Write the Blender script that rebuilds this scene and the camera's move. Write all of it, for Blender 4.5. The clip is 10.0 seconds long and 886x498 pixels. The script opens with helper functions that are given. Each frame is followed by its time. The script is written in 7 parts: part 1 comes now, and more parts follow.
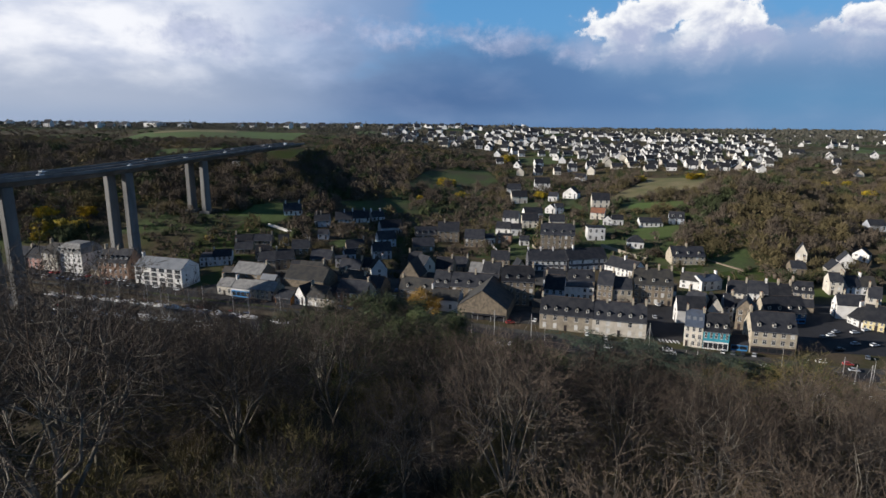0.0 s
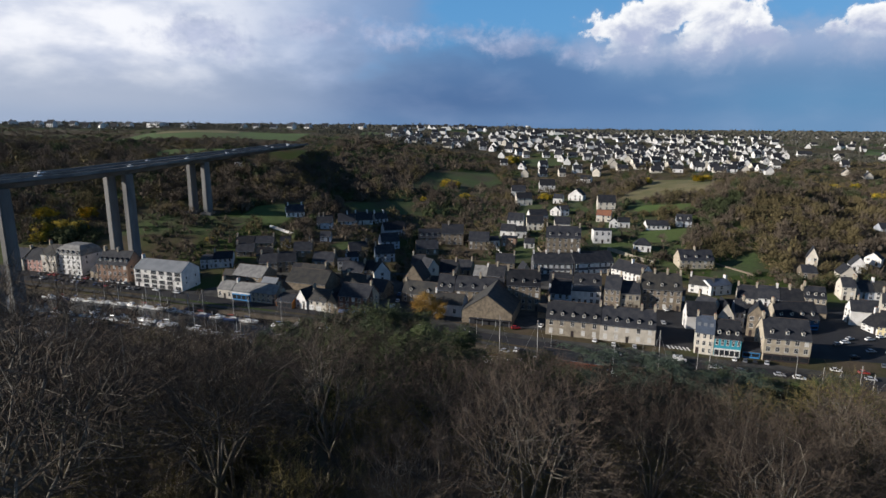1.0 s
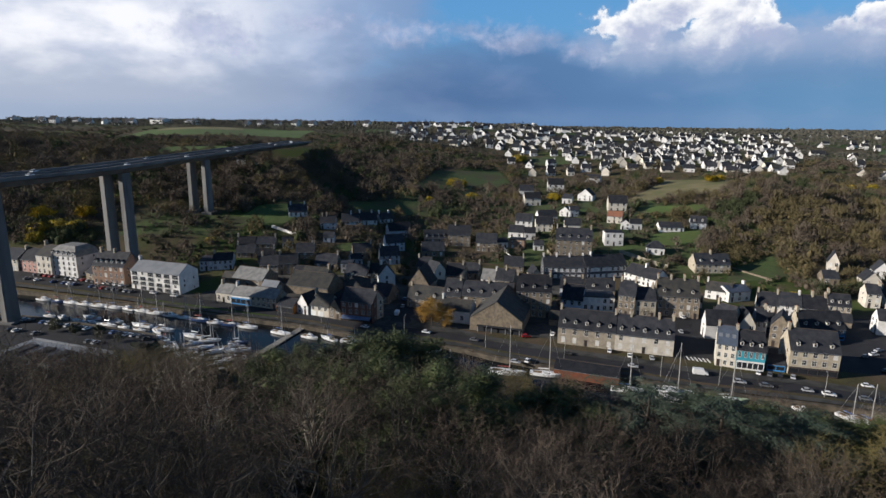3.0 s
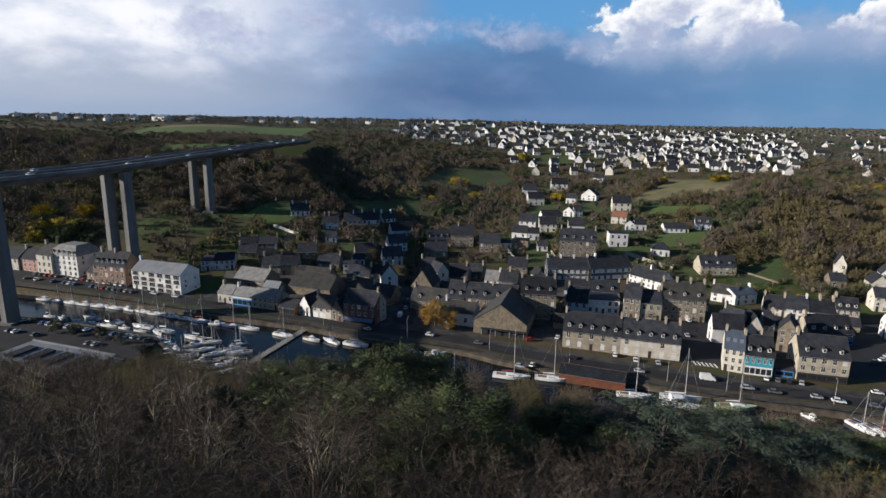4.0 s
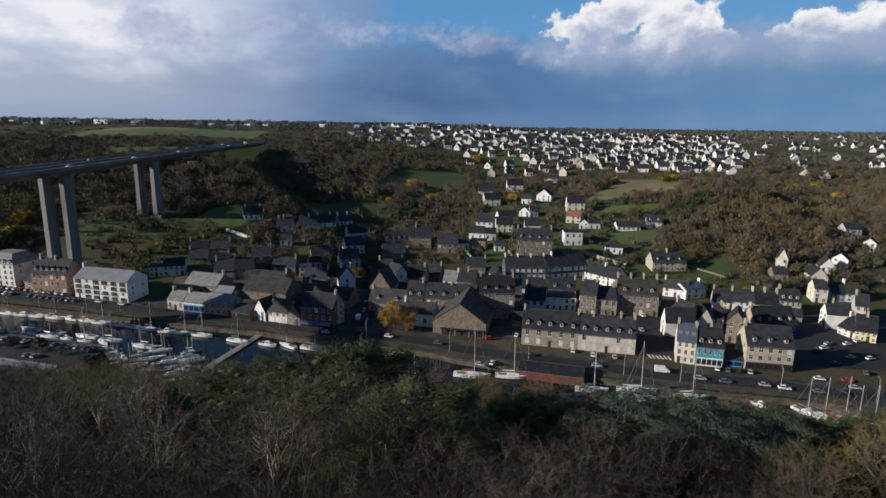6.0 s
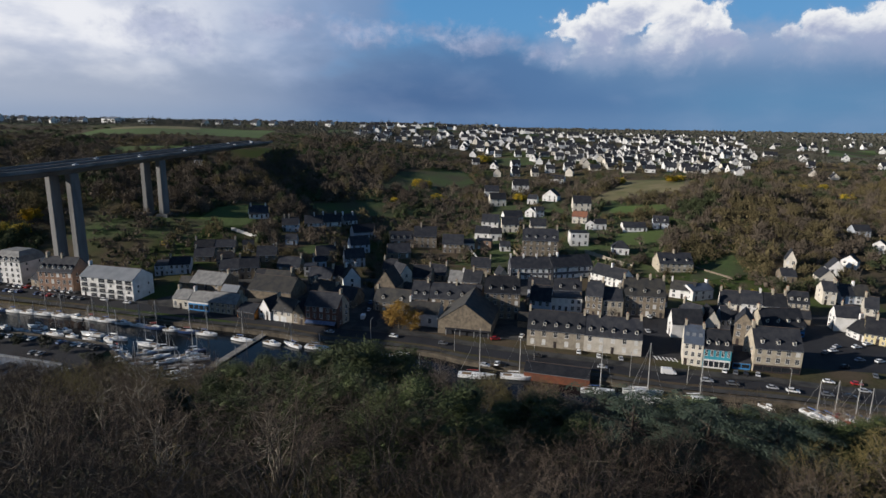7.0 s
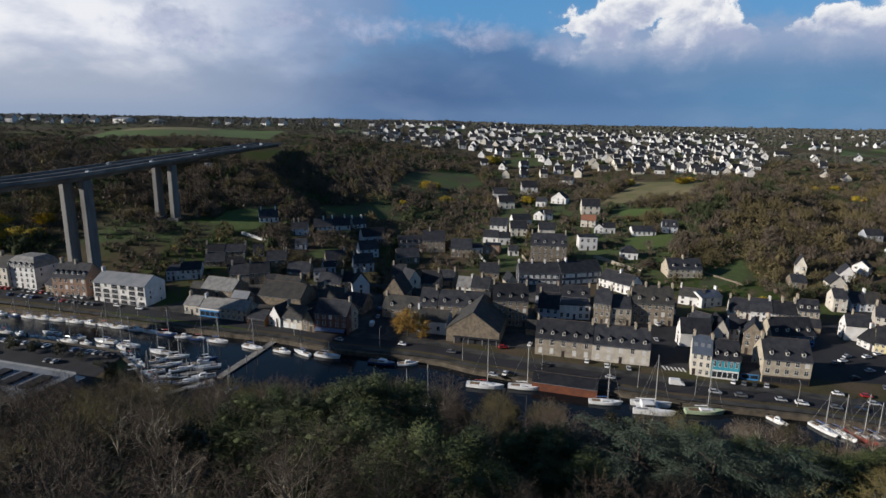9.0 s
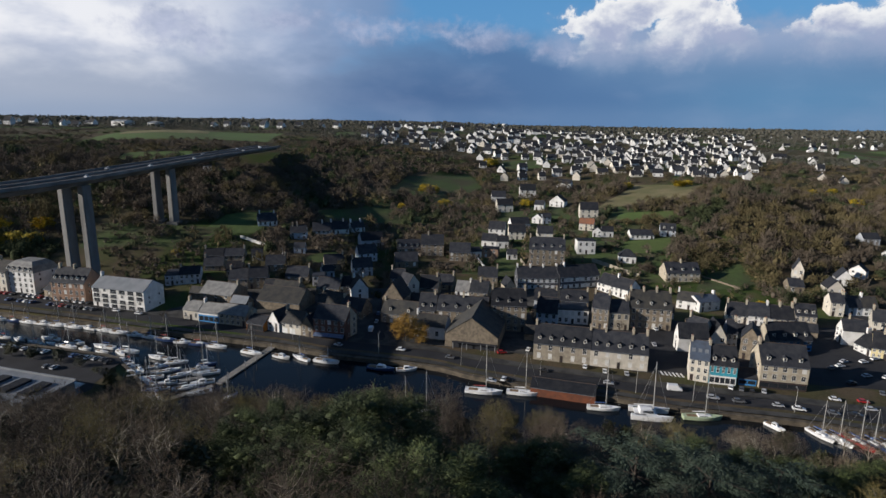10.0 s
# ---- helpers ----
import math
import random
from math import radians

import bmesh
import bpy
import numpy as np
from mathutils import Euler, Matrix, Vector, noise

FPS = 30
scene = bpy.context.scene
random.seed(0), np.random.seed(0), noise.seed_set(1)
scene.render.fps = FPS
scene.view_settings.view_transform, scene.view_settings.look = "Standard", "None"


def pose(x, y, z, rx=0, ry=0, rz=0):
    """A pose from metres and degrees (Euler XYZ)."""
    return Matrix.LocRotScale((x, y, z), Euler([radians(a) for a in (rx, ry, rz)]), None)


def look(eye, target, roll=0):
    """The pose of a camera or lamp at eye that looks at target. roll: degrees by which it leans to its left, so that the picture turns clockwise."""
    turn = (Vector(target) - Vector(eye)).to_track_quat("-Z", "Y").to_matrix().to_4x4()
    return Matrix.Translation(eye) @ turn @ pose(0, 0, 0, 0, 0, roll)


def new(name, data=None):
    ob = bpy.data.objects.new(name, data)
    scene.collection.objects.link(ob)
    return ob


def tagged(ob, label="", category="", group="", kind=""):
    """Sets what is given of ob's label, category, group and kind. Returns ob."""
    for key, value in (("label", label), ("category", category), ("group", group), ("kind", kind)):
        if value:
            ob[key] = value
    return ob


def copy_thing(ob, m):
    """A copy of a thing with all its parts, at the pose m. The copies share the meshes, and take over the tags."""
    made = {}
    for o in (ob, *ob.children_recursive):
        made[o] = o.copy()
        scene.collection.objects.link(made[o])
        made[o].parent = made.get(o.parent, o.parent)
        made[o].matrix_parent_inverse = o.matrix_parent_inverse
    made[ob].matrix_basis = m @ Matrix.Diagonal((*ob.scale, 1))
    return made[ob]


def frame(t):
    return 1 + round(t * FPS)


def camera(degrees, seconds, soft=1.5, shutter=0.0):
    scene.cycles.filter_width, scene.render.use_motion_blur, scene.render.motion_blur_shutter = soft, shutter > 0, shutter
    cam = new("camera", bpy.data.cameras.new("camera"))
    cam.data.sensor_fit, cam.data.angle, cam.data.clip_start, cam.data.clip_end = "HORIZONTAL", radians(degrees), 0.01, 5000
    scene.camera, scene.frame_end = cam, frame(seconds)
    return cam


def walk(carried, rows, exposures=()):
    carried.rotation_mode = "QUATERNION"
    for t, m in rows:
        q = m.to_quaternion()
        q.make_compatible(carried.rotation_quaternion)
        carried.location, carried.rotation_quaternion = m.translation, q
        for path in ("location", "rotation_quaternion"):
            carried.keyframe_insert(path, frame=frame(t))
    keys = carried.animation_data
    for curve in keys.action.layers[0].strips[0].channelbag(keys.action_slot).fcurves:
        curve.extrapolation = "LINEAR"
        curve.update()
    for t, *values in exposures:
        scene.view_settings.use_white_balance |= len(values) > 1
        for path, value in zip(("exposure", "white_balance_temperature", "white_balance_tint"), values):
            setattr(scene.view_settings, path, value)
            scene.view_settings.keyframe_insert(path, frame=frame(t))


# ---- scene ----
cam = camera(75.0, 10.0)
PATH = [
    (0, (3.485, -14.508, 80.39), (3.366, -12.558, 79.961), 0.4),
    (0.5, (3.109, -12.195, 80.424), (2.985, -10.245, 79.995), 0.5),
    (1, (2.768, -9.772, 80.364), (2.638, -7.822, 79.938), 0.5),
    (1.5, (2.408, -7.157, 80.299), (2.272, -5.207, 79.876), 0.5),
    (2, (1.966, -4.415, 80.331), (1.827, -2.465, 79.908), 0.6),
    (2.5, (1.491, -1.891, 80.478), (1.349, 0.057, 80.05), 0.6),
    (4, (-0.141, 2.968, 81.96), (-0.291, 4.912, 81.515), 0.9),
    (4.5, (-0.401, 3.156, 82.228), (-0.548, 5.101, 81.785), 0.9),
    (5, (-0.464, 3.183, 81.611), (-0.546, 5.133, 81.174), 1.0),
    (5.5, (-0.497, 3.243, 80.955), (-0.497, 5.196, 80.523), 0.8),
    (7, (-0.46, 4.398, 80.267), (-0.481, 6.351, 79.836), 1.0),
    (7.5, (-0.422, 4.465, 81.142), (-0.46, 6.415, 80.698), 0.9),
    (8, (-0.46, 4.431, 82.463), (-0.505, 6.38, 82.019), 0.9),
    (8.5, (-0.495, 4.36, 83.657), (-0.542, 6.31, 83.214), 0.9),
    (9, (-0.556, 4.393, 84.942), (-0.606, 6.342, 84.498), 0.9),
    (9.5, (-0.558, 4.353, 86.017), (-0.611, 6.303, 85.573), 0.9),
    (10, (-0.606, 4.249, 86.714), (-0.651, 6.199, 86.273), 0.9),
]
walk(cam, [(t, look(eye, target, roll)) for t, eye, target, roll in PATH], ((0.0, 0.0), (4.0, 0.05), (5.0, 0.02), (5.6, -0.10), (7.0, -0.16), (10.0, -0.15)))


# ---------------------------------------------------------------- light
SUN_AZ, SUN_EL = -105.0, 18.5      # degrees from +y towards +x, and above the horizon
world = bpy.data.worlds.new("world")
scene.world = world
world.use_nodes = True


class Nodes:
    """Short hand for building node trees."""

    def __init__(self, tree):
        self.t = tree
        tree.nodes.clear()

    def add(self, kind, **props):
        n = self.t.nodes.new(kind)
        for k, v in props.items():
            if k in n.inputs:
                n.inputs[k].default_value = v
            else:
                setattr(n, k, v)
        return n

    def put(self, a, b):
        self.t.links.new(a, b)

    def feed(self, sock, v):
        if isinstance(v, bpy.types.NodeSocket):
            self.put(v, sock)
        else:
            sock.default_value = v

    def calc(self, op, a, b=0.0, c=0.0, clamp=False):
        n = self.t.nodes.new("ShaderNodeMath")
        n.operation, n.use_clamp = op, clamp
        for s, v in zip(n.inputs, (a, b, c)):
            self.feed(s, v)
        return n.outputs[0]

    def mix(self, f, a, b):
        n = self.t.nodes.new("ShaderNodeMix")
        n.data_type = "RGBA"
        for s, v in zip((n.inputs[0], n.inputs[6], n.inputs[7]), (f, a, b)):
            self.feed(s, (*v, 1) if isinstance(v, tuple) and len(v) == 3 else v)
        return n.outputs[2]

    def noise(self, vec, scale, detail=4.0, rough=0.55, distort=0.0):
        n = self.t.nodes.new("ShaderNodeTexNoise")
        self.put(vec, n.inputs["Vector"])
        n.inputs["Scale"].default_value, n.inputs["Detail"].default_value = scale, detail
        n.inputs["Roughness"].default_value, n.inputs["Distortion"].default_value = rough, distort
        return n.outputs["Fac"]

    def ramp(self, f, lo, hi):
        n = self.t.nodes.new("ShaderNodeMapRange")
        n.interpolation_type = "SMOOTHSTEP"
        self.feed(n.inputs[0], f)
        n.inputs[1].default_value, n.inputs[2].default_value = lo, hi
        return n.outputs[0]

    def scaled(self, vec, sx, sy, sz, ox=0, oy=0, oz=0):
        n = self.t.nodes.new("ShaderNodeMapping")
        self.put(vec, n.inputs[0])
        n.inputs["Scale"].default_value, n.inputs["Location"].default_value = (sx, sy, sz), (ox, oy, oz)
        return n.outputs[0]


def sky_clouds():
    """Clear winter sky with a grey-blue bank over the horizon, bright veils and sunlit cumulus heads."""
    g = Nodes(world.node_tree)
    out, bg = g.add("ShaderNodeOutputWorld"), g.add("ShaderNodeBackground")
    sky = g.add("ShaderNodeTexSky", sky_type="NISHITA", sun_disc=False, sun_elevation=radians(SUN_EL),
                sun_rotation=radians(SUN_AZ), altitude=50.0, air_density=1.0, dust_density=0.6, ozone_density=1.5)
    co = g.add("ShaderNodeTexCoord").outputs["Generated"]
    sep = g.add("ShaderNodeSeparateXYZ")
    g.put(co, sep.inputs[0])
    dx, dy, dz = sep.outputs
    sc = g.t.nodes.new("ShaderNodeVectorMath")
    sc.operation = "SCALE"
    g.put(sky.outputs[0], sc.inputs[0])
    sc.inputs["Scale"].default_value = 0.085
    blue = g.mix(0.7, sc.outputs[0], g.mix(g.ramp(dz, 0.16, 0.5), (0.085, 0.345, 0.74), (0.030, 0.085, 0.212)))
    flat = g.scaled(co, 2.8, 2.8, 6.5)
    big = g.noise(flat, 1.0, 6.0, 0.55, 0.3)
    fine = g.noise(flat, 2.4, 7.0, 0.50, 0.1)
    lumps = g.noise(g.scaled(co, 1, 1, 1.5), 13.0, 5.0, 0.55, 0.3)
    curls = g.noise(co, 42.0, 6.0, 0.62, 0.2)
    az = g.calc("ARCTAN2", dx, dy)
    el = g.calc("ADD", dz, g.calc("MULTIPLY_ADD", big, 0.12, -0.06))
    # veils: white and thick to the west, thinning to a blue gap to the east and overhead
    west = g.ramp(g.calc("ADD", az, g.calc("MULTIPLY_ADD", fine, 0.6, -0.30)), 0.10, -0.52)
    veil = g.mix(g.ramp(fine, 0.36, 0.60), g.mix(g.ramp(az, -0.05, -0.60), (0.185, 0.31, 0.54), (0.55, 0.61, 0.77)), g.mix(g.ramp(az, -0.16, -0.56), (0.31, 0.415, 0.64), (0.93, 0.945, 1.0)))
    cover = g.calc("MULTIPLY_ADD", west, 0.85, g.calc("MULTIPLY_ADD", big, 0.9, -0.40), clamp=True)
    cover = g.calc("MULTIPLY", cover, g.calc("MULTIPLY", g.ramp(dz, 0.34, 0.18), g.ramp(az, -1.25, -0.80)))
    body = g.mix(g.ramp(cover, 0.15, 0.62), blue, veil)

    def gather(blobs):
        """Height inside the union of soft ellipses, in radians."""
        f = None
        for at_az, at_el, rx, rz in blobs:
            u = g.calc("DIVIDE", g.calc("SUBTRACT", az, at_az), rx)
            v = g.calc("DIVIDE", g.calc("SUBTRACT", dz, at_el), rz)
            d = g.calc("SQRT", g.calc("ADD", g.calc("MULTIPLY", u, u), g.calc("MULTIPLY", v, v)))
            k = g.calc("MULTIPLY_ADD", d, -min(rx, rz), min(rx, rz))
            f = k if f is None else g.calc("MAXIMUM", f, k)
        return f

    ragged = g.calc("ADD", g.calc("MULTIPLY_ADD", lumps, 0.085, -0.0425), g.calc("MULTIPLY_ADD", curls, 0.046, -0.023))
    toward = [c * 0.38 for c in (-0.60, -0.20, 0.75)]
    relief = g.calc("SUBTRACT", g.noise(g.scaled(co, 13, 13, 17), 1.0, 5.0, 0.6, 0.2), g.noise(g.scaled(co, 13, 13, 17, *toward), 1.0, 5.0, 0.6, 0.2))
    # the grey-blue bank low over the land
    edge = g.calc("ADD", el, g.calc("MULTIPLY_ADD", fine, 0.10, -0.05))
    edge = g.calc("ADD", edge, g.calc("MULTIPLY", g.ramp(az, -0.15, -0.70), 0.045))
    bank = g.calc("MULTIPLY", g.ramp(edge, 0.155, 0.070), 0.97)
    tone = g.mix(g.ramp(az, 0.05, -0.62), (0.100, 0.205, 0.405), (0.40, 0.465, 0.60))
    tone = g.mix(g.ramp(az, 0.18, 0.50), tone, (0.125, 0.275, 0.485))
    tone = g.mix(g.calc("MULTIPLY", g.ramp(g.calc("ABSOLUTE", g.calc("ADD", az, 0.06)), 0.26, 0.02), g.ramp(dz, 0.12, 0.03)), tone, (0.084, 0.165, 0.340))
    tone = g.mix(g.calc("MULTIPLY", g.ramp(dz, 0.035, 0.0), 0.35), tone, (0.19, 0.31, 0.51))
    tone = g.mix(g.calc("MULTIPLY", g.ramp(fine, 0.45, 0.75), 0.16), tone, (0.40, 0.48, 0.678))
    body = g.mix(bank, body, tone)
    # the dull undersides of the eastern clouds
    under = g.calc("MULTIPLY", g.ramp(g.calc("ADD", dz, g.calc("MULTIPLY_ADD", lumps, 0.10, -0.05)), 0.150, 0.112), g.ramp(g.calc("ADD", az, g.calc("MULTIPLY_ADD", fine, 0.3, -0.15)), 0.10, 0.22))
    under = g.calc("MULTIPLY", under, g.ramp(dz, 0.035, 0.095))
    body = g.mix(g.calc("MULTIPLY", under, 0.9), body, g.mix(g.ramp(dz, 0.07, 0.125), (0.150, 0.270, 0.470), (0.33, 0.42, 0.62)))
    # soft grey-white rolls over the bank
    roll = g.calc("ADD", gather(ROLLS), g.calc("MULTIPLY", ragged, 0.9))
    body = g.mix(g.calc("MULTIPLY", g.ramp(roll, -0.006, 0.022), 0.72), body, g.mix(g.ramp(g.calc("MULTIPLY_ADD", relief, 2.4, 0.5), 0.1, 0.9), (0.30, 0.37, 0.56), (0.50, 0.55, 0.74)))
    # cumulus heads, crisp above and melting into the bank below
    heap = g.calc("ADD", gather(CUMULUS), ragged)
    skirt = g.calc("MULTIPLY", g.ramp(heap, -0.012, 0.03), g.ramp(g.calc("ADD", dz, g.calc("MULTIPLY_ADD", fine, 0.06, -0.03)), 0.045, 0.12))
    body = g.mix(g.calc("MULTIPLY", skirt, 0.75), body, (0.31, 0.40, 0.585))
    crisp = g.ramp(g.calc("ADD", dz, g.calc("MULTIPLY_ADD", lumps, 0.06, -0.03)), 0.112, 0.142)
    solid = g.calc("ADD", g.calc("MULTIPLY", g.ramp(heap, -0.001, 0.009), crisp), g.calc("MULTIPLY", g.ramp(heap, -0.004, 0.042), g.calc("SUBTRACT", 1.0, crisp)))
    solid = g.calc("MULTIPLY", solid, g.ramp(g.calc("ADD", dz, g.calc("MULTIPLY_ADD", lumps, 0.10, -0.05)), 0.050, 0.118))
    lit = g.calc("ADD", g.calc("MULTIPLY_ADD", dz, 11.0, -1.42), g.calc("MULTIPLY", relief, 2.3))
    lit = g.calc("ADD", lit, g.calc("MULTIPLY", g.ramp(heap, 0.030, 0.0), 0.35))
    body = g.mix(solid, body, g.mix(g.ramp(lit, -0.30, 0.78), g.mix(g.ramp(dz, 0.07, 0.13), (0.24, 0.345, 0.54), (0.41, 0.47, 0.66)), (0.97, 0.98, 1.0)))
    g.put(body, bg.inputs[0])
    bg.inputs[1].default_value = SKY
    g.put(bg.outputs[0], out.inputs[0])


SKY = 1.0
# azimuth, height, half width and half height of the clouds, in radians
CUMULUS = ((0.245, 0.138, 0.045, 0.052), (0.275, 0.165, 0.045, 0.040), (0.335, 0.172, 0.060, 0.036), (0.350, 0.140, 0.065, 0.036), (0.408, 0.150, 0.028, 0.040), (0.250, 0.112, 0.055, 0.040), (0.335, 0.116, 0.080, 0.038), (0.420, 0.116, 0.050, 0.030), (0.530, 0.104, 0.055, 0.028), (0.620, 0.108, 0.070, 0.032), (0.180, 0.146, 0.026, 0.017), (0.205, 0.138, 0.022, 0.012),
           (0.500, 0.126, 0.028, 0.024), (0.545, 0.134, 0.042, 0.030), (0.610, 0.135, 0.055, 0.036), (0.700, 0.130, 0.060, 0.030))
ROLLS = ((0.143, 0.113, 0.032, 0.014), (0.045, 0.124, 0.060, 0.014), (-0.030, 0.136, 0.070, 0.020), (-0.150, 0.142, 0.090, 0.020), (-0.280, 0.146, 0.085, 0.016), (-0.400, 0.110, 0.045, 0.015), (-0.450, 0.130, 0.090, 0.030))
sky_clouds()
sun = new("sun", bpy.data.lights.new("sun", "SUN"))
sun.data.energy, sun.data.angle, sun.data.color = 6.2, radians(0.55), (1.0, 0.93, 0.85)
sun_from = Vector((math.sin(radians(SUN_AZ)) * math.cos(radians(SUN_EL)), math.cos(radians(SUN_AZ)) * math.cos(radians(SUN_EL)), math.sin(radians(SUN_EL))))
sun.matrix_world = look(sun_from * 300, (0, 0, 0))


# ---------------------------------------------------------------- materials
def surface(name, base, other=None, rough=0.8, scale=1.0, fine=9.0, bump=0.15, vary=0.25, metal=0.0, object_vary=0.0, spec=0.3, stretch=(1, 1, 1)):
    """A worn surface: two colours blended by stains and grain, with a fine relief. scale: features per metre."""
    m = bpy.data.materials.new(name)
    m.use_nodes = True
    g = Nodes(m.node_tree)
    out, p = g.add("ShaderNodeOutputMaterial"), g.add("ShaderNodeBsdfPrincipled")
    co = g.add("ShaderNodeNewGeometry").outputs["Position"]
    co = g.scaled(co, *stretch)
    stain, grain = g.noise(co, scale, 5.0), g.noise(co, scale * fine, 3.0)
    other = other or tuple(c * 0.6 for c in base)
    c = g.mix(g.ramp(stain, 0.35, 0.68), base, other)
    dark = g.calc("MULTIPLY_ADD", grain, vary * 2, 1.0 - vary)
    if object_vary:
        rnd = g.add("ShaderNodeObjectInfo").outputs["Random"]
        dark = g.calc("MULTIPLY", dark, g.calc("MULTIPLY_ADD", rnd, object_vary * 2, 1.0 - object_vary))
    v = g.t.nodes.new("ShaderNodeVectorMath")
    v.operation = "SCALE"
    g.put(c, v.inputs[0])
    g.put(dark, v.inputs["Scale"])
    g.put(v.outputs[0], p.inputs["Base Color"])
    p.inputs["Roughness"].default_value, p.inputs["Metallic"].default_value = rough, metal
    p.inputs["Specular IOR Level"].default_value = spec
    if bump:
        b = g.add("ShaderNodeBump", Strength=bump, Distance=0.5 / (scale * fine))
        g.put(grain, b.inputs["Height"])
        g.put(b.outputs[0], p.inputs["Normal"])
    g.put(p.outputs[0], out.inputs[0])
    return m


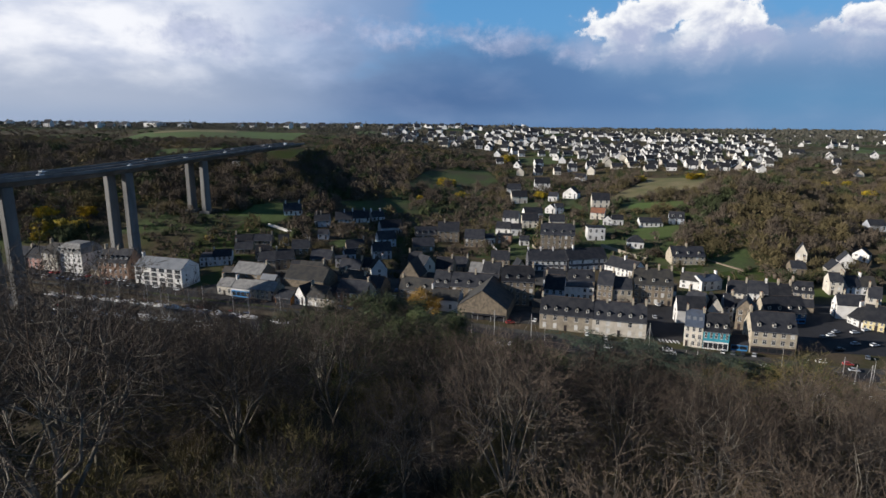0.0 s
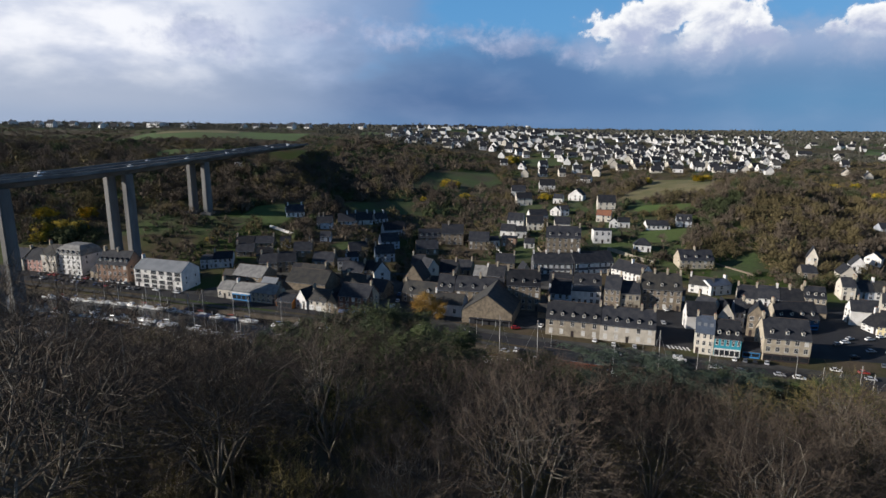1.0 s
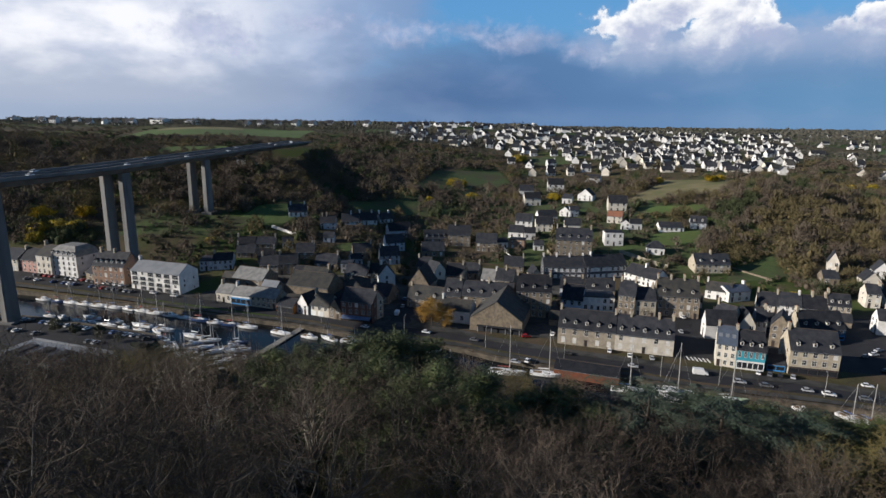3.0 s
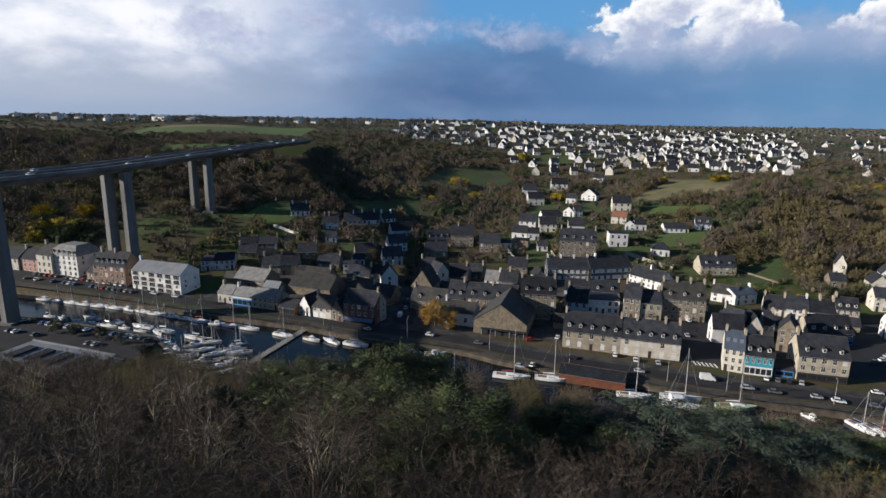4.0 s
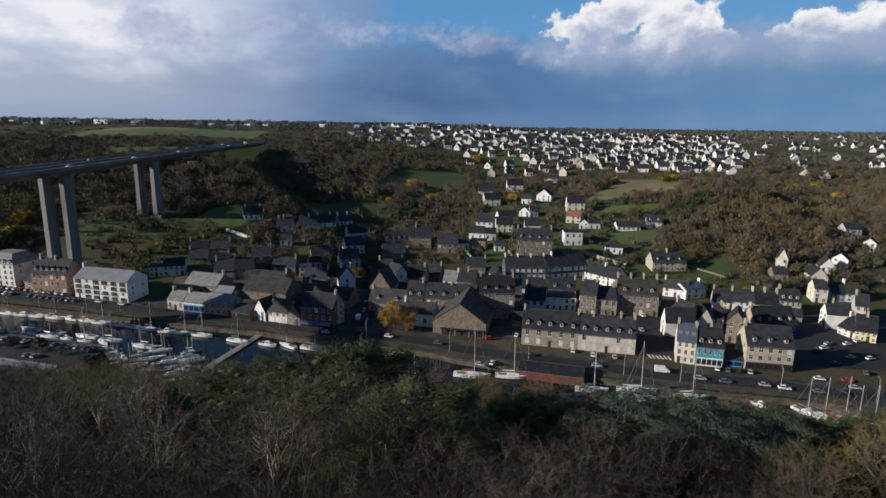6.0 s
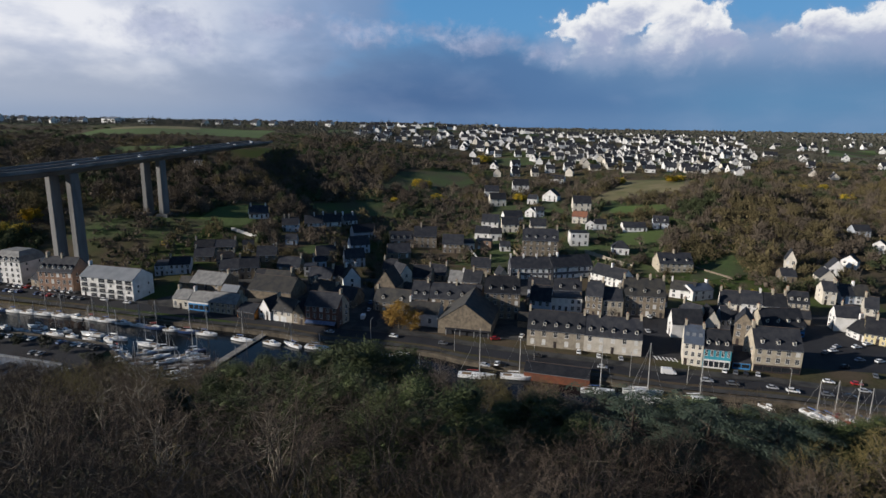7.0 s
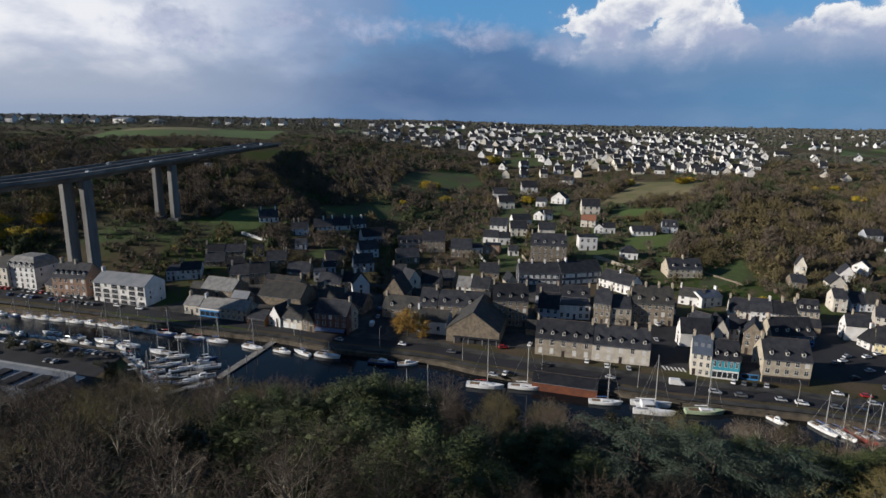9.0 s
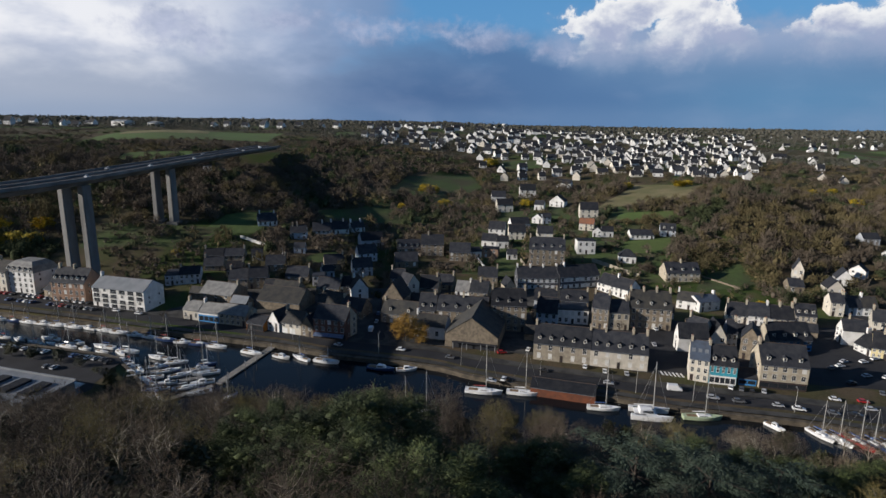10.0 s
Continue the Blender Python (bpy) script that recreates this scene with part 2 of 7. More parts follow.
M = {
    "white": surface("white_render", (0.70, 0.685, 0.66), (0.56, 0.545, 0.51), 0.85, 0.35, 12, 0.05, 0.08, object_vary=0.12),
    "cream": surface("cream_render", (0.61, 0.56, 0.47), (0.49, 0.45, 0.38), 0.85, 0.35, 12, 0.05, 0.1, object_vary=0.15),
    "yellow": surface("yellow_render", (0.64, 0.54, 0.28), (0.55, 0.47, 0.27), 0.85, 0.35, 12, 0.05, 0.1),
    "pink": surface("pink_render", (0.50, 0.27, 0.22), (0.42, 0.25, 0.21), 0.85, 0.35, 12, 0.05, 0.1),
    "brick": surface("brown_brick", (0.30, 0.185, 0.125), (0.22, 0.145, 0.105), 0.88, 0.6, 14, 0.2, 0.2),
    "stone": surface("granite_rubble", (0.240, 0.196, 0.142), (0.140, 0.116, 0.088), 0.9, 0.9, 5, 0.35, 0.3, object_vary=0.15),
    "stone_pale": surface("pale_granite", (0.41, 0.36, 0.275), (0.30, 0.26, 0.20), 0.9, 0.7, 6, 0.3, 0.2, object_vary=0.1),
    "stone_grey": surface("grey_granite", (0.31, 0.27, 0.21), (0.22, 0.19, 0.15), 0.9, 0.7, 6, 0.3, 0.22),
    "stone_light": surface("limewashed_granite", (0.54, 0.495, 0.42), (0.42, 0.38, 0.32), 0.9, 0.6, 6, 0.2, 0.15),
    "blue": surface("blue_paint", (0.03, 0.20, 0.36), (0.025, 0.16, 0.29), 0.5, 0.5, 9, 0.05, 0.1),
    "orange": surface("orange_paint", (0.55, 0.20, 0.04), (0.42, 0.16, 0.05), 0.6, 0.5, 9, 0.05, 0.1),
    "slate": surface("slate_roof", (0.021, 0.023, 0.029), (0.037, 0.038, 0.042), 0.72, 0.5, 7, 0.25, 0.3, object_vary=0.35, spec=0.16),
    "slate_old": surface("lichened_slate_roof", (0.054, 0.050, 0.043), (0.029, 0.030, 0.031), 0.8, 0.5, 7, 0.25, 0.28, object_vary=0.2),
    "zinc": surface("grey_metal_roof", (0.20, 0.21, 0.225), (0.15, 0.165, 0.18), 0.55, 0.25, 11, 0.05, 0.1),
    "tile_red": surface("clay_tile", (0.26, 0.11, 0.06), (0.18, 0.09, 0.06), 0.8, 0.6, 8, 0.2, 0.25),
    "glass": surface("window_glass", (0.018, 0.022, 0.028), (0.03, 0.034, 0.04), 0.12, 0.3, 3, 0.0, 0.2, spec=0.6),
    "frame": surface("white_joinery", (0.72, 0.71, 0.68), (0.60, 0.59, 0.56), 0.6, 0.8, 9, 0.0, 0.08),
    "shutter": surface("painted_shutter", (0.60, 0.59, 0.56), (0.50, 0.49, 0.47), 0.6, 0.8, 9, 0.0, 0.1),
    "door": surface("dark_door", (0.05, 0.035, 0.03), (0.03, 0.03, 0.035), 0.5, 0.8, 9, 0.0, 0.2),
    "pot": surface("chimney_pot_clay", (0.30, 0.15, 0.09), (0.22, 0.11, 0.07), 0.85, 0.8, 9, 0.1, 0.2),
    "concrete": surface("weathered_concrete", (0.20, 0.195, 0.187), (0.12, 0.117, 0.112), 0.9, 0.12, 14, 0.15, 0.14, stretch=(1, 1, 0.25)),
    "asphalt": surface("asphalt", (0.028, 0.028, 0.031), (0.018, 0.018, 0.020), 0.88, 0.12, 22, 0.15, 0.18),
    "paving": surface("granite_paving", (0.066, 0.063, 0.058), (0.026, 0.026, 0.025), 0.88, 0.2, 14, 0.2, 0.2),
    "quay_stone": surface("quay_masonry", (0.115, 0.096, 0.070), (0.056, 0.047, 0.036), 0.9, 0.4, 6, 0.4, 0.3),
    "grass": surface("rough_grass", (0.052, 0.078, 0.021), (0.056, 0.052, 0.025), 0.95, 0.05, 9, 0.4, 0.40),
    "meadow": surface("winter_pasture", (0.080, 0.125, 0.032), (0.066, 0.088, 0.027), 0.95, 0.02, 14, 0.2, 0.22),
    "lawn": surface("garden_lawn", (0.055, 0.084, 0.024), (0.050, 0.056, 0.024), 0.95, 0.09, 7, 0.4, 0.38),
    "stubble": surface("dry_heath", (0.20, 0.165, 0.085), (0.115, 0.115, 0.045), 0.95, 0.04, 26, 0.4, 0.25),
    "bark": surface("lichened_grey_bark", (0.170, 0.150, 0.118), (0.075, 0.064, 0.050), 0.9, 1.2, 6, 0.3, 0.25, object_vary=0.2),
    "bark_dark": surface("dark_conifer_bark", (0.060, 0.046, 0.036), (0.036, 0.029, 0.024), 0.9, 1.2, 6, 0.3, 0.25),
    "bark_pale": surface("pale_lichened_bark", (0.36, 0.325, 0.26), (0.18, 0.155, 0.12), 0.9, 1.2, 6, 0.3, 0.25, object_vary=0.3),
    "twig": surface("winter_twigs", (0.094, 0.070, 0.051), (0.056, 0.043, 0.032), 0.9, 0.12, 30, 0.0, 0.25, object_vary=0.42),
    "twig_olive": surface("lichened_olive_twigs", (0.160, 0.130, 0.050), (0.100, 0.085, 0.034), 0.9, 0.2, 20, 0.0, 0.25, object_vary=0.3),
    "twig_pale": surface("pale_winter_twigs", (0.140, 0.108, 0.078), (0.090, 0.069, 0.050), 0.9, 0.12, 30, 0.0, 0.25, object_vary=0.25),
    "willow": surface("ochre_willow_twigs", (0.200, 0.155, 0.062), (0.135, 0.106, 0.042), 0.9, 0.5, 6, 0.0, 0.25, object_vary=0.2),
    "ivy": surface("ivy_leaves", (0.038, 0.042, 0.016), (0.024, 0.027, 0.012), 0.6, 0.6, 6, 0.0, 0.35, object_vary=0.25),
    "pine": surface("pine_needles", (0.060, 0.077, 0.024), (0.028, 0.038, 0.016), 0.75, 0.35, 6, 0.0, 0.35, object_vary=0.2),
    "cedar": surface("blue_cedar_needles", (0.054, 0.076, 0.052), (0.030, 0.044, 0.033), 0.75, 0.35, 6, 0.0, 0.35, object_vary=0.12),
    "gorse": surface("flowering_gorse", (0.46, 0.32, 0.02), (0.13, 0.12, 0.02), 0.8, 0.35, 8, 0.0, 0.35, object_vary=0.15),
    "rust_leaf": surface("rusty_leaves", (0.30, 0.175, 0.030), (0.17, 0.095, 0.022), 0.8, 0.5, 8, 0.0, 0.35),
    "hull": surface("white_gelcoat", (0.78, 0.78, 0.77), (0.68, 0.68, 0.67), 0.3, 0.5, 9, 0.0, 0.05, object_vary=0.06, spec=0.5),
    "hull_blue": surface("navy_hull", (0.03, 0.06, 0.16), (0.025, 0.05, 0.12), 0.3, 0.5, 9, 0.0, 0.1, spec=0.5),
    "hull_red": surface("red_hull", (0.33, 0.03, 0.025), (0.25, 0.03, 0.03), 0.35, 0.5, 9, 0.0, 0.1, spec=0.5),
    "hull_green": surface("pale_green_hull", (0.40, 0.47, 0.30), (0.34, 0.40, 0.27), 0.4, 0.5, 9, 0.0, 0.08),
    "teak": surface("weathered_teak", (0.24, 0.17, 0.10), (0.17, 0.12, 0.075), 0.75, 1.0, 9, 0.1, 0.2),
    "alu": surface("anodised_mast", (0.52, 0.51, 0.48), (0.42, 0.41, 0.39), 0.45, 0.6, 7, 0.0, 0.08, metal=0.3),
    "canvas_blue": surface("blue_canvas", (0.035, 0.085, 0.24), (0.03, 0.07, 0.19), 0.8, 0.8, 7, 0.1, 0.15),
    "canvas_red": surface("red_canvas", (0.26, 0.035, 0.03), (0.2, 0.03, 0.03), 0.8, 0.8, 7, 0.1, 0.15),
    "planks": surface("pontoon_planks", (0.27, 0.25, 0.22), (0.19, 0.175, 0.155), 0.85, 0.4, 9, 0.2, 0.2),
    "rubber": surface("tyre_rubber", (0.018, 0.018, 0.018), (0.025, 0.025, 0.025), 0.85, 2.0, 5, 0.0, 0.1),
    "steel": surface("galvanised_steel", (0.36, 0.36, 0.36), (0.28, 0.28, 0.28), 0.5, 0.6, 7, 0.0, 0.1, metal=0.5),
    "paint_line": surface("road_paint", (0.70, 0.70, 0.68), (0.55, 0.55, 0.53), 0.8, 0.6, 9, 0.0, 0.12),
}


def car_paint(name, c):
    return surface(name, c, tuple(x * 0.92 for x in c), 0.28, 0.4, 6, 0.0, 0.04, spec=0.6)


CAR_PAINT = [car_paint("white_car_paint", (0.75, 0.75, 0.74)), car_paint("silver_car_paint", (0.40, 0.41, 0.43)), car_paint("grey_car_paint", (0.11, 0.115, 0.125)),
             car_paint("black_car_paint", (0.02, 0.02, 0.022)), car_paint("blue_car_paint", (0.04, 0.09, 0.22)), car_paint("red_car_paint", (0.36, 0.02, 0.02))]


def water_material():
    m = bpy.data.materials.new("harbour_water")
    m.use_nodes = True
    g = Nodes(m.node_tree)
    out, p = g.add("ShaderNodeOutputMaterial"), g.add("ShaderNodeBsdfPrincipled")
    co = g.add("ShaderNodeNewGeometry").outputs["Position"]
    c = g.mix(g.ramp(g.noise(co, 0.03, 3.0), 0.35, 0.7), (0.006, 0.009, 0.013), (0.010, 0.012, 0.013))
    g.put(c, p.inputs["Base Color"])
    p.inputs["Roughness"].default_value = 0.10
    p.inputs["IOR"].default_value = 1.33
    p.inputs["Specular IOR Level"].default_value = 0.28
    b = g.add("ShaderNodeBump", Strength=0.10, Distance=0.10)
    g.put(g.noise(g.scaled(co, 1, 1.6, 1), 0.9, 4.0), b.inputs["Height"])
    g.put(b.outputs[0], p.inputs["Normal"])
    g.put(p.outputs[0], out.inputs[0])
    return m


M["water"] = water_material()


def ground_material():
    """Hillside: brown leaf litter and dead bracken with grassy and heathy stretches."""
    m = bpy.data.materials.new("hillside")
    m.use_nodes = True
    g = Nodes(m.node_tree)
    out, p = g.add("ShaderNodeOutputMaterial"), g.add("ShaderNodeBsdfPrincipled")
    co = g.add("ShaderNodeNewGeometry").outputs["Position"]
    broad, mid, fine = g.noise(co, 0.011, 4.0), g.noise(co, 0.07, 5.0), g.noise(co, 1.4, 4.0)
    c = g.mix(g.ramp(mid, 0.38, 0.62), (0.092, 0.070, 0.046), (0.060, 0.056, 0.028))
    c = g.mix(g.ramp(broad, 0.50, 0.60), c, (0.048, 0.070, 0.020))
    c = g.mix(g.calc("MULTIPLY", g.ramp(mid, 0.56, 0.70), 0.6), c, (0.085, 0.075, 0.036))
    v = g.t.nodes.new("ShaderNodeVectorMath")
    v.operation = "SCALE"
    g.put(c, v.inputs[0])
    g.put(g.calc("MULTIPLY_ADD", fine, 0.9, 0.55), v.inputs["Scale"])
    g.put(v.outputs[0], p.inputs["Base Color"])
    p.inputs["Roughness"].default_value = 0.95
    p.inputs["Specular IOR Level"].default_value = 0.1
    b = g.add("ShaderNodeBump", Strength=0.5, Distance=0.6)
    g.put(mid, b.inputs["Height"])
    g.put(b.outputs[0], p.inputs["Normal"])
    g.put(p.outputs[0], out.inputs[0])
    return m


M["ground"] = ground_material()


# ---------------------------------------------------------------- mesh helpers
def part(name, bm, material, parent=None, label="", smooth=False):
    """Links a bmesh as one mesh object, under a thing or a part."""
    me = bpy.data.meshes.new(name)
    bm.to_mesh(me)
    bm.free()
    return hang(name, me, material, parent, label, smooth)


def hang(name, me, material=None, parent=None, label="", smooth=False):
    """Links mesh data as an object, under a thing or a part."""
    if material and not me.materials:
        me.materials.append(material)
    if smooth:
        me.polygons.foreach_set("use_smooth", [True] * len(me.polygons))
    ob = new(name, me)
    if parent:
        ob.parent = parent
    return tagged(ob, label)


def box(bm, x0, x1, y0, y1, z0, z1):
    v = [bm.verts.new((x, y, z)) for z in (z0, z1) for x, y in ((x0, y0), (x1, y0), (x1, y1), (x0, y1))]
    for f in ((3, 2, 1, 0), (4, 5, 6, 7), (0, 1, 5, 4), (1, 2, 6, 5), (2, 3, 7, 6), (3, 0, 4, 7)):
        bm.faces.new([v[i] for i in f])
    return v


def tube(bm, a, b, ra, rb, sides=6):
    """A tapered rod from a to b."""
    a, b = Vector(a), Vector(b)
    q = (b - a).to_track_quat("Z", "Y")
    ring = lambda c, r: [bm.verts.new(c + q @ Vector((r * math.cos(k * math.tau / sides), r * math.sin(k * math.tau / sides), 0))) for k in range(sides)]
    p, s = ring(a, ra), ring(b, rb)
    for k in range(sides):
        bm.faces.new((p[k], p[(k + 1) % sides], s[(k + 1) % sides], s[k]))
    bm.faces.new(p[::-1])
    bm.faces.new(s)


def raw_mesh(name, verts, tris):
    """Mesh data from arrays of points and triangles."""
    me = bpy.data.meshes.new(name)
    me.vertices.add(len(verts))
    me.vertices.foreach_set("co", np.asarray(verts, np.float32).ravel())
    me.loops.add(len(tris) * 3)
    me.loops.foreach_set("vertex_index", np.asarray(tris, np.int32).ravel())
    me.polygons.add(len(tris))
    me.polygons.foreach_set("loop_start", np.arange(0, len(tris) * 3, 3, dtype=np.int32))
    me.update(calc_edges=True)
    me.validate()
    return me


# ---------------------------------------------------------------- the lie of the land
LAND_X = (-300, -180, -90, 0, 90, 200, 330, 800)
LAND_Y = (140, 215, 260, 310, 350, 430, 520, 620, 720, 900, 1300, 2500)
LAND_Z = np.array((
    (3, 3, 6, 22, 36, 55, 64, 69, 70, 69, 65, 58),
    (3, 3, 6, 18, 27, 44, 58, 66, 69, 69, 66, 58),
    (3, 3, 5, 10, 17, 33, 45, 53, 62, 70, 67, 58),
    (3, 3, 4, 7, 11, 18, 26, 41, 57, 68, 66, 56),
    (3, 3, 3, 7, 15, 24, 30, 40, 50, 63, 62, 52),
    (3, 3, 3, 9, 20, 31, 34, 41, 47, 57, 57, 48),
    (3, 3, 3, 6, 16, 28, 36, 42, 46, 53, 54, 46),
    (3, 3, 3, 4, 8, 16, 24, 30, 36, 44, 50, 44)), float)


TIDE = 1.2      # height of the water in the basin


def quay_y(x):
    """The far waterline."""
    return np.interp(x, (-700, -200, -150, -100, -66, -44, -22, -6, 5, 25, 52, 68, 101, 120, 500), (325, 235, 225, 214, 206.5, 198.5, 194.5, 190.5, 184.5, 177.5, 170.5, 165, 159, 153, 110))


def bank_y(x):
    """The near waterline: a car park on a spit to the west, the foot of the wood to the east."""
    return np.interp(x, (-700, -175, -121, -103, -90, -64, 0, 100, 500), (270, 205, 193, 176, 158, 138, 132, 126, 80))


def table(x, y):
    x, y = np.clip(x, LAND_X[0], LAND_X[-1]), np.clip(y, LAND_Y[0], LAND_Y[-1])
    i = np.clip(np.searchsorted(LAND_X, x, "right") - 1, 0, len(LAND_X) - 2)
    j = np.clip(np.searchsorted(LAND_Y, y, "right") - 1, 0, len(LAND_Y) - 2)
    lx, ly = np.array(LAND_X, float), np.array(LAND_Y, float)
    u, v = (x - lx[i]) / (lx[i + 1] - lx[i]), (y - ly[j]) / (ly[j + 1] - ly[j])
    return (LAND_Z[i, j] * (1 - u) + LAND_Z[i + 1, j] * u) * (1 - v) + (LAND_Z[i, j + 1] * (1 - u) + LAND_Z[i + 1, j + 1] * u) * v


def land(x, y):
    """Height of the ground, the channel left out."""
    x, y = np.asarray(x, float), np.asarray(y, float)
    r = np.clip((y - 200) * 0.12, 6, 40)
    far = sum(table(x + r * a, y + r * b) for a in (-1, 0, 1) for b in (-1, 0, 1)) / 9.0
    swell = np.clip((y - 320) / 200, 0, 1) * (1.6 * np.sin(x / 37 + y / 61) + 1.2 * np.sin(x / 19 - y / 43) * np.clip((y - 500) / 300, 0, 1))
    # the wooded knoll above the square, and the side valley that the street climbs beyond it
    far = far + 9.0 * np.exp(-((x - 200) ** 2 + ((y - 400) * 0.8) ** 2) / (2 * 42.0 ** 2))
    off = (x - 215 - (y - 325) * 0.62) * 0.85
    far = far + swell - 9.0 * np.exp(-(off / 34.0) ** 2) * np.clip((y - 335) / 60, 0, 1) * np.clip((620 - y) / 120, 0, 1)
    near = np.interp(y, (-500, -60, -15, 3, 35, 60, 88, 110, 122, 131, 140), (66, 63, 60, 57, 50, 40, 30, 22, 15, 8, 3))
    side = np.interp(x, (-300, -130, -60, -25, 0, 40, 130, 400), (-9, -2, 2.4, 2.2, 0.2, -3, -8, -14)) * np.clip((135 - y) / 60, 0, 1)
    near = np.maximum(near + side + 1.2 * np.sin(x / 13 + y / 17) * np.clip((120 - y) / 40, 0, 1), 2.6)
    return np.where(y > (quay_y(x) + bank_y(x)) / 2, far, near)


def ground_z(x, y):
    return float(land(x, y))


def build_ground():
    """One sheet from behind the camera to the horizon; its rows follow both waterlines."""
    xs = np.unique(np.concatenate([np.arange(-330, 331, 6.0), np.linspace(-2600, -330, 40), np.linspace(330, 2600, 40)]))
    near_rows = np.concatenate([np.linspace(-500, -60, 12), np.arange(-50, 120, 6.0)])
    far_rows = np.concatenate([np.arange(0, 240, 5.0), np.arange(240, 620, 9.0), np.geomspace(620, 4300, 34)])
    pts, n = [], 0
    for row in near_rows:
        f = (row + 500) / 620
        y = -500 + f * (bank_y(xs) - 6 + 500)
        pts.append(np.stack([xs, y, land(xs, y)], 1))
    b, q = bank_y(xs), quay_y(xs)
    pts.append(np.stack([xs, b - 1.0, 0 * xs + 2.6], 1))
    pts.append(np.stack([xs, b, 0 * xs - 4.0], 1))
    pts.append(np.stack([xs, q - 0.4, 0 * xs - 4.0], 1))
    pts.append(np.stack([xs, q + 0.6, 0 * xs + 2.2], 1))
    for s in far_rows[1:]:
        pts.append(np.stack([xs, q + s, land(xs, q + s)], 1))
    v = np.concatenate(pts)
    r, c = len(pts), len(xs)
    a = (np.arange(r - 1)[:, None] * c + np.arange(c - 1)[None]).ravel()
    tris = np.concatenate([np.stack([a, a + 1, a + c + 1], 1), np.stack([a, a + c + 1, a + c], 1)])
    ob = hang("ground", raw_mesh("ground", v, tris), M["ground"], smooth=True)
    tagged(ob, "brown winter hillside with dead bracken and rough grass", "ground", kind="structure")


build_ground()


def strip(name, left, right, along, lift, material, label="", category="", kind="structure", down=0.0):
    """A sheet laid on the land between two lines given as functions of along; down: depth of its edges."""
    vs = []
    for k in along:
        (x0, y0), (x1, y1) = left(k), right(k)
        for f in np.linspace(0, 1, 5):
            x, y = x0 + (x1 - x0) * f, y0 + (y1 - y0) * f
            vs.append((x, y, ground_z(x, y) + lift))
    n = len(along)
    tris = []
    for i in range(n - 1):
        for j in range(4):
            a = i * 5 + j
            tris += [(a, a + 5, a + 6), (a, a + 6, a + 1)]
    ob = hang(name, raw_mesh(name, vs, tris), material)
    return tagged(ob, label, category, kind=kind)


def patch(name, corners, lift, material, label, category, step=6.0, kind="structure"):
    """A plot of ground with the given four corners, laid on the land."""
    (ax, ay), (bx, by), (cx, cy), (dx, dy) = corners
    n = max(2, int(max(math.hypot(bx - ax, by - ay), math.hypot(cx - dx, cy - dy)) / step))
    k = max(2, int(max(math.hypot(dx - ax, dy - ay), math.hypot(cx - bx, cy - by)) / step))
    vs = []
    for i in range(n + 1):
        for j in range(k + 1):
            u, w = i / n, j / k
            x = (ax * (1 - u) + bx * u) * (1 - w) + (dx * (1 - u) + cx * u) * w
            y = (ay * (1 - u) + by * u) * (1 - w) + (dy * (1 - u) + cy * u) * w
            x += 0.8 * math.sin(y * 0.7 + i)
            vs.append((x, y, ground_z(x, y) + lift))
    tris = []
    for i in range(n):
        for j in range(k):
            a = i * (k + 1) + j
            tris += [(a, a + k + 1, a + k + 2), (a, a + k + 2, a + 1)]
    return tagged(hang(name, raw_mesh(name, vs, tris), material, smooth=True), label, category, kind=kind)


def build_water():
    bm = bmesh.new()
    bm.faces.new([bm.verts.new(p) for p in ((-2600, 40, TIDE), (2600, 40, TIDE), (2600, 330, TIDE), (-2600, 330, TIDE))])
    tagged(part("water", bm, M["water"]), "dark rippled harbour water", "water", kind="structure")


build_water()


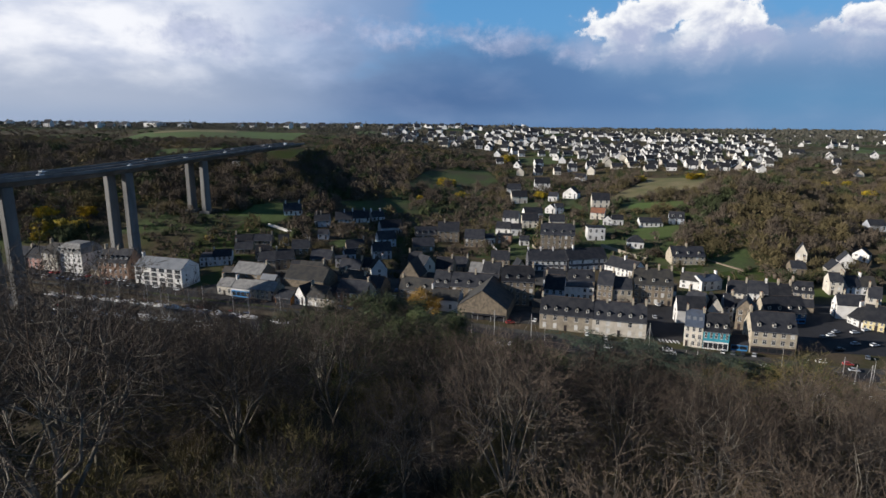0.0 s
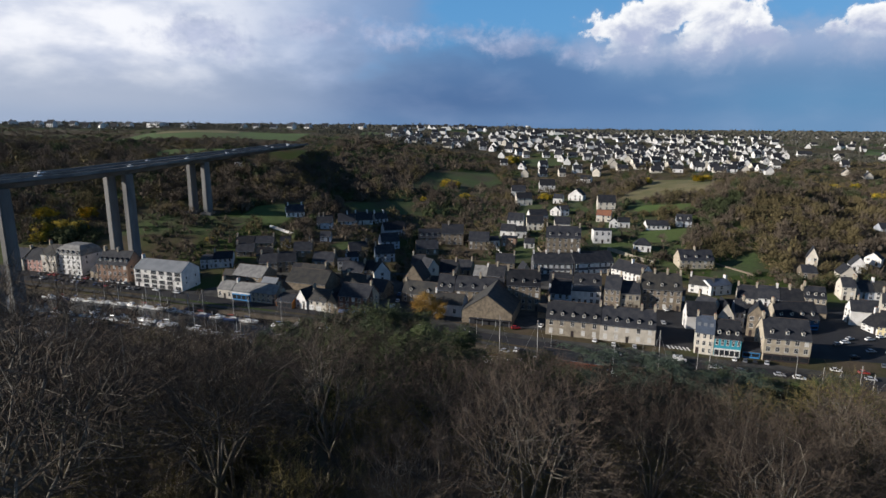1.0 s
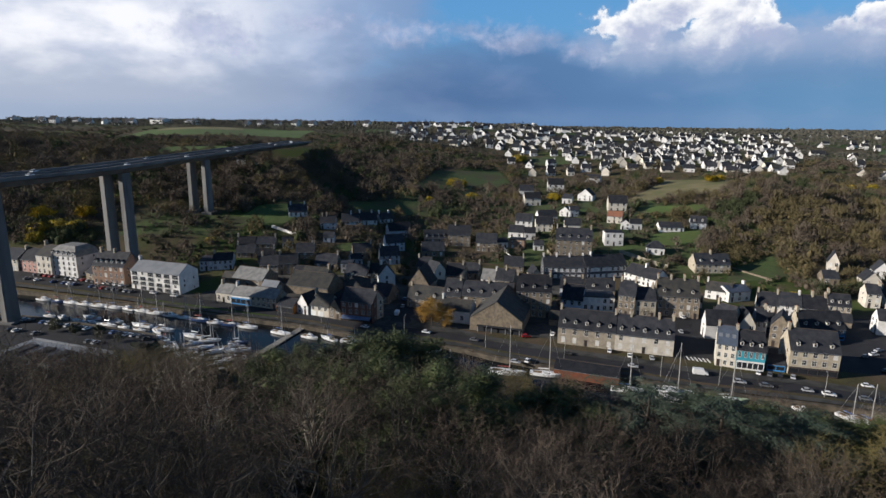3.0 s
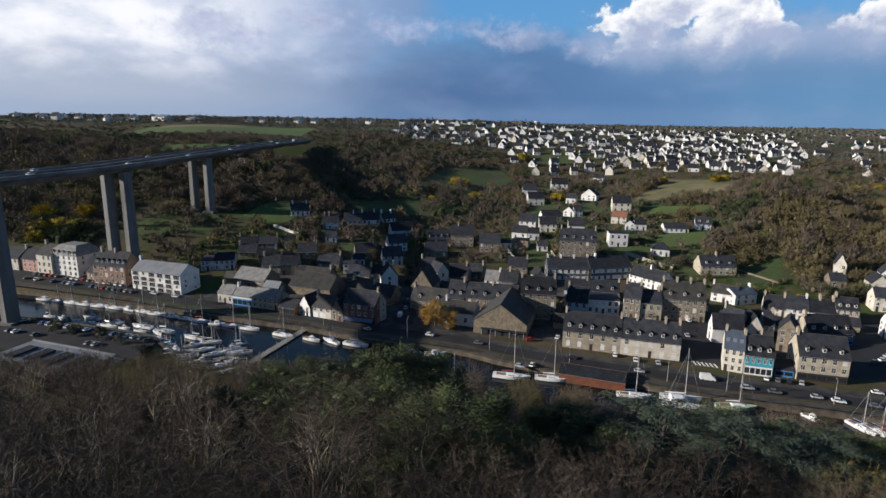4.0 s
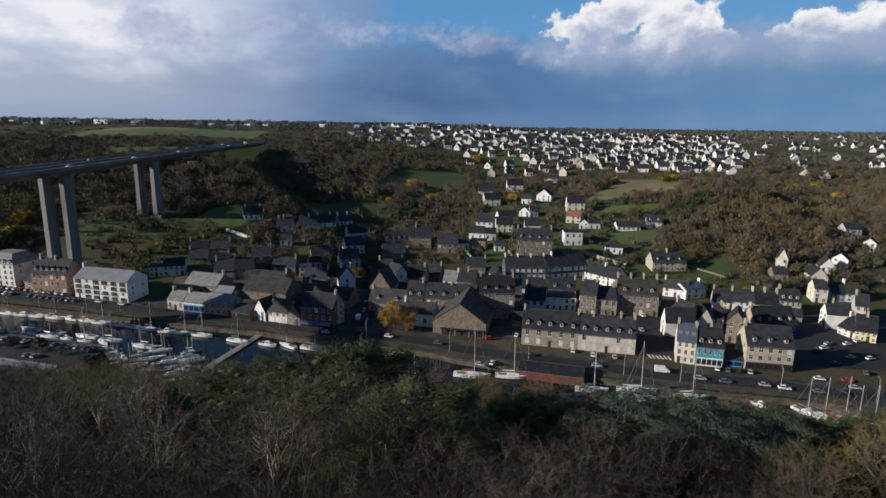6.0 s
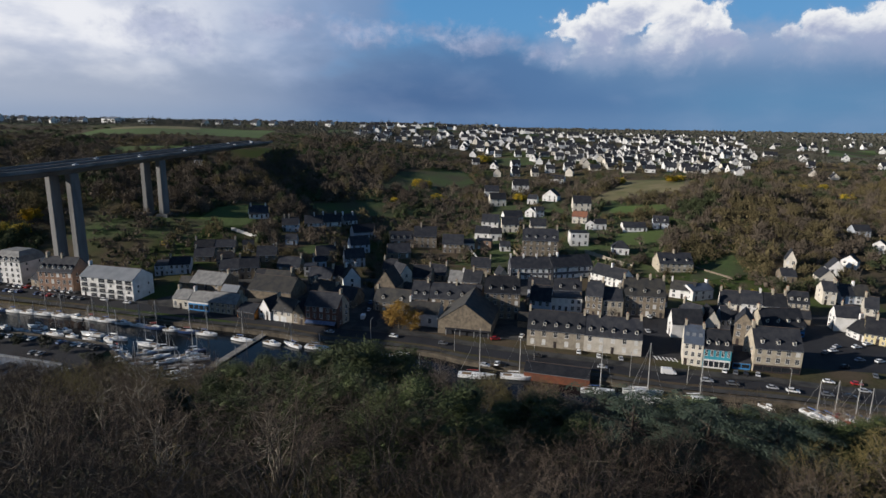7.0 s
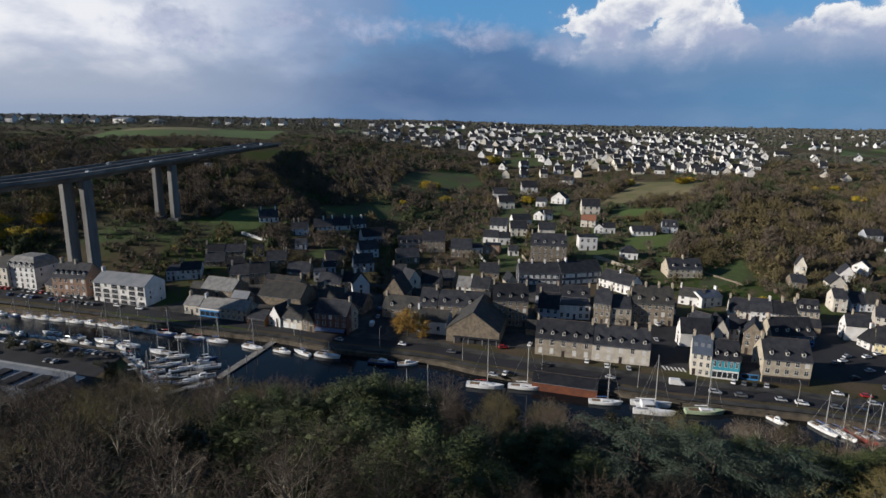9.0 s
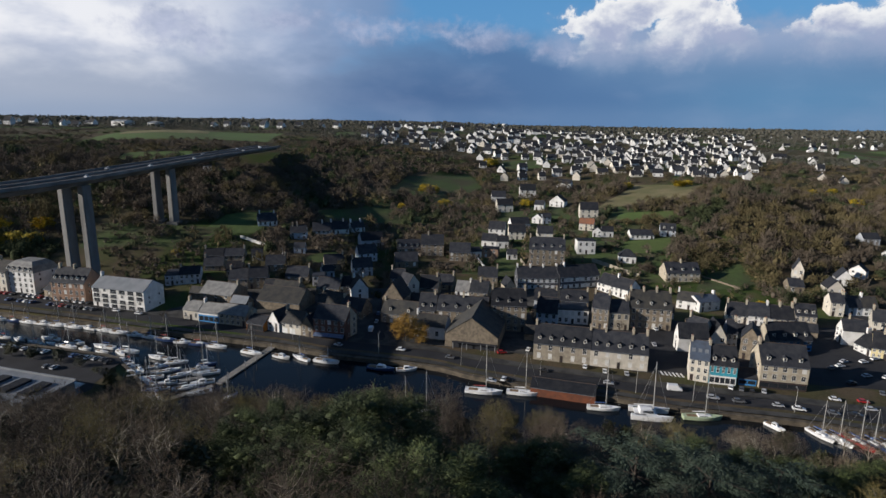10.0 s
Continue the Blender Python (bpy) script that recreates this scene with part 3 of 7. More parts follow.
# ---------------------------------------------------------------- houses
M.update({
    "blue_grey": surface("pale_grey_render", (0.46, 0.49, 0.53), (0.38, 0.40, 0.43), 0.85, 0.35, 12, 0.05, 0.1, object_vary=0.12),
    "turquoise": surface("turquoise_paint", (0.045, 0.31, 0.40), (0.04, 0.26, 0.34), 0.55, 0.5, 9, 0.05, 0.1),
    "blue_dark": surface("faded_blue_paint", (0.035, 0.10, 0.18), (0.03, 0.085, 0.15), 0.6, 0.5, 9, 0.05, 0.15),
    "brick_dark": surface("dark_brick", (0.15, 0.075, 0.055), (0.10, 0.06, 0.05), 0.9, 0.7, 12, 0.25, 0.25),
    "white_band": surface("slate_hung_wall", (0.085, 0.088, 0.098), (0.065, 0.066, 0.075), 0.7, 0.5, 9, 0.2, 0.25),
    "slate_pale": surface("weathered_pale_slate", (0.22, 0.215, 0.205), (0.14, 0.14, 0.135), 0.75, 0.5, 7, 0.2, 0.22),
    "slate_blue": surface("bluish_slate", (0.075, 0.095, 0.13), (0.06, 0.07, 0.09), 0.5, 0.5, 7, 0.2, 0.22),
    "shop_blue": surface("bright_blue_shopfront", (0.05, 0.22, 0.48), (0.04, 0.18, 0.40), 0.5, 0.5, 9, 0.0, 0.1),
    "shop_white": surface("white_shopfront", (0.70, 0.69, 0.66), (0.60, 0.59, 0.56), 0.5, 0.5, 9, 0.0, 0.1),
    "awning_blue": surface("blue_striped_awning", (0.30, 0.36, 0.48), (0.12, 0.2, 0.38), 0.8, 1.2, 6, 0.0, 0.1),
    "rust": surface("rust_red_boards", (0.17, 0.058, 0.030), (0.11, 0.045, 0.028), 0.8, 0.5, 9, 0.1, 0.2),
    "garage": surface("white_garage_door", (0.72, 0.72, 0.70), (0.62, 0.62, 0.60), 0.5, 0.5, 9, 0.0, 0.06),
    "ridge": surface("ridge_tile", (0.085, 0.062, 0.052), (0.06, 0.052, 0.048), 0.85, 0.8, 8, 0.1, 0.2),
})
MESHES = {}


def stock(key, fill, material):
    """Mesh data made once and shared by alike pieces."""
    if key not in MESHES:
        bm = bmesh.new()
        fill(bm)
        me = bpy.data.meshes.new(key[0])
        bm.to_mesh(me)
        bm.free()
        me.materials.append(material)
        MESHES[key] = me
    return MESHES[key]


def lattice(bm, xs, zs, y0, y1):
    """One connected frame: a slab with square holes at every other cell."""
    v = [[[bm.verts.new((x, y, z)) for z in zs] for x in xs] for y in (y0, y1)]
    nx, nz = len(xs) - 1, len(zs) - 1
    solid = lambda i, k: 0 <= i < nx and 0 <= k < nz and not (i % 2 == 1 and k % 2 == 1)
    for i in range(nx):
        for k in range(nz):
            if not solid(i, k):
                continue
            a, b = v[0], v[1]
            bm.faces.new((a[i][k], a[i + 1][k], a[i + 1][k + 1], a[i][k + 1]))
            bm.faces.new((b[i][k + 1], b[i + 1][k + 1], b[i + 1][k], b[i][k]))
            for (di, dk), (p, q) in (((-1, 0), ((i, k), (i, k + 1))), ((1, 0), ((i + 1, k + 1), (i + 1, k))), ((0, -1), ((i + 1, k), (i, k))), ((0, 1), ((i, k + 1), (i + 1, k + 1)))):
                if not solid(i + di, k + dk):
                    bm.faces.new((a[p[0]][p[1]], a[q[0]][q[1]], b[q[0]][q[1]], b[p[0]][p[1]]))


def window(parent, x, y, z, w, h, turn=0.0, name="window", frame_mat="frame", shut=False, fine=True):
    """A window: a reveal-deep frame with glazing bars, a sill, and its pane. It faces -y before the turn."""
    def fill(bm):
        t = 0.065
        xs = [-w / 2, -w / 2 + t, -0.035, 0.035, w / 2 - t, w / 2] if fine and w > 0.7 else [-w / 2, -w / 2 + t, w / 2 - t, w / 2]
        zs = [-0.09, 0.05, h * 0.55, h * 0.55 + 0.05, h - t, h] if fine and w > 0.7 else [-0.09, 0.05, h - t, h]
        lattice(bm, xs, zs, -0.05, 0.02)
    me = stock(("window_frame", round(w, 2), round(h, 2), frame_mat, fine), fill, M[frame_mat])
    ob = hang(name, me, parent=parent)
    ob.matrix_local = pose(x, y, z, 0, 0, turn)
    pm = "shutter" if shut else "glass"
    pane = hang("pane", stock(("pane", round(w, 2), round(h, 2), pm), lambda bm: box(bm, -w / 2 + 0.05, w / 2 - 0.05, -0.02, 0.015, 0.0, h - 0.05), M[pm]), parent=ob)
    return ob


def gable_body(bm, w, d, eave, rise, foot=2.0):
    """Walls of a house with gables at both ends of its width; the front stands at y = 0."""
    x = w / 2
    pr = ((0, -foot), (d, -foot), (d, eave), (d / 2, eave + rise), (0, eave))
    a, b = [bm.verts.new((-x, y, z)) for y, z in pr], [bm.verts.new((x, y, z)) for y, z in pr]
    bm.faces.new(a[::-1])
    bm.faces.new(b)
    for i in range(5):
        j = (i + 1) % 5
        bm.faces.new((a[i], a[j], b[j], b[i]))
    bmesh.ops.recalc_face_normals(bm, faces=bm.faces)


def gable_roof(bm, w, d, eave, rise, over=0.3, thick=0.2, end=0.12):
    """Two slabs meeting at a ridge, slightly sagging at mid length."""
    x = w / 2 + end
    s = rise / (d / 2)
    top = ((-over, eave - over * s + thick), (d / 2, eave + rise + thick), (d + over, eave - over * s + thick))
    low = tuple((y, z - thick * 1.15) for y, z in top)
    cols = []
    n = max(2, int(w / 6) + 1)
    for i in range(n + 1):
        f = i / n
        sag = -0.07 * math.sin(f * math.pi) * min(1, w / 15)
        cols.append([bm.verts.new((-x + 2 * x * f, y, z + sag)) for y, z in top + low[::-1]])
    for p, q in zip(cols, cols[1:]):
        for i in range(6):
            j = (i + 1) % 6
            bm.faces.new((p[i], p[j], q[j], q[i]))
    bm.faces.new(cols[0][::-1])
    bm.faces.new(cols[-1])
    bmesh.ops.recalc_face_normals(bm, faces=bm.faces)


def hip_roof(bm, w, d, eave, rise, over=0.35, inset=None):
    x, k = w / 2 + over, min(w, d) / 2 if inset is None else inset
    e = [bm.verts.new(p) for p in ((-x, -over, eave - 0.1), (x, -over, eave - 0.1), (x, d + over, eave - 0.1), (-x, d + over, eave - 0.1))]
    if w > d:
        r = [bm.verts.new((-x + k, d / 2, eave + rise)), bm.verts.new((x - k, d / 2, eave + rise))]
        fs = ((e[0], e[1], r[1], r[0]), (e[1], e[2], r[1]), (e[2], e[3], r[0], r[1]), (e[3], e[0], r[0]))
    else:
        r = [bm.verts.new((0, -over + k, eave + rise)), bm.verts.new((0, d + over - k, eave + rise))]
        fs = ((e[0], e[1], r[0]), (e[1], e[2], r[1], r[0]), (e[2], e[3], r[1]), (e[3], e[0], r[0], r[1]))
    for f in fs:
        bm.faces.new(f)
    bm.faces.new(e[::-1])


def chimney(parent, x, y, z0, z1, mat, long=1.3, thick=0.62, pots=2):
    def fill(bm):
        h = round(z1 - z0, 1)
        box(bm, -thick / 2, thick / 2, -long / 2, long / 2, 0, h)
        box(bm, -thick / 2 - 0.08, thick / 2 + 0.08, -long / 2 - 0.08, long / 2 + 0.08, h - 0.25, h - 0.08)
    ob = hang("chimney", stock(("chimney", round(z1 - z0, 1), long, thick, mat), fill, M[mat]), parent=parent)
    ob.matrix_local = pose(x, y, z0)
    for k in range(pots):
        p = hang("chimney_pot", stock(("chimney_pot", 1), lambda bm: tube(bm, (0, 0, 0), (0, 0, 0.45), 0.14, 0.11, 7), M["pot"]), parent=ob)
        p.location = (0, (k - (pots - 1) / 2) * 0.5, round(z1 - z0, 1) - 0.02)
    return ob


def dormer(parent, x, y, z, w, h, slope, mat, roof):
    """A gabled dormer standing on the front slope: cheeks, little roof and window."""
    back = h / slope + 0.5
    def fill(bm):
        box(bm, -w / 2, w / 2, 0, back, 0, h)
        v = [bm.verts.new(p) for p in ((-w / 2, 0, h), (w / 2, 0, h), (0, 0, h + w * 0.45))]
        bm.faces.new(v)
    ob = hang("dormer", stock(("dormer", round(w, 1), round(h, 1), round(back, 1), mat), fill, M[mat]), parent=parent)
    ob.matrix_local = pose(x, y, z)

    def cap(bm):
        t = 0.08
        for s in (-1, 1):
            a = [bm.verts.new((s * (w / 2 + 0.15), yy, h - 0.08 + dz)) for yy in (-0.18, back + 0.5) for dz in (0, t)]
            b = [bm.verts.new((0, yy, h + w * 0.45 + 0.04 + dz)) for yy in (-0.18, back + 0.9) for dz in (0, t)]
            for f in ((a[1], a[3], b[3], b[1]), (a[0], b[0], b[2], a[2]), (a[0], a[1], b[1], b[0]), (a[2], b[2], b[3], a[3]), (a[0], a[2], a[3], a[1])):
                bm.faces.new(f)
        bmesh.ops.recalc_face_normals(bm, faces=bm.faces)
    hang("dormer_roof", stock(("dormer_roof", round(w, 1), round(h, 1), round(back, 1), roof), cap, M[roof]), parent=ob)
    window(parent, x, y, z + 0.15, w - 0.3, h - 0.1, name="dormer_window", fine=False)
    return ob


def roof_at(eave, rise, d, y):
    return eave + rise * (1 - abs(y - d / 2) / (d / 2))


def house(x, y, turn, w, d, eave, rise, wall, bays=3, floors=2, dormers=0, roof="slate", stacks=(), style="gable", shop="", garage=0,
          loggia=False, skylights=0, hangar=False, label="", group="", base=None, fine=True, sides=True, seed=None, shut_low=False):
    """A house whose front foot has its middle at x, y; turn: degrees of its front line from +x."""
    rnd = random.Random(seed if seed is not None else int(x * 13 + y * 7))
    c, s = math.cos(radians(turn)), math.sin(radians(turn))
    if base is None:
        base = ground_z(x, y)
    root = new("house")
    root.matrix_world = pose(x, y, base, 0, 0, turn)
    tagged(root, label or "rendered house with a slate roof", "house", group)
    front_gable = style in ("front",)
    painted = wall in ("blue_dark", "turquoise")
    wm = M["stone_pale" if painted else wall]
    # body and roof
    bm = bmesh.new()
    if style == "flat":
        box(bm, -w / 2, w / 2, 0, d, -2, eave)
        part("wall", bm, wm, root)
        bm = bmesh.new()
        box(bm, -w / 2 - 0.12, w / 2 + 0.12, -0.12, d + 0.12, eave, eave + 0.28)
        box(bm, -w / 2 + 0.4, w / 2 - 0.4, 0.4, d - 0.4, eave + 0.28, eave + 0.34)
        part("roof", bm, M[roof], root)
    elif style in ("hip", "mansard"):
        box(bm, -w / 2, w / 2, 0, d, -2, eave)
        part("wall", bm, wm, root)
        bm = bmesh.new()
        if style == "hip":
            hip_roof(bm, w, d, eave, rise)
        else:
            for (i0, z0), (i1, z1) in (((-0.3, eave - 0.05), (0.9, eave + rise * 0.6)), ((0.9, eave + rise * 0.6), (3.0, eave + rise))):
                lo = [bm.verts.new((sx * (w / 2 - i0), i0 if sy < 0 else d - i0, z0)) for sx, sy in ((-1, -1), (1, -1), (1, 1), (-1, 1))]
                hi = [bm.verts.new((sx * (w / 2 - i1), i1 if sy < 0 else d - i1, z1)) for sx, sy in ((-1, -1), (1, -1), (1, 1), (-1, 1))]
                for i in range(4):
                    bm.faces.new((lo[i], lo[(i + 1) % 4], hi[(i + 1) % 4], hi[i]))
            bm.faces.new(hi)
        part("roof", bm, M["slate_pale" if style == "mansard" else roof], root)
    elif front_gable:
        gable_body(bm, d, w, eave, rise)
        bmesh.ops.transform(bm, matrix=pose(-w / 2, d / 2, 0, 0, 0, -90) @ Matrix.Diagonal((1, 1, 1, 1)), verts=bm.verts)
        part("wall", bm, wm, root)
        bm = bmesh.new()
        gable_roof(bm, d, w, eave, rise, 0.2)
        bmesh.ops.transform(bm, matrix=pose(-w / 2, d / 2, 0, 0, 0, -90), verts=bm.verts)
        part("roof", bm, M[roof], root)
    else:
        gable_body(bm, w, d, eave, rise)
        part("wall", bm, wm, root)
        bm = bmesh.new()
        gable_roof(bm, w, d, eave, rise)
        part("roof", bm, M[roof], root)
        bm = bmesh.new()
        box(bm, -w / 2 - 0.1, w / 2 + 0.1, d / 2 - 0.14, d / 2 + 0.14, eave + rise + 0.1, eave + rise + 0.27)
        part("ridge", bm, M["ridge"], root)
        if fine:
            bm = bmesh.new()
            tube(bm, (-w / 2, -0.38, eave - 0.12), (w / 2, -0.38, eave - 0.12), 0.07, 0.07, 5)
            part("gutter", bm, M["zinc"], root)
    # openings
    storey = eave / max(1, floors)
    if painted:
        bm = bmesh.new()
        box(bm, -w / 2, w / 2, -0.035, -0.002, 0, eave - 0.2)
        part("painted_front", bm, M[wall], root, "blue painted facade")
    if wall == "white_band":
        for f in range(floors):
            bm = bmesh.new()
            box(bm, -w / 2 + 0.5, w / 2 - 0.5, -0.035, -0.002, (f + 0.22) * storey, (f + 0.80) * storey)
            part("window_band", bm, M["frame"], root, "white painted window band")
    if bays:
        pitch = w / bays
        ww, hh = min(1.3, pitch * 0.5), min(1.95, storey * 0.62)
        door_bay = rnd.randrange(bays) if not (shop or garage) else -1
        for f in range(floors):
            z = f * storey + storey * 0.27
            for b in range(bays):
                bx = -w / 2 + pitch * (b + 0.5)
                if loggia and (b * 5 + f * 3) % 7 != 0:
                    continue
                if f == 0 and (shop or garage):
                    continue
                if f == 0 and b == door_bay:
                    dm = stock(("door", 1), lambda bm: (box(bm, -0.5, 0.5, -0.06, 0.02, 0, 2.15), box(bm, -0.62, 0.62, -0.1, 0.02, 2.15, 2.3)), M["door"])
                    hang("door", dm, parent=root).location = (bx, -0.04 if painted or wall == "white_band" else -0.003, 0.05)
                    continue
                window(root, bx, -0.04 if painted or wall == "white_band" else -0.003, z, ww, hh, shut=(shut_low and f == 0) or rnd.random() < 0.1, fine=fine)
    if loggia:
        pitch = w / bays
        for f in range(floors):
            for b in range(bays):
                if (b * 5 + f * 3) % 7 == 0:
                    continue
                bx, z = -w / 2 + pitch * (b + 0.5), f * storey + 0.35
                lw, lh = pitch * 0.66, storey * 0.66
                me = stock(("loggia", round(lw, 1), round(lh, 1)), lambda bm: box(bm, -lw / 2, lw / 2, -0.04, 0.05, 0, lh), M["glass"])
                lg = hang("loggia", me, parent=root)
                lg.location = (bx, 0, z)
                ra = stock(("railing", round(lw, 1)), lambda bm: [box(bm, -lw / 2, lw / 2, -0.5, -0.44, 0.9, 0.97), box(bm, -lw / 2, lw / 2, -0.5, 0, -0.12, 0.0)]
                           + [box(bm, -lw / 2 + k * lw / 8 - 0.02, -lw / 2 + k * lw / 8 + 0.02, -0.49, -0.45, 0, 0.9) for k in range(9)], M["steel"])
                hang("railing", ra, parent=lg)
    if garage:
        for k in range(garage):
            bx = -w / 2 + w * (k + 0.5) / (garage + 0.6)
            gm = stock(("garage_door", 1), lambda bm: [box(bm, -1.2, 1.2, -0.06, 0.02, 0.55 * j, 0.55 * j + 0.53) for j in range(4)], M["garage"])
            hang("garage_door", gm, parent=root).location = (bx, -0.003, 0.05)
    if shop:
        sm = shop if shop in ("shop_blue", "shop_white") else "door"
        bm = bmesh.new()
        top = min(storey * 0.95, 3.0)
        box(bm, -w / 2 + 0.15, w / 2 - 0.15, -0.14, -0.003, top - 0.55, top)
        n = max(2, bays)
        for k in range(n + 1):
            px = -w / 2 + 0.25 + (w - 0.5) * k / n
            box(bm, px - 0.1, px + 0.1, -0.1, -0.003, 0, top - 0.55)
        box(bm, -w / 2 + 0.15, w / 2 - 0.15, -0.1, -0.003, 0, 0.5)
        sf = part("shopfront", bm, M[sm], root)
        for k in range(n):
            px, gw = -w / 2 + 0.25 + (w - 0.5) * (k + 0.5) / n, (w - 0.5) / n - 0.2
            gm = stock(("shop_pane", round(gw, 1), round(top, 1)), lambda bm: box(bm, -gw / 2, gw / 2, -0.05, -0.004, 0.5, top - 0.55), M["glass"])
            hang("shop_pane", gm, parent=sf).location = (px, 0, 0)
        if shop == "awning_blue":
            bm = bmesh.new()
            v = [bm.verts.new(p) for p in ((-w / 2 + 0.6, -0.1, top), (w / 2 - 0.6, -0.1, top), (w / 2 - 0.6, -1.7, top - 0.7), (-w / 2 + 0.6, -1.7, top - 0.7),
                                           (w / 2 - 0.6, -1.7, top - 1.0), (-w / 2 + 0.6, -1.7, top - 1.0))]
            bm.faces.new((v[0], v[3], v[2], v[1]))
            bm.faces.new((v[3], v[5], v[4], v[2]))
            bmesh.ops.solidify(bm, geom=list(bm.faces), thickness=0.03)
            part("awning", bm, M["awning_blue"], root)
    if hangar:
        bm = bmesh.new()
        box(bm, -w / 2 + 3.2, w / 2 - 0.4, -0.12, -0.003, 0.0, 2.2)
        box(bm, -w / 2 + 3.0, w / 2 - 0.2, -1.6, 0.0, 2.35, 2.5)
        part("canopy", bm, M["slate"], root)
        bm = bmesh.new()
        for k in range(4):
            bx = -w / 2 + 3.4 + k * (w - 4.2) / 3
            box(bm, bx - 0.12, bx + 0.12, -1.5, -1.25, 0, 2.35)
        part("canopy_posts", bm, M["steel"], root)
    # windows in the side walls
    if sides and bays and style not in ("flat",):
        for sx in (-1, 1):
            n = max(1, int(d / 4.5))
            for f in range(floors):
                for k in range(n):
                    if rnd.random() < 0.35 or sx * x > 25:
                        continue
                    window(root, sx * (w / 2 + 0.003), d * (k + 0.5) / n, f * storey + storey * 0.3, 0.9, min(1.4, storey * 0.5), 90 * sx, fine=False)
    # roof furniture
    if dormers and style != "mansard":
        slope = rise / (d / 2)
        dy = d * 0.10
        for k in range(dormers):
            dormer(root, -w / 2 + w * (k + 0.5) / dormers, dy, roof_at(eave, rise, d, dy) + 0.12, 1.05, 1.15, slope, "cream" if wall != "brick" else "frame", roof)
    elif dormers:
        for k in range(dormers):
            dormer(root, -w / 2 + w * (k + 0.5) / dormers, -0.05, eave + 0.3, 1.3, 1.4, 2.5, "frame", "slate")
    if not stacks and bays and style == "gable" and fine and y < 300:
        stacks = ((rnd.choice((0.0, 1.0)), 1),)
    for sk, pots in stacks:
        cx = -w / 2 + 0.35 + (w - 0.7) * sk
        cy = d / 2
        chimney(root, cx, cy, eave + rise - 0.5, eave + rise + 1.5 + 0.5 * rnd.random(), "stone_pale" if "stone" in wall else ("white" if wall in ("white", "white_band") else "stone_pale"), 1.5, 0.7, 2)
    for k in range(skylights):
        sl = rise / (d / 2)
        sy = d * 0.22
        me = stock(("skylight", 1), lambda bm: box(bm, -0.55, 0.55, -0.7, 0.7, 0.0, 0.1), M["zinc"])
        ob = hang("skylight", me, parent=root)
        ob.matrix_local = pose(-w / 2 + w * (k + 0.5) / skylights, sy, roof_at(eave, rise, d, sy) + 0.2, math.degrees(math.atan(sl)))
    return root


# ---------------------------------------------------------------- the viaduct
def via_shift(y):
    """Sideways sweep of the road: it curves west at its near end."""
    return VIA_BEND * max(0.0, (y - 60) / 200) ** 2 - 11.0 * (min(62.0, max(0.0, -y)) / 62) ** 2 - 0.12 * max(0.0, -y - 62)


def viaduct():
    """A motorway viaduct: box girder, deck slab with parapets, and slender pairs of piers."""
    root = new("viaduct")
    root.location = (-175, 260, 0)
    tagged(root, "long concrete road viaduct on paired slab piers", "viaduct")
    y0, y1 = -290.0, 262.0

    def sweep(profile, name, mat, label=""):
        bm = bmesh.new()
        n = 40
        rows = []
        for i in range(n + 1):
            y = y0 + (y1 - y0) * i / n
            bend = via_shift(y)
            up = VIA_RISE * (y - 0) / 240.0
            rows.append([bm.verts.new((px + bend, y, pz + up)) for px, pz in profile])
        for p, q in zip(rows, rows[1:]):
            for i in range(len(profile)):
                j = (i + 1) % len(profile)
                bm.faces.new((p[i], p[j], q[j], q[i]))
        bm.faces.new(rows[0])
        bm.faces.new(rows[-1][::-1])
        bmesh.ops.recalc_face_normals(bm, faces=bm.faces)
        return part(name, bm, M[mat], root, label)

    z = VIA_Z
    sweep(((-8, z - 1.0), (8, z - 1.0), (5.2, z - 3.2), (-5.2, z - 3.2)), "girder", "concrete")
    sweep(((-10.5, z - 0.5), (-10.5, z), (10.5, z), (10.5, z - 0.5), (7, z - 1.0), (-7, z - 1.0)), "deck", "concrete")
    sweep(((-9.7, z + 0.004), (-9.7, z + 0.08), (9.7, z + 0.08), (9.7, z + 0.004)), "carriageway", "asphalt", "asphalt carriageway")
    for s in (-1, 1):
        sweep(((s * 10.1 - 0.25, z), (s * 10.1 - 0.25, z + 0.9), (s * 10.1 + 0.25, z + 0.9), (s * 10.1 + 0.25, z)), "parapet", "concrete")
    sweep(((-0.3, z + 0.084), (-0.2, z + 0.85), (0.2, z + 0.85), (0.3, z + 0.084)), "median_barrier", "concrete")
    for py in PIERS:
        for px in (-3.2 + via_shift(py), 6.0 + via_shift(py)):
            gz = ground_z(-175 + px, 260 + py)
            gz = max(gz, -1)
            top = z - 3.1 + VIA_RISE * py / 240.0
            bm = bmesh.new()
            n, hw, hd = 10, 1.75, 2.4
            rings = []
            for zz, k in ((gz - 2, 1.12), ((gz + top) / 2, 1.03), (top, 1.0)):
                rings.append([bm.verts.new((px + a * k * 0.966 + b * k * 0.259, py + b * k * 0.966 - a * k * 0.259, zz)) for a, b in ((-hw, -hd + 0.5), (-hw + 0.5, -hd), (hw - 0.5, -hd), (hw, -hd + 0.5), (hw, hd - 0.5), (hw - 0.5, hd), (-hw + 0.5, hd), (-hw, hd - 0.5))])
            for p, q in zip(rings, rings[1:]):
                for i in range(8):
                    bm.faces.new((p[i], p[(i + 1) % 8], q[(i + 1) % 8], q[i]))
            bm.faces.new(rings[-1])
            part("pier", bm, M["concrete"], root)
            bm = bmesh.new()
            box(bm, px - 3.2, px + 3.2, py - 4, py + 4, gz - 2, gz + 0.8)
            part("footing", bm, M["concrete"], root)


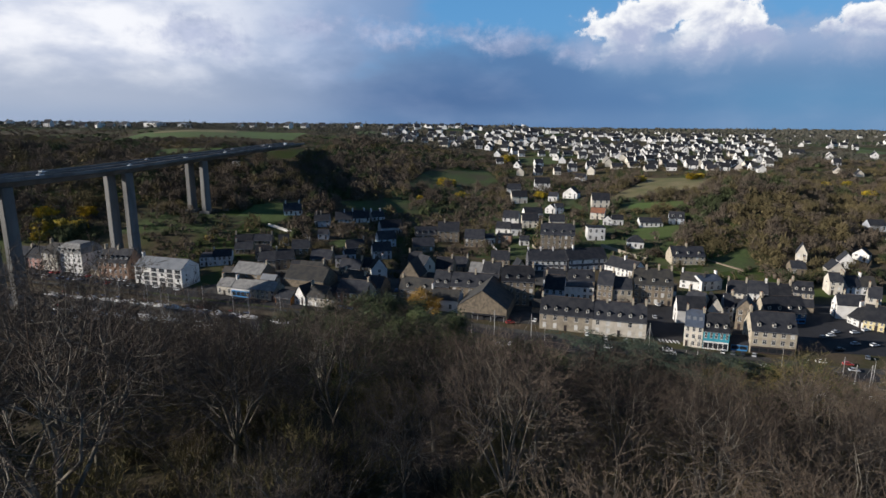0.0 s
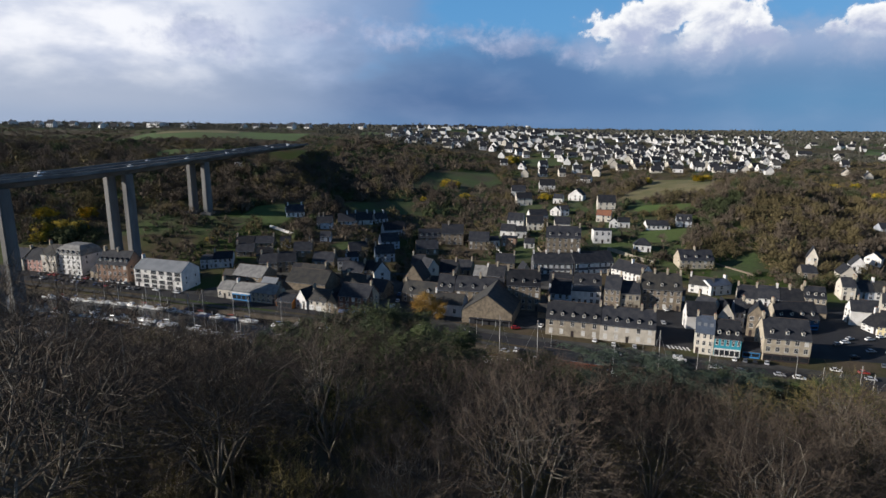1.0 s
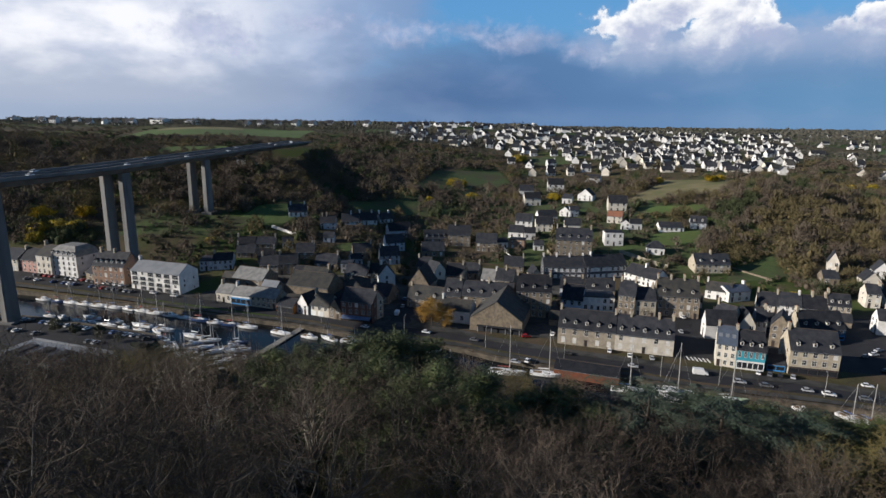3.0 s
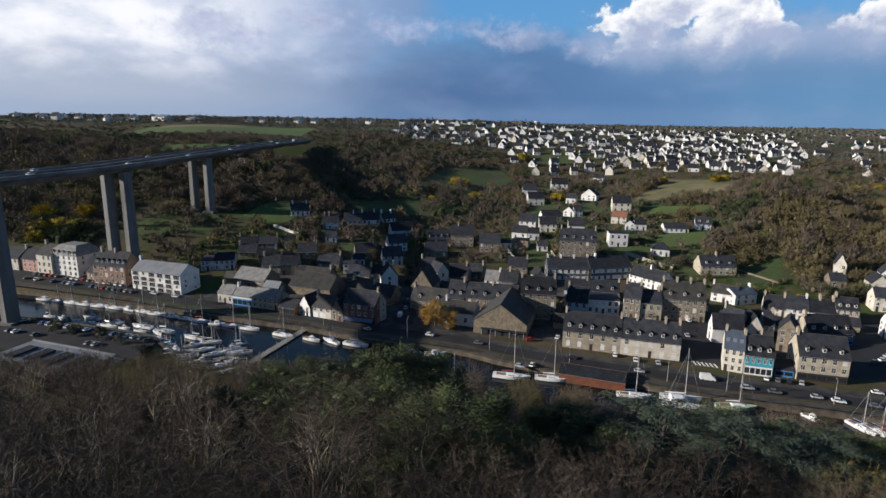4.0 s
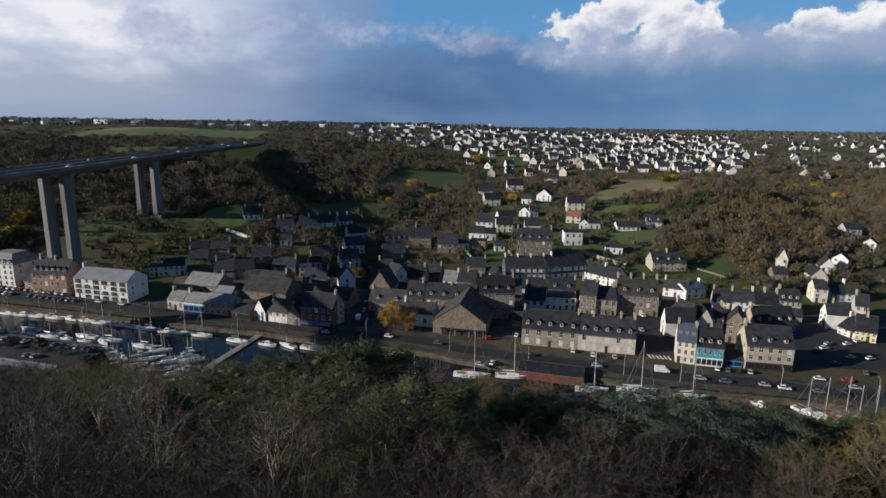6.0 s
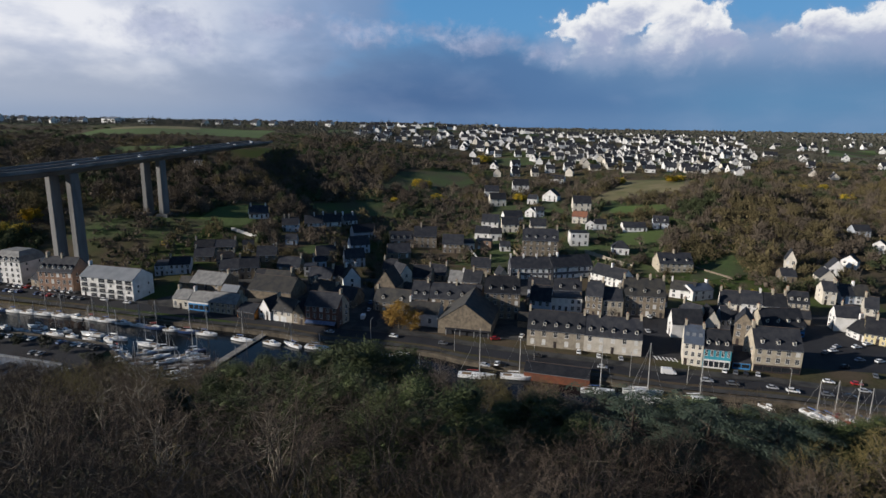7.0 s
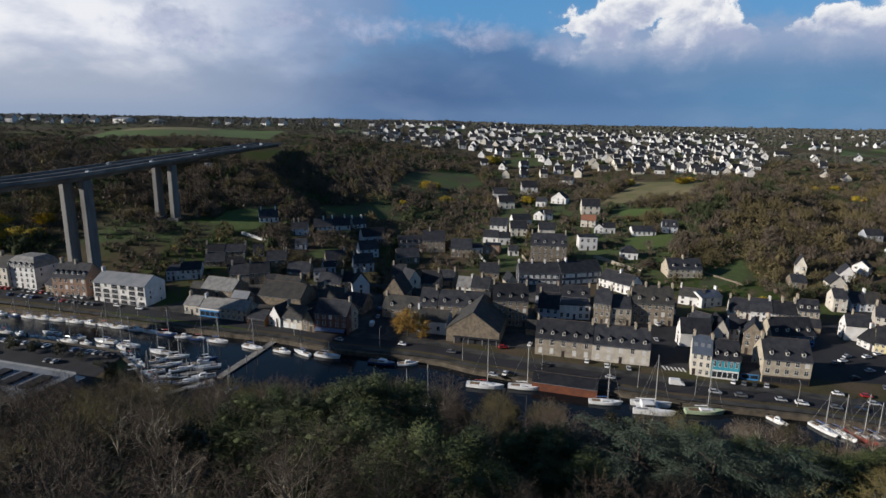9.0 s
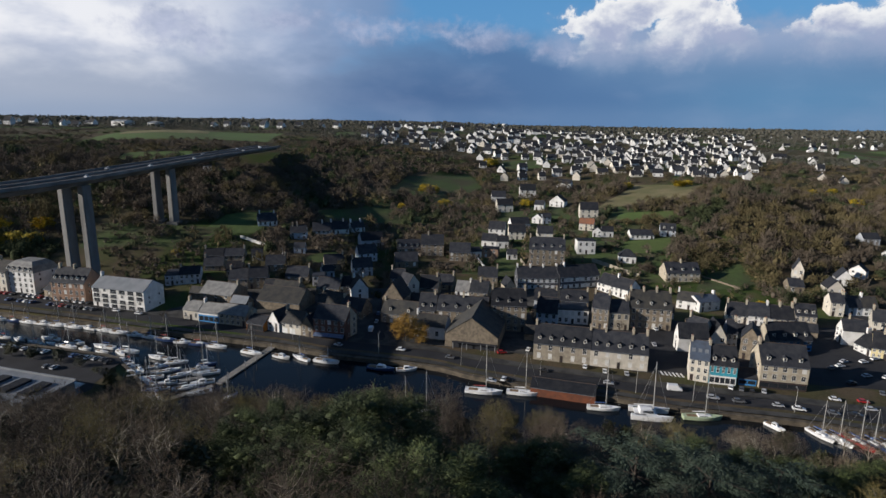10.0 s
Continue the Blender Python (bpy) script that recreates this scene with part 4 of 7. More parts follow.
VIA_Z, VIA_RISE, VIA_BEND = 58.0, 2.0, 6.0
PIERS = (-62, 0, 80)
viaduct()


# ---------------------------------------------------------------- the town, along the quay from west to east
house(-231.2, 257.8, -11, 10.3, 12, 6.0, 4, "cream", bays=3, floors=2, label="cream quayside terrace house with a slate roof")
house(-221.1, 256.6, -13, 12.5, 12, 6.2, 4.5, "pink", bays=4, floors=3, label="pink rendered quayside terrace house")
house(-210.4, 254.1, -13, 9.3, 12, 9.5, 4, "cream", bays=3, floors=3, label="pale grey quayside terrace house", roof="slate_old")
house(-199.4, 253.2, -13, 15.9, 13, 10.0, 4.5, "white", bays=5, floors=4, dormers=5, style="mansard", label="tall white quayside apartment house with a mansard roof")
house(-181.6, 246.1, -26, 7.0, 9, 4.5, 3, "stone", bays=1, floors=2, label="low granite annex with a slate roof")
house(-170.8, 243.5, -7, 16.5, 11, 9.1, 5.5, "brick", bays=6, floors=3, dormers=6, stacks=((0.05, 1), (0.5, 1)), label="brown brick quayside house with dormers in its slate roof")
house(-145.4, 237.9, -13, 26.6, 12, 8.8, 3.6, "white", bays=6, floors=4, roof="zinc", loggia=True, label="white modern apartment block with dark loggias and a metal roof")
house(-136.0, 266.8, 18, 6.2, 12, 4.8, 0, "blue_grey", bays=3, floors=2, style="flat", label="pale grey flat-roofed block")
house(-128.6, 269.2, 18, 9.4, 12, 4.8, 2.5, "blue_grey", bays=4, floors=2, label="pale blue-grey house with a slate roof")
house(-109.8, 228.6, -14, 7.4, 8, 4.2, 3.0, "cream", bays=3, floors=1, roof="slate_pale", stacks=((0.05, 1),), label="low cream quayside cottage")
house(-101.4, 226.5, -14, 9.9, 8, 4.1, 3.1, "white", bays=4, floors=1, roof="slate_pale", stacks=((0.05, 1),), shop="shop_blue", label="white quayside shop with a pale blue front")
house(-90.5, 223.9, -13, 12.3, 8, 4.6, 3.1, "stone_pale", bays=5, floors=2, roof="slate_pale", label="pale granite terrace house")
house(-79.7, 219.1, -17, 8.0, 8, 2.9, 2.5, "orange", bays=3, floors=1, shop="door", label="orange-fronted quayside shop with a slate roof")
house(-72.4, 219.0, -25, 5.9, 9, 3.8, 4.5, "white", bays=2, floors=2, style="front", label="white house with its gable to the quay")
house(-64.8, 216.9, -18, 8.9, 9, 4.3, 4, "cream", bays=3, floors=2, roof="slate_old", garage=2, label="cream house with two white garage doors")
house(-57.8, 214.4, -21, 5.5, 10, 4.4, 4, "stone", bays=2, floors=2, style="front", label="granite house with its gable to the quay")
house(-48.5, 212.2, -11, 13.3, 12, 8.1, 4, "brick_dark", bays=5, floors=3, shop="awning_blue", stacks=((0.95, 1),), label="dark brick quayside house with a blue awning")
house(-40.8, 216.1, 61, 7.0, 10, 7.8, 4, "stone_pale", bays=2, floors=3, style="front", label="granite corner house with its gable to the street")
house(37.4, 196.2, -13, 19.7, 11, 6.3, 5.5, "stone_grey", bays=5, floors=2, dormers=5, stacks=((0.0, 1), (1.0, 1)), label="long pale granite quayside house with white dormers", shut_low=True)
house(56.4, 192.0, -12, 19.2, 11, 6.1, 5.5, "stone_light", bays=5, floors=2, dormers=5, stacks=((0.25, 1), (0.75, 1), (1.0, 1)), label="long cream quayside house with white dormers", shut_low=True)
house(5.7, 206.7, -12, 20.0, 30, 5.0, 7, "stone", bays=0, floors=1, style="front", roof="slate_old", hangar=True, label="large gabled market hall with a low dark plinth opening")
house(33.6, 171.3, -15, 20.0, 9, 1.15, 1.5, "rust", bays=0, floors=1, roof="slate", label="long low quay shed with a rust-red front")
house(-10.4, 215.6, -14, 12.6, 9, 5.2, 3.2, "white", bays=2, floors=1, roof="slate_old", label="white wing of the market hall with an arched door")

# the streets behind the quay
house(-107.6, 248.5, -15, 16.4, 12, 4.0, 4, "stone", bays=3, floors=2, roof="slate_pale", label="granite warehouse with a pale slate roof")
house(-103.6, 265.6, 7, 9.2, 10, 5.0, 4, "stone", bays=4, floors=2, label="granite terrace house with white windows")
house(-94.7, 267.3, 15, 9.1, 10, 5.6, 4, "stone", bays=3, floors=2, label="granite terrace house with white windows")
house(-129.1, 298.2, 8, 10.0, 9, 2.5, 3, "stone", bays=4, floors=1, label="low terrace cottage on the slope")
house(-118.7, 299.8, 9, 10.4, 9, 2.8, 3, "stone", bays=4, floors=1, label="low terrace cottage on the slope")
house(-107.0, 302.7, 20, 5.8, 4.62976, 3.7, 2.31488, "blue_grey", bays=2, floors=2, label="pale house on the slope")
house(-77.4, 241.3, -14, 20.7, 14, 3.9, 5, "stone", bays=0, floors=1, roof="slate_old", label="long granite shed with a lichened roof")
house(-67.2, 273.5, 12, 5.9, 8, 4.9, 0, "white", bays=2, floors=2, style="flat", label="white flat-roofed house with a slate roof")
house(-64.9, 285.9, 23, 5.8, 8, 3.3, 2, "blue_grey", bays=2, floors=1, label="pale blue-grey house with a slate roof")
house(-55.8, 243.7, -23, 11.9, 10, 3.1, 4, "stone", bays=3, floors=2, roof="slate_old", label="granite house with a lichened slate roof")
house(-44.6, 259.1, 16, 7.8, 8, 4.9, 5, "white", bays=1, floors=2, style="front", stacks=((0.2, 1), (0.8, 1)), label="white gabled house with two chimneys")
house(-27.7, 242.6, -12, 9.5, 12, 6.7, 7, "stone", bays=2, floors=3, style="front", label="granite house with a tall gable")
house(-23.7, 229.8, -15, 15.7, 10, 4.2, 4.5, "stone", bays=5, floors=2, dormers=2, roof="slate_old", label="granite terrace house with two white dormers")
house(-12.1, 229.0, -10, 7.2, 10, 6.6, 6, "stone", bays=3, floors=2, dormers=2, stacks=((0.9, 1),), label="granite terrace house with dormers")
house(2.3, 227.0, -8, 20.9, 10, 7.3, 5, "stone", bays=6, floors=2, dormers=4, stacks=((0.5, 1),), label="long granite terrace house with white dormers")
house(-20.1, 264.8, 41, 6.6, 8, 6.3, 4, "cream", bays=1, floors=2, style="front", label="cream gabled house with a slate roof")
house(2.7, 266.3, -14, 6.9, 9, 2.8, 4, "white", bays=2, floors=2, roof="slate_pale", label="white house with a pale roof")
house(21.1, 225.2, -3, 14.1, 12, 10.8, 5.5, "stone", bays=5, floors=4, dormers=3, stacks=((0.0, 1), (0.98, 1)), label="tall granite house with three dormers")
house(25.9, 269.2, 13, 4.8, 8, 4.8, 3.5, "stone_pale", bays=1, floors=2, style="front", label="pale granite gabled house")
house(37.4, 231.7, -13, 8.6, 12, 5.9, 5, "blue_grey", bays=3, floors=2, label="pale grey house with a slate roof")
house(48.9, 235.6, -5, 12.9, 10, 6.0, 0, "white", bays=5, floors=2, style="flat", label="white flat-roofed building with dark window bands")
house(59.1, 230.8, -19, 6.6, 11, 8.8, 5, "stone", bays=3, floors=3, stacks=((0.0, 1), (0.95, 1)), label="granite house with tall chimneys")
house(66.7, 230.2, -4, 8.2, 11, 7.3, 4, "stone_pale", bays=3, floors=2, stacks=((0.95, 1),), label="granite house behind a leafless shrub")
house(80.0, 231.8, -9, 16.3, 12, 8.9, 6, "stone", bays=6, floors=3, dormers=3, roof="slate_old", stacks=((0.0, 1), (0.33, 1), (0.66, 1), (1.0, 1)), label="granite row house with four tall chimneys")
house(75.5, 275.4, -51, 17.8, 10, 4.4, 4, "white", bays=7, floors=2, stacks=((0.5, 1),), label="long white two-storey house with a slate roof")
house(40.2, 278.9, 3, 20.2, 11, 6.1, 4.5, "white_band", bays=7, floors=2, dormers=0, stacks=((0.0, 1), (0.33, 1), (0.66, 1), (1.0, 1)), label="dark slate-hung terrace with white window bands")
house(61.3, 282.4, 17, 21.9, 11, 6.4, 4.5, "white_band", bays=7, floors=2, dormers=0, stacks=((0.2, 1),), label="dark slate-hung terrace with white window bands")
house(-44.8, 235.2, -18, 10.7, 10, 3.5, 4, "stone", bays=3, floors=2, label="dark granite house in a narrow lane")
house(-60.5, 262.8, -9, 11.2, 9, 3.3, 4, "stone", bays=3, floors=2, label="dark granite house with a slate roof")
house(-52.5, 264.3, -9, 6.2, 8, 3.9, 4, "stone", bays=2, floors=2, label="dark granite house with a slate roof")
house(-64.0, 296.1, 18, 10.3, 9, 3.7, 4, "stone", bays=3, floors=1, label="low granite house with a slate roof")
house(-48.1, 289.6, 17, 10.2, 9, 4.8, 4, "blue_grey", bays=3, floors=2, label="pale grey house in a lane")
house(-48.8, 311.8, 23, 10.5, 8.40167, 4.8, 4, "blue_grey", bays=3, floors=2, label="pale grey house in a lane")
house(-29.4, 278.0, -7, 7.1, 8, 3.8, 4, "stone", bays=2, floors=2, label="granite house above the street")
house(-13.2, 266.3, -9, 9.0, 9, 3.9, 5, "stone", bays=3, floors=2, stacks=((0.9, 1),), label="granite house with a tall chimney")
house(-6.0, 274.7, -12, 8.0, 9, 2.9, 4, "stone", bays=3, floors=1, label="granite house behind the terrace")
house(10.2, 262.2, -15, 8.7, 9, 3.9, 4.5, "stone", bays=3, floors=2, stacks=((0.5, 1),), label="granite house behind the terrace")
house(15.7, 287.0, -5, 10.0, 9, 3.3, 4, "stone", bays=3, floors=1, label="low granite house with gardens")
house(40.3, 254.2, -8, 10.1, 10, 4.0, 4, "blue_grey", bays=3, floors=2, label="pale house with a slate roof")
house(52.8, 252.8, -9, 12.4, 10, 4.3, 4, "stone", bays=4, floors=2, dormers=2, label="granite house with two dormers")
house(-26.9, 305.4, 13, 12.3, 9, 3.8, 4, "stone", bays=3, floors=1, label="granite house among gardens")
house(-93.7, 290.7, 11, 9.9, 9, 3.6, 4, "stone", bays=3, floors=2, label="dark granite house on the slope")
house(-78.8, 276.4, -2, 11.3, 9, 3.5, 4, "stone", bays=3, floors=2, label="dark granite house with a slate roof")
house(-79.5, 256.9, -11, 12.8, 10, 3.0, 4, "stone", bays=3, floors=1, roof="slate_old", label="low granite workshop with a slate roof")
house(-111.0, 280.0, 10, 8.1, 9, 3.5, 3.5, "stone", bays=3, floors=1, label="low terrace cottage on the slope")
house(-123.7, 285.0, 10, 9.6, 9, 3.0, 3.5, "stone", bays=3, floors=1, label="low terrace cottage on the slope")
house(-49.4, 334.3, 24, 13.7, 9, 4.7, 4, "blue_grey", bays=3, floors=1, label="pale house on the shaded slope")
house(178.6, 254.8, 4, 6.5, 9, 4.0, 4, "blue_grey", bays=2, floors=2, label="pale house on the square")
house(99.5, 221.3, -83, 2.5, 9, 4.7, 4, "white", bays=1, floors=3, style="front", label="narrow white gabled house")

# the square and its side streets
house(83.2, 211.7, -93, 5.4, 11, 5.5, 5, "white", bays=1, floors=3, style="front", label="white house with a tall gable end")
house(89.0, 212.0, -45, 7.2, 11, 6.2, 5, "cream", bays=2, floors=2, label="cream house with a dark slate roof")
house(80.3, 183.5, -20, 6.0, 12, 7.7, 4.5, "cream", bays=3, floors=3, roof="slate_blue", skylights=3, label="cream corner house with skylights in its bluish roof")
house(87.4, 181.5, -13, 8.4, 11, 6.6, 5, "turquoise", bays=5, floors=2, dormers=3, shop="shop_white", label="turquoise fronted restaurant with three dormers")
house(98.4, 210.5, -7, 5.7, 9, 5.4, 5, "cream", bays=2, floors=2, style="front", label="cream gabled house with a slate roof")
house(104.1, 211.9, -14, 3.5, 9, 6.4, 4, "blue_grey", bays=2, floors=2, label="pale grey house with a slate roof")
house(106.0, 202.6, -28, 6.0, 9, 8.1, 4, "stone", bays=2, floors=3, style="front", label="tall granite gable house")
house(95.5, 181.4, -12, 5.6, 8, 2.4, 2, "stone", bays=1, floors=1, shop="shop_blue", label="low granite wing with a bright blue door")
house(105.5, 178.8, -10, 14.2, 11, 8.1, 5.5, "stone_pale", bays=5, floors=3, dormers=3, stacks=((0.0, 1),), shop="door", label="granite hotel with three dormers above the quay")
house(126.1, 211.7, 3, 16.3, 10, 4.3, 5.5, "blue_dark", bays=6, floors=2, dormers=4, shop="shop_blue", label="blue fronted shop with a slate roof")
house(120.1, 241.9, -21, 8.3, 9, 3.6, 4.5, "cream", bays=4, floors=2, roof="slate", stacks=((0.0, 1), (0.95, 1)), label="cream terrace house with a slate roof")
house(127.9, 239.2, -16, 8.2, 9, 4.3, 4.5, "white", bays=4, floors=2, stacks=((0.95, 1),), label="white terrace house with a slate roof")
house(136.5, 237.0, -13, 9.6, 9, 4.0, 4.5, "stone_pale", bays=5, floors=2, stacks=((0.45, 1), (0.98, 1)), label="pale granite terrace house")
house(145.3, 235.7, -15, 8.1, 9, 6.0, 4, "stone_pale", bays=4, floors=2, dormers=3, label="granite terrace house with dormers")
house(106.0, 258.4, -26, 10.6, 9, 4.1, 3, "white", bays=3, floors=2, roof="slate_old", label="white house with a low roof")
house(114.9, 256.8, 20, 11.5, 9, 4.6, 2.0, "white", bays=3, floors=2, roof="slate_blue", label="white house with a blue-grey roof")
house(174.9, 294.7, -26, 5.0, 8, 6.0, 5, "cream", bays=2, floors=2, style="front", label="cream gabled house below the wood")
house(166.6, 280.3, -10, 6.9, 8, 3.5, 3, "stone", bays=2, floors=1, label="small granite house with a slate roof")
house(169.6, 253.6, -12, 5.6, 8, 6.4, 3.4, "cream", bays=2, floors=3, label="cream street house with a slate roof")
house(182.7, 275.9, -13, 7.2, 9, 4.3, 4, "cream", bays=2, floors=2, style="front", label="cream gabled street house")
house(195.1, 289.1, -22, 7.3, 9, 3.6, 4.5, "white", bays=2, floors=2, style="front", label="white gabled street house")
house(208.3, 300.1, -44, 7.5, 6.01574, 3.7, 3.00787, "white", bays=2, floors=2, style="front", label="white gabled street house")
house(236.7, 319.2, -44, 6.2, 4.97534, 5.2, 2.48767, "white", bays=2, floors=2, style="front", label="white gabled street house")
house(243.4, 342.5, -3, 9.5, 7.61692, 3.4, 3, "blue_grey", bays=3, floors=1, label="pale house under the wood")
house(150.8, 222.7, -101, 6.0, 9, 6.0, 3.6, "white", bays=2, floors=3, style="front", label="white house with a tall gable end")
house(154.8, 220.8, -39, 5.1, 10, 5.0, 4, "yellow", bays=2, floors=2, label="pale yellow house with a slate roof")
house(152.8, 211.7, -80, 7.6, 10, 2.8, 4, "white", bays=3, floors=2, roof="slate", label="white rounded corner house")
house(156.2, 206.1, -33, 6.7, 10, 3.8, 5, "yellow", bays=4, floors=2, stacks=((0.5, 1),), label="yellow house with a white trim")
house(173.0, 232.3, -28, 4.9, 9, 5.4, 4, "cream", bays=2, floors=2, label="cream house on the square")
house(184.9, 254.5, -9, 6.1, 9, 4.0, 4, "white", bays=2, floors=2, roof="slate_old", label="white house with a low roof")

# houses on the slopes
house(48.3, 307.4, -7, 19.0, 12, 11.9, 5.5, "stone", bays=6, floors=4, dormers=4, stacks=((0.0, 1), (0.98, 1)), label="tall granite manor house with dormers")
house(53.9, 353.4, -4, 9.6, 7.69, 5.3, 3.845, "cream", bays=3, floors=2, label="cream house with a slate roof")
house(53.9, 391.2, -27, 7.6, 6.09064, 3.5, 3.04532, "white", bays=2, floors=2, style="front", label="white gabled house on the slope")
house(60.2, 389.8, 8, 5.8, 4.67569, 4.6, 2.33784, "blue_grey", bays=2, floors=2, label="pale house on the slope")
house(19.2, 346.3, -14, 9.1, 7.24316, 3.9, 3.62158, "white", bays=2, floors=1, style="side", label="white gabled house on the slope")
house(18.8, 326.7, -13, 8.9, 7.08017, 5.3, 0.5, "brick", bays=2, floors=2, style="flat", label="red brick garden wing")
house(24.9, 364.2, -12, 10.5, 8.37421, 5.5, 4.1871, "white", bays=3, floors=2, style="side", label="white gabled house with slate roof")
house(27.5, 342.9, -2, 6.7, 5.39398, 4.5, 2.69699, "white", bays=2, floors=1, label="white bungalow with a slate roof")
house(37.4, 358.5, 1, 10.6, 8.45283, 5.0, 4, "cream", bays=3, floors=2, style="side", label="cream house on the slope")
house(41.7, 379.2, 10, 12.6, 9, 3.8, 3.5, "white", bays=3, floors=1, label="white bungalow on the slope")
house(34.8, 423.5, 6, 11.7, 9, 5.4, 4, "cream", bays=3, floors=2, style="side", label="cream house on the slope")
house(31.3, 324.1, -0, 5.8, 4.61115, 3.3, 2.30558, "white", bays=2, floors=1, label="small white house with a slate roof")
house(1.6, 319.9, -3, 11.8, 9.43189, 5.2, 4.71594, "stone", bays=4, floors=2, label="granite house in the shade")
house(-14.2, 327.4, 1, 13.0, 10, 6.7, 5, "stone", bays=4, floors=3, stacks=((0.3, 1),), label="tall granite house with a slate roof")
house(-27.4, 326.0, 11, 13.7, 9, 4.0, 4.5, "stone", bays=4, floors=2, dormers=4, label="granite terrace with small dormers")
house(11.0, 326.4, 19, 6.6, 5.2465, 4.0, 2, "white", bays=2, floors=1, label="white bungalow with a slate roof")
house(-116.6, 351.0, 23, 11.4, 9, 3.2, 4.5, "white", bays=4, floors=1, stacks=((0.1, 1), (0.9, 1)), label="white cottage with a steep slate roof")
house(-94.1, 337.5, 10, 9.5, 7.56816, 4.1, 3.78408, "blue_grey", bays=3, floors=2, stacks=((0.1, 1), (0.4, 1)), label="pale grey house on the slope")
house(-83.1, 348.9, 12, 10.8, 8.65777, 2.1, 4.32888, "white", bays=4, floors=1, style="side_gable", stacks=((0.55, 1),), label="house with a white gable end and a steep slate roof")
house(-72.1, 352.0, 20, 10.8, 8.62307, 3.2, 4.31154, "white", bays=4, floors=1, stacks=((0.0, 1), (0.75, 1)), label="house with a white gable end and a steep slate roof")
house(-62.0, 358.7, 30, 8.6, 6.90128, 2.9, 3.45064, "white", bays=3, floors=1, stacks=((0.0, 1), (0.8, 1)), label="house with a white gable end and a steep slate roof")
house(-88.4, 317.7, 4, 6.3, 5.00649, 3.2, 2.50325, "blue_grey", bays=2, floors=1, label="pale garage house with a slate roof")
house(74.8, 332.3, -1, 10.4, 8.30579, 7.7, 0, "white", bays=3, floors=2, style="flat", label="white modern flat-roofed house")
house(95.0, 319.3, -10, 9.1, 7.27832, 3.9, 3.63916, "white", bays=3, floors=1, style="hip", label="white bungalow with a hipped slate roof")
house(112.7, 352.1, -3, 14.1, 9, 2.8, 2.5, "white", bays=5, floors=1, label="long white bungalow with a slate roof")
house(128.7, 354.3, -14, 9.1, 7.30147, 3.9, 3.65074, "blue_grey", bays=3, floors=2, dormers=2, label="pale house with dormers")
house(86.8, 359.0, -14, 5.5, 4.5, 3.9, 2.25, "white", bays=2, floors=2, style="front", label="white gabled house with a slate roof")
house(93.1, 358.1, -4, 7.2, 5.75305, 3.9, 2.5, "white", bays=2, floors=1, label="white garage wing with a slate roof")
house(82.8, 371.9, -19, 9.3, 7.42145, 4.5, 3, "cream", bays=3, floors=2, roof="tile_red", label="cream house with a clay tile roof")
house(90.2, 398.6, -4, 12.2, 9, 6.3, 4.5, "cream", bays=3, floors=2, style="side", label="pale brick house with a white gable")
house(73.9, 434.7, -25, 11.2, 8.97869, 4.3, 4.48934, "white", bays=3, floors=2, style="front", label="white house with a steep gable")
house(59.6, 425.9, -20, 7.1, 5.6985, 4.2, 2.84925, "white", bays=2, floors=1, label="small white house with a slate roof")
house(56.7, 472.2, -1, 12.8, 9, 6.0, 4.5, "white", bays=3, floors=2, style="side_gable", label="white house with a bright gable end")
house(31.9, 451.8, -1, 11.0, 8.77763, 5.3, 4, "white", bays=3, floors=1, style="side_gable", label="white gabled house with a slate roof")
house(116.7, 294.4, 2, 17.5, 10, 4.8, 4.5, "stone_pale", bays=6, floors=2, dormers=3, stacks=((0.5, 1),), label="pale granite farmhouse with three dormers")
house(93.3, 516.6, -20, 12.4, 9, 4.0, 3, "white", bays=3, floors=1, label="white bungalow with a slate roof")
house(-188.1, 433.8, 9, 5.2, 4.5, 3.8, 0.5, "white", bays=1, floors=2, style="flat", label="small white building beside the viaduct")
house(-177.6, 436.8, 29, 4.8, 4.5, 2.1, 1, "white", bays=1, floors=1, label="small white building beside the viaduct")

# yards behind the streets: sheds and back wings
for sx, sy, st, sw, swall, sroof in ((97, 228, -12, 7, "stone", "slate"), (91, 247, -20, 8, "white", "slate_old"), (112, 224, -10, 6, "stone_pale", "slate"), (30, 216, -12, 7, "stone", "slate_old"), (64, 250, -10, 7, "white", "slate"),
                                      (76, 251, -14, 6, "stone", "zinc"), (-8, 250, -10, 8, "stone", "slate"), (-18, 252, -12, 6, "white", "slate_old"), (-95, 242, -14, 8, "stone", "zinc"), (-118, 252, -10, 7, "stone", "slate_old"),
                                      (-88, 265, -5, 7, "cream", "slate"), (26, 249, -8, 8, "stone", "slate"), (14, 246, -8, 6, "white", "slate_pale"), (-70, 252, -14, 7, "stone", "slate_old"), (133, 224, -14, 6, "white", "zinc"), (142, 226, -20, 5, "stone", "slate")):
    house(sx, sy, st, sw, 5.5, 2.8, 2.4, swall, bays=0, floors=1, roof=sroof, label="small back-yard outbuilding with a pitched roof", group="outbuildings of the town", fine=False)


# ---------------------------------------------------------------- plots of ground, roads and quays
CLEAR = []


def plot(name, corners, mat, label, category, lift=0.12, step=8.0):
    patch(name, corners, lift, M[mat], label, category, step)
    CLEAR.append([np.array(c, float) for c in corners])


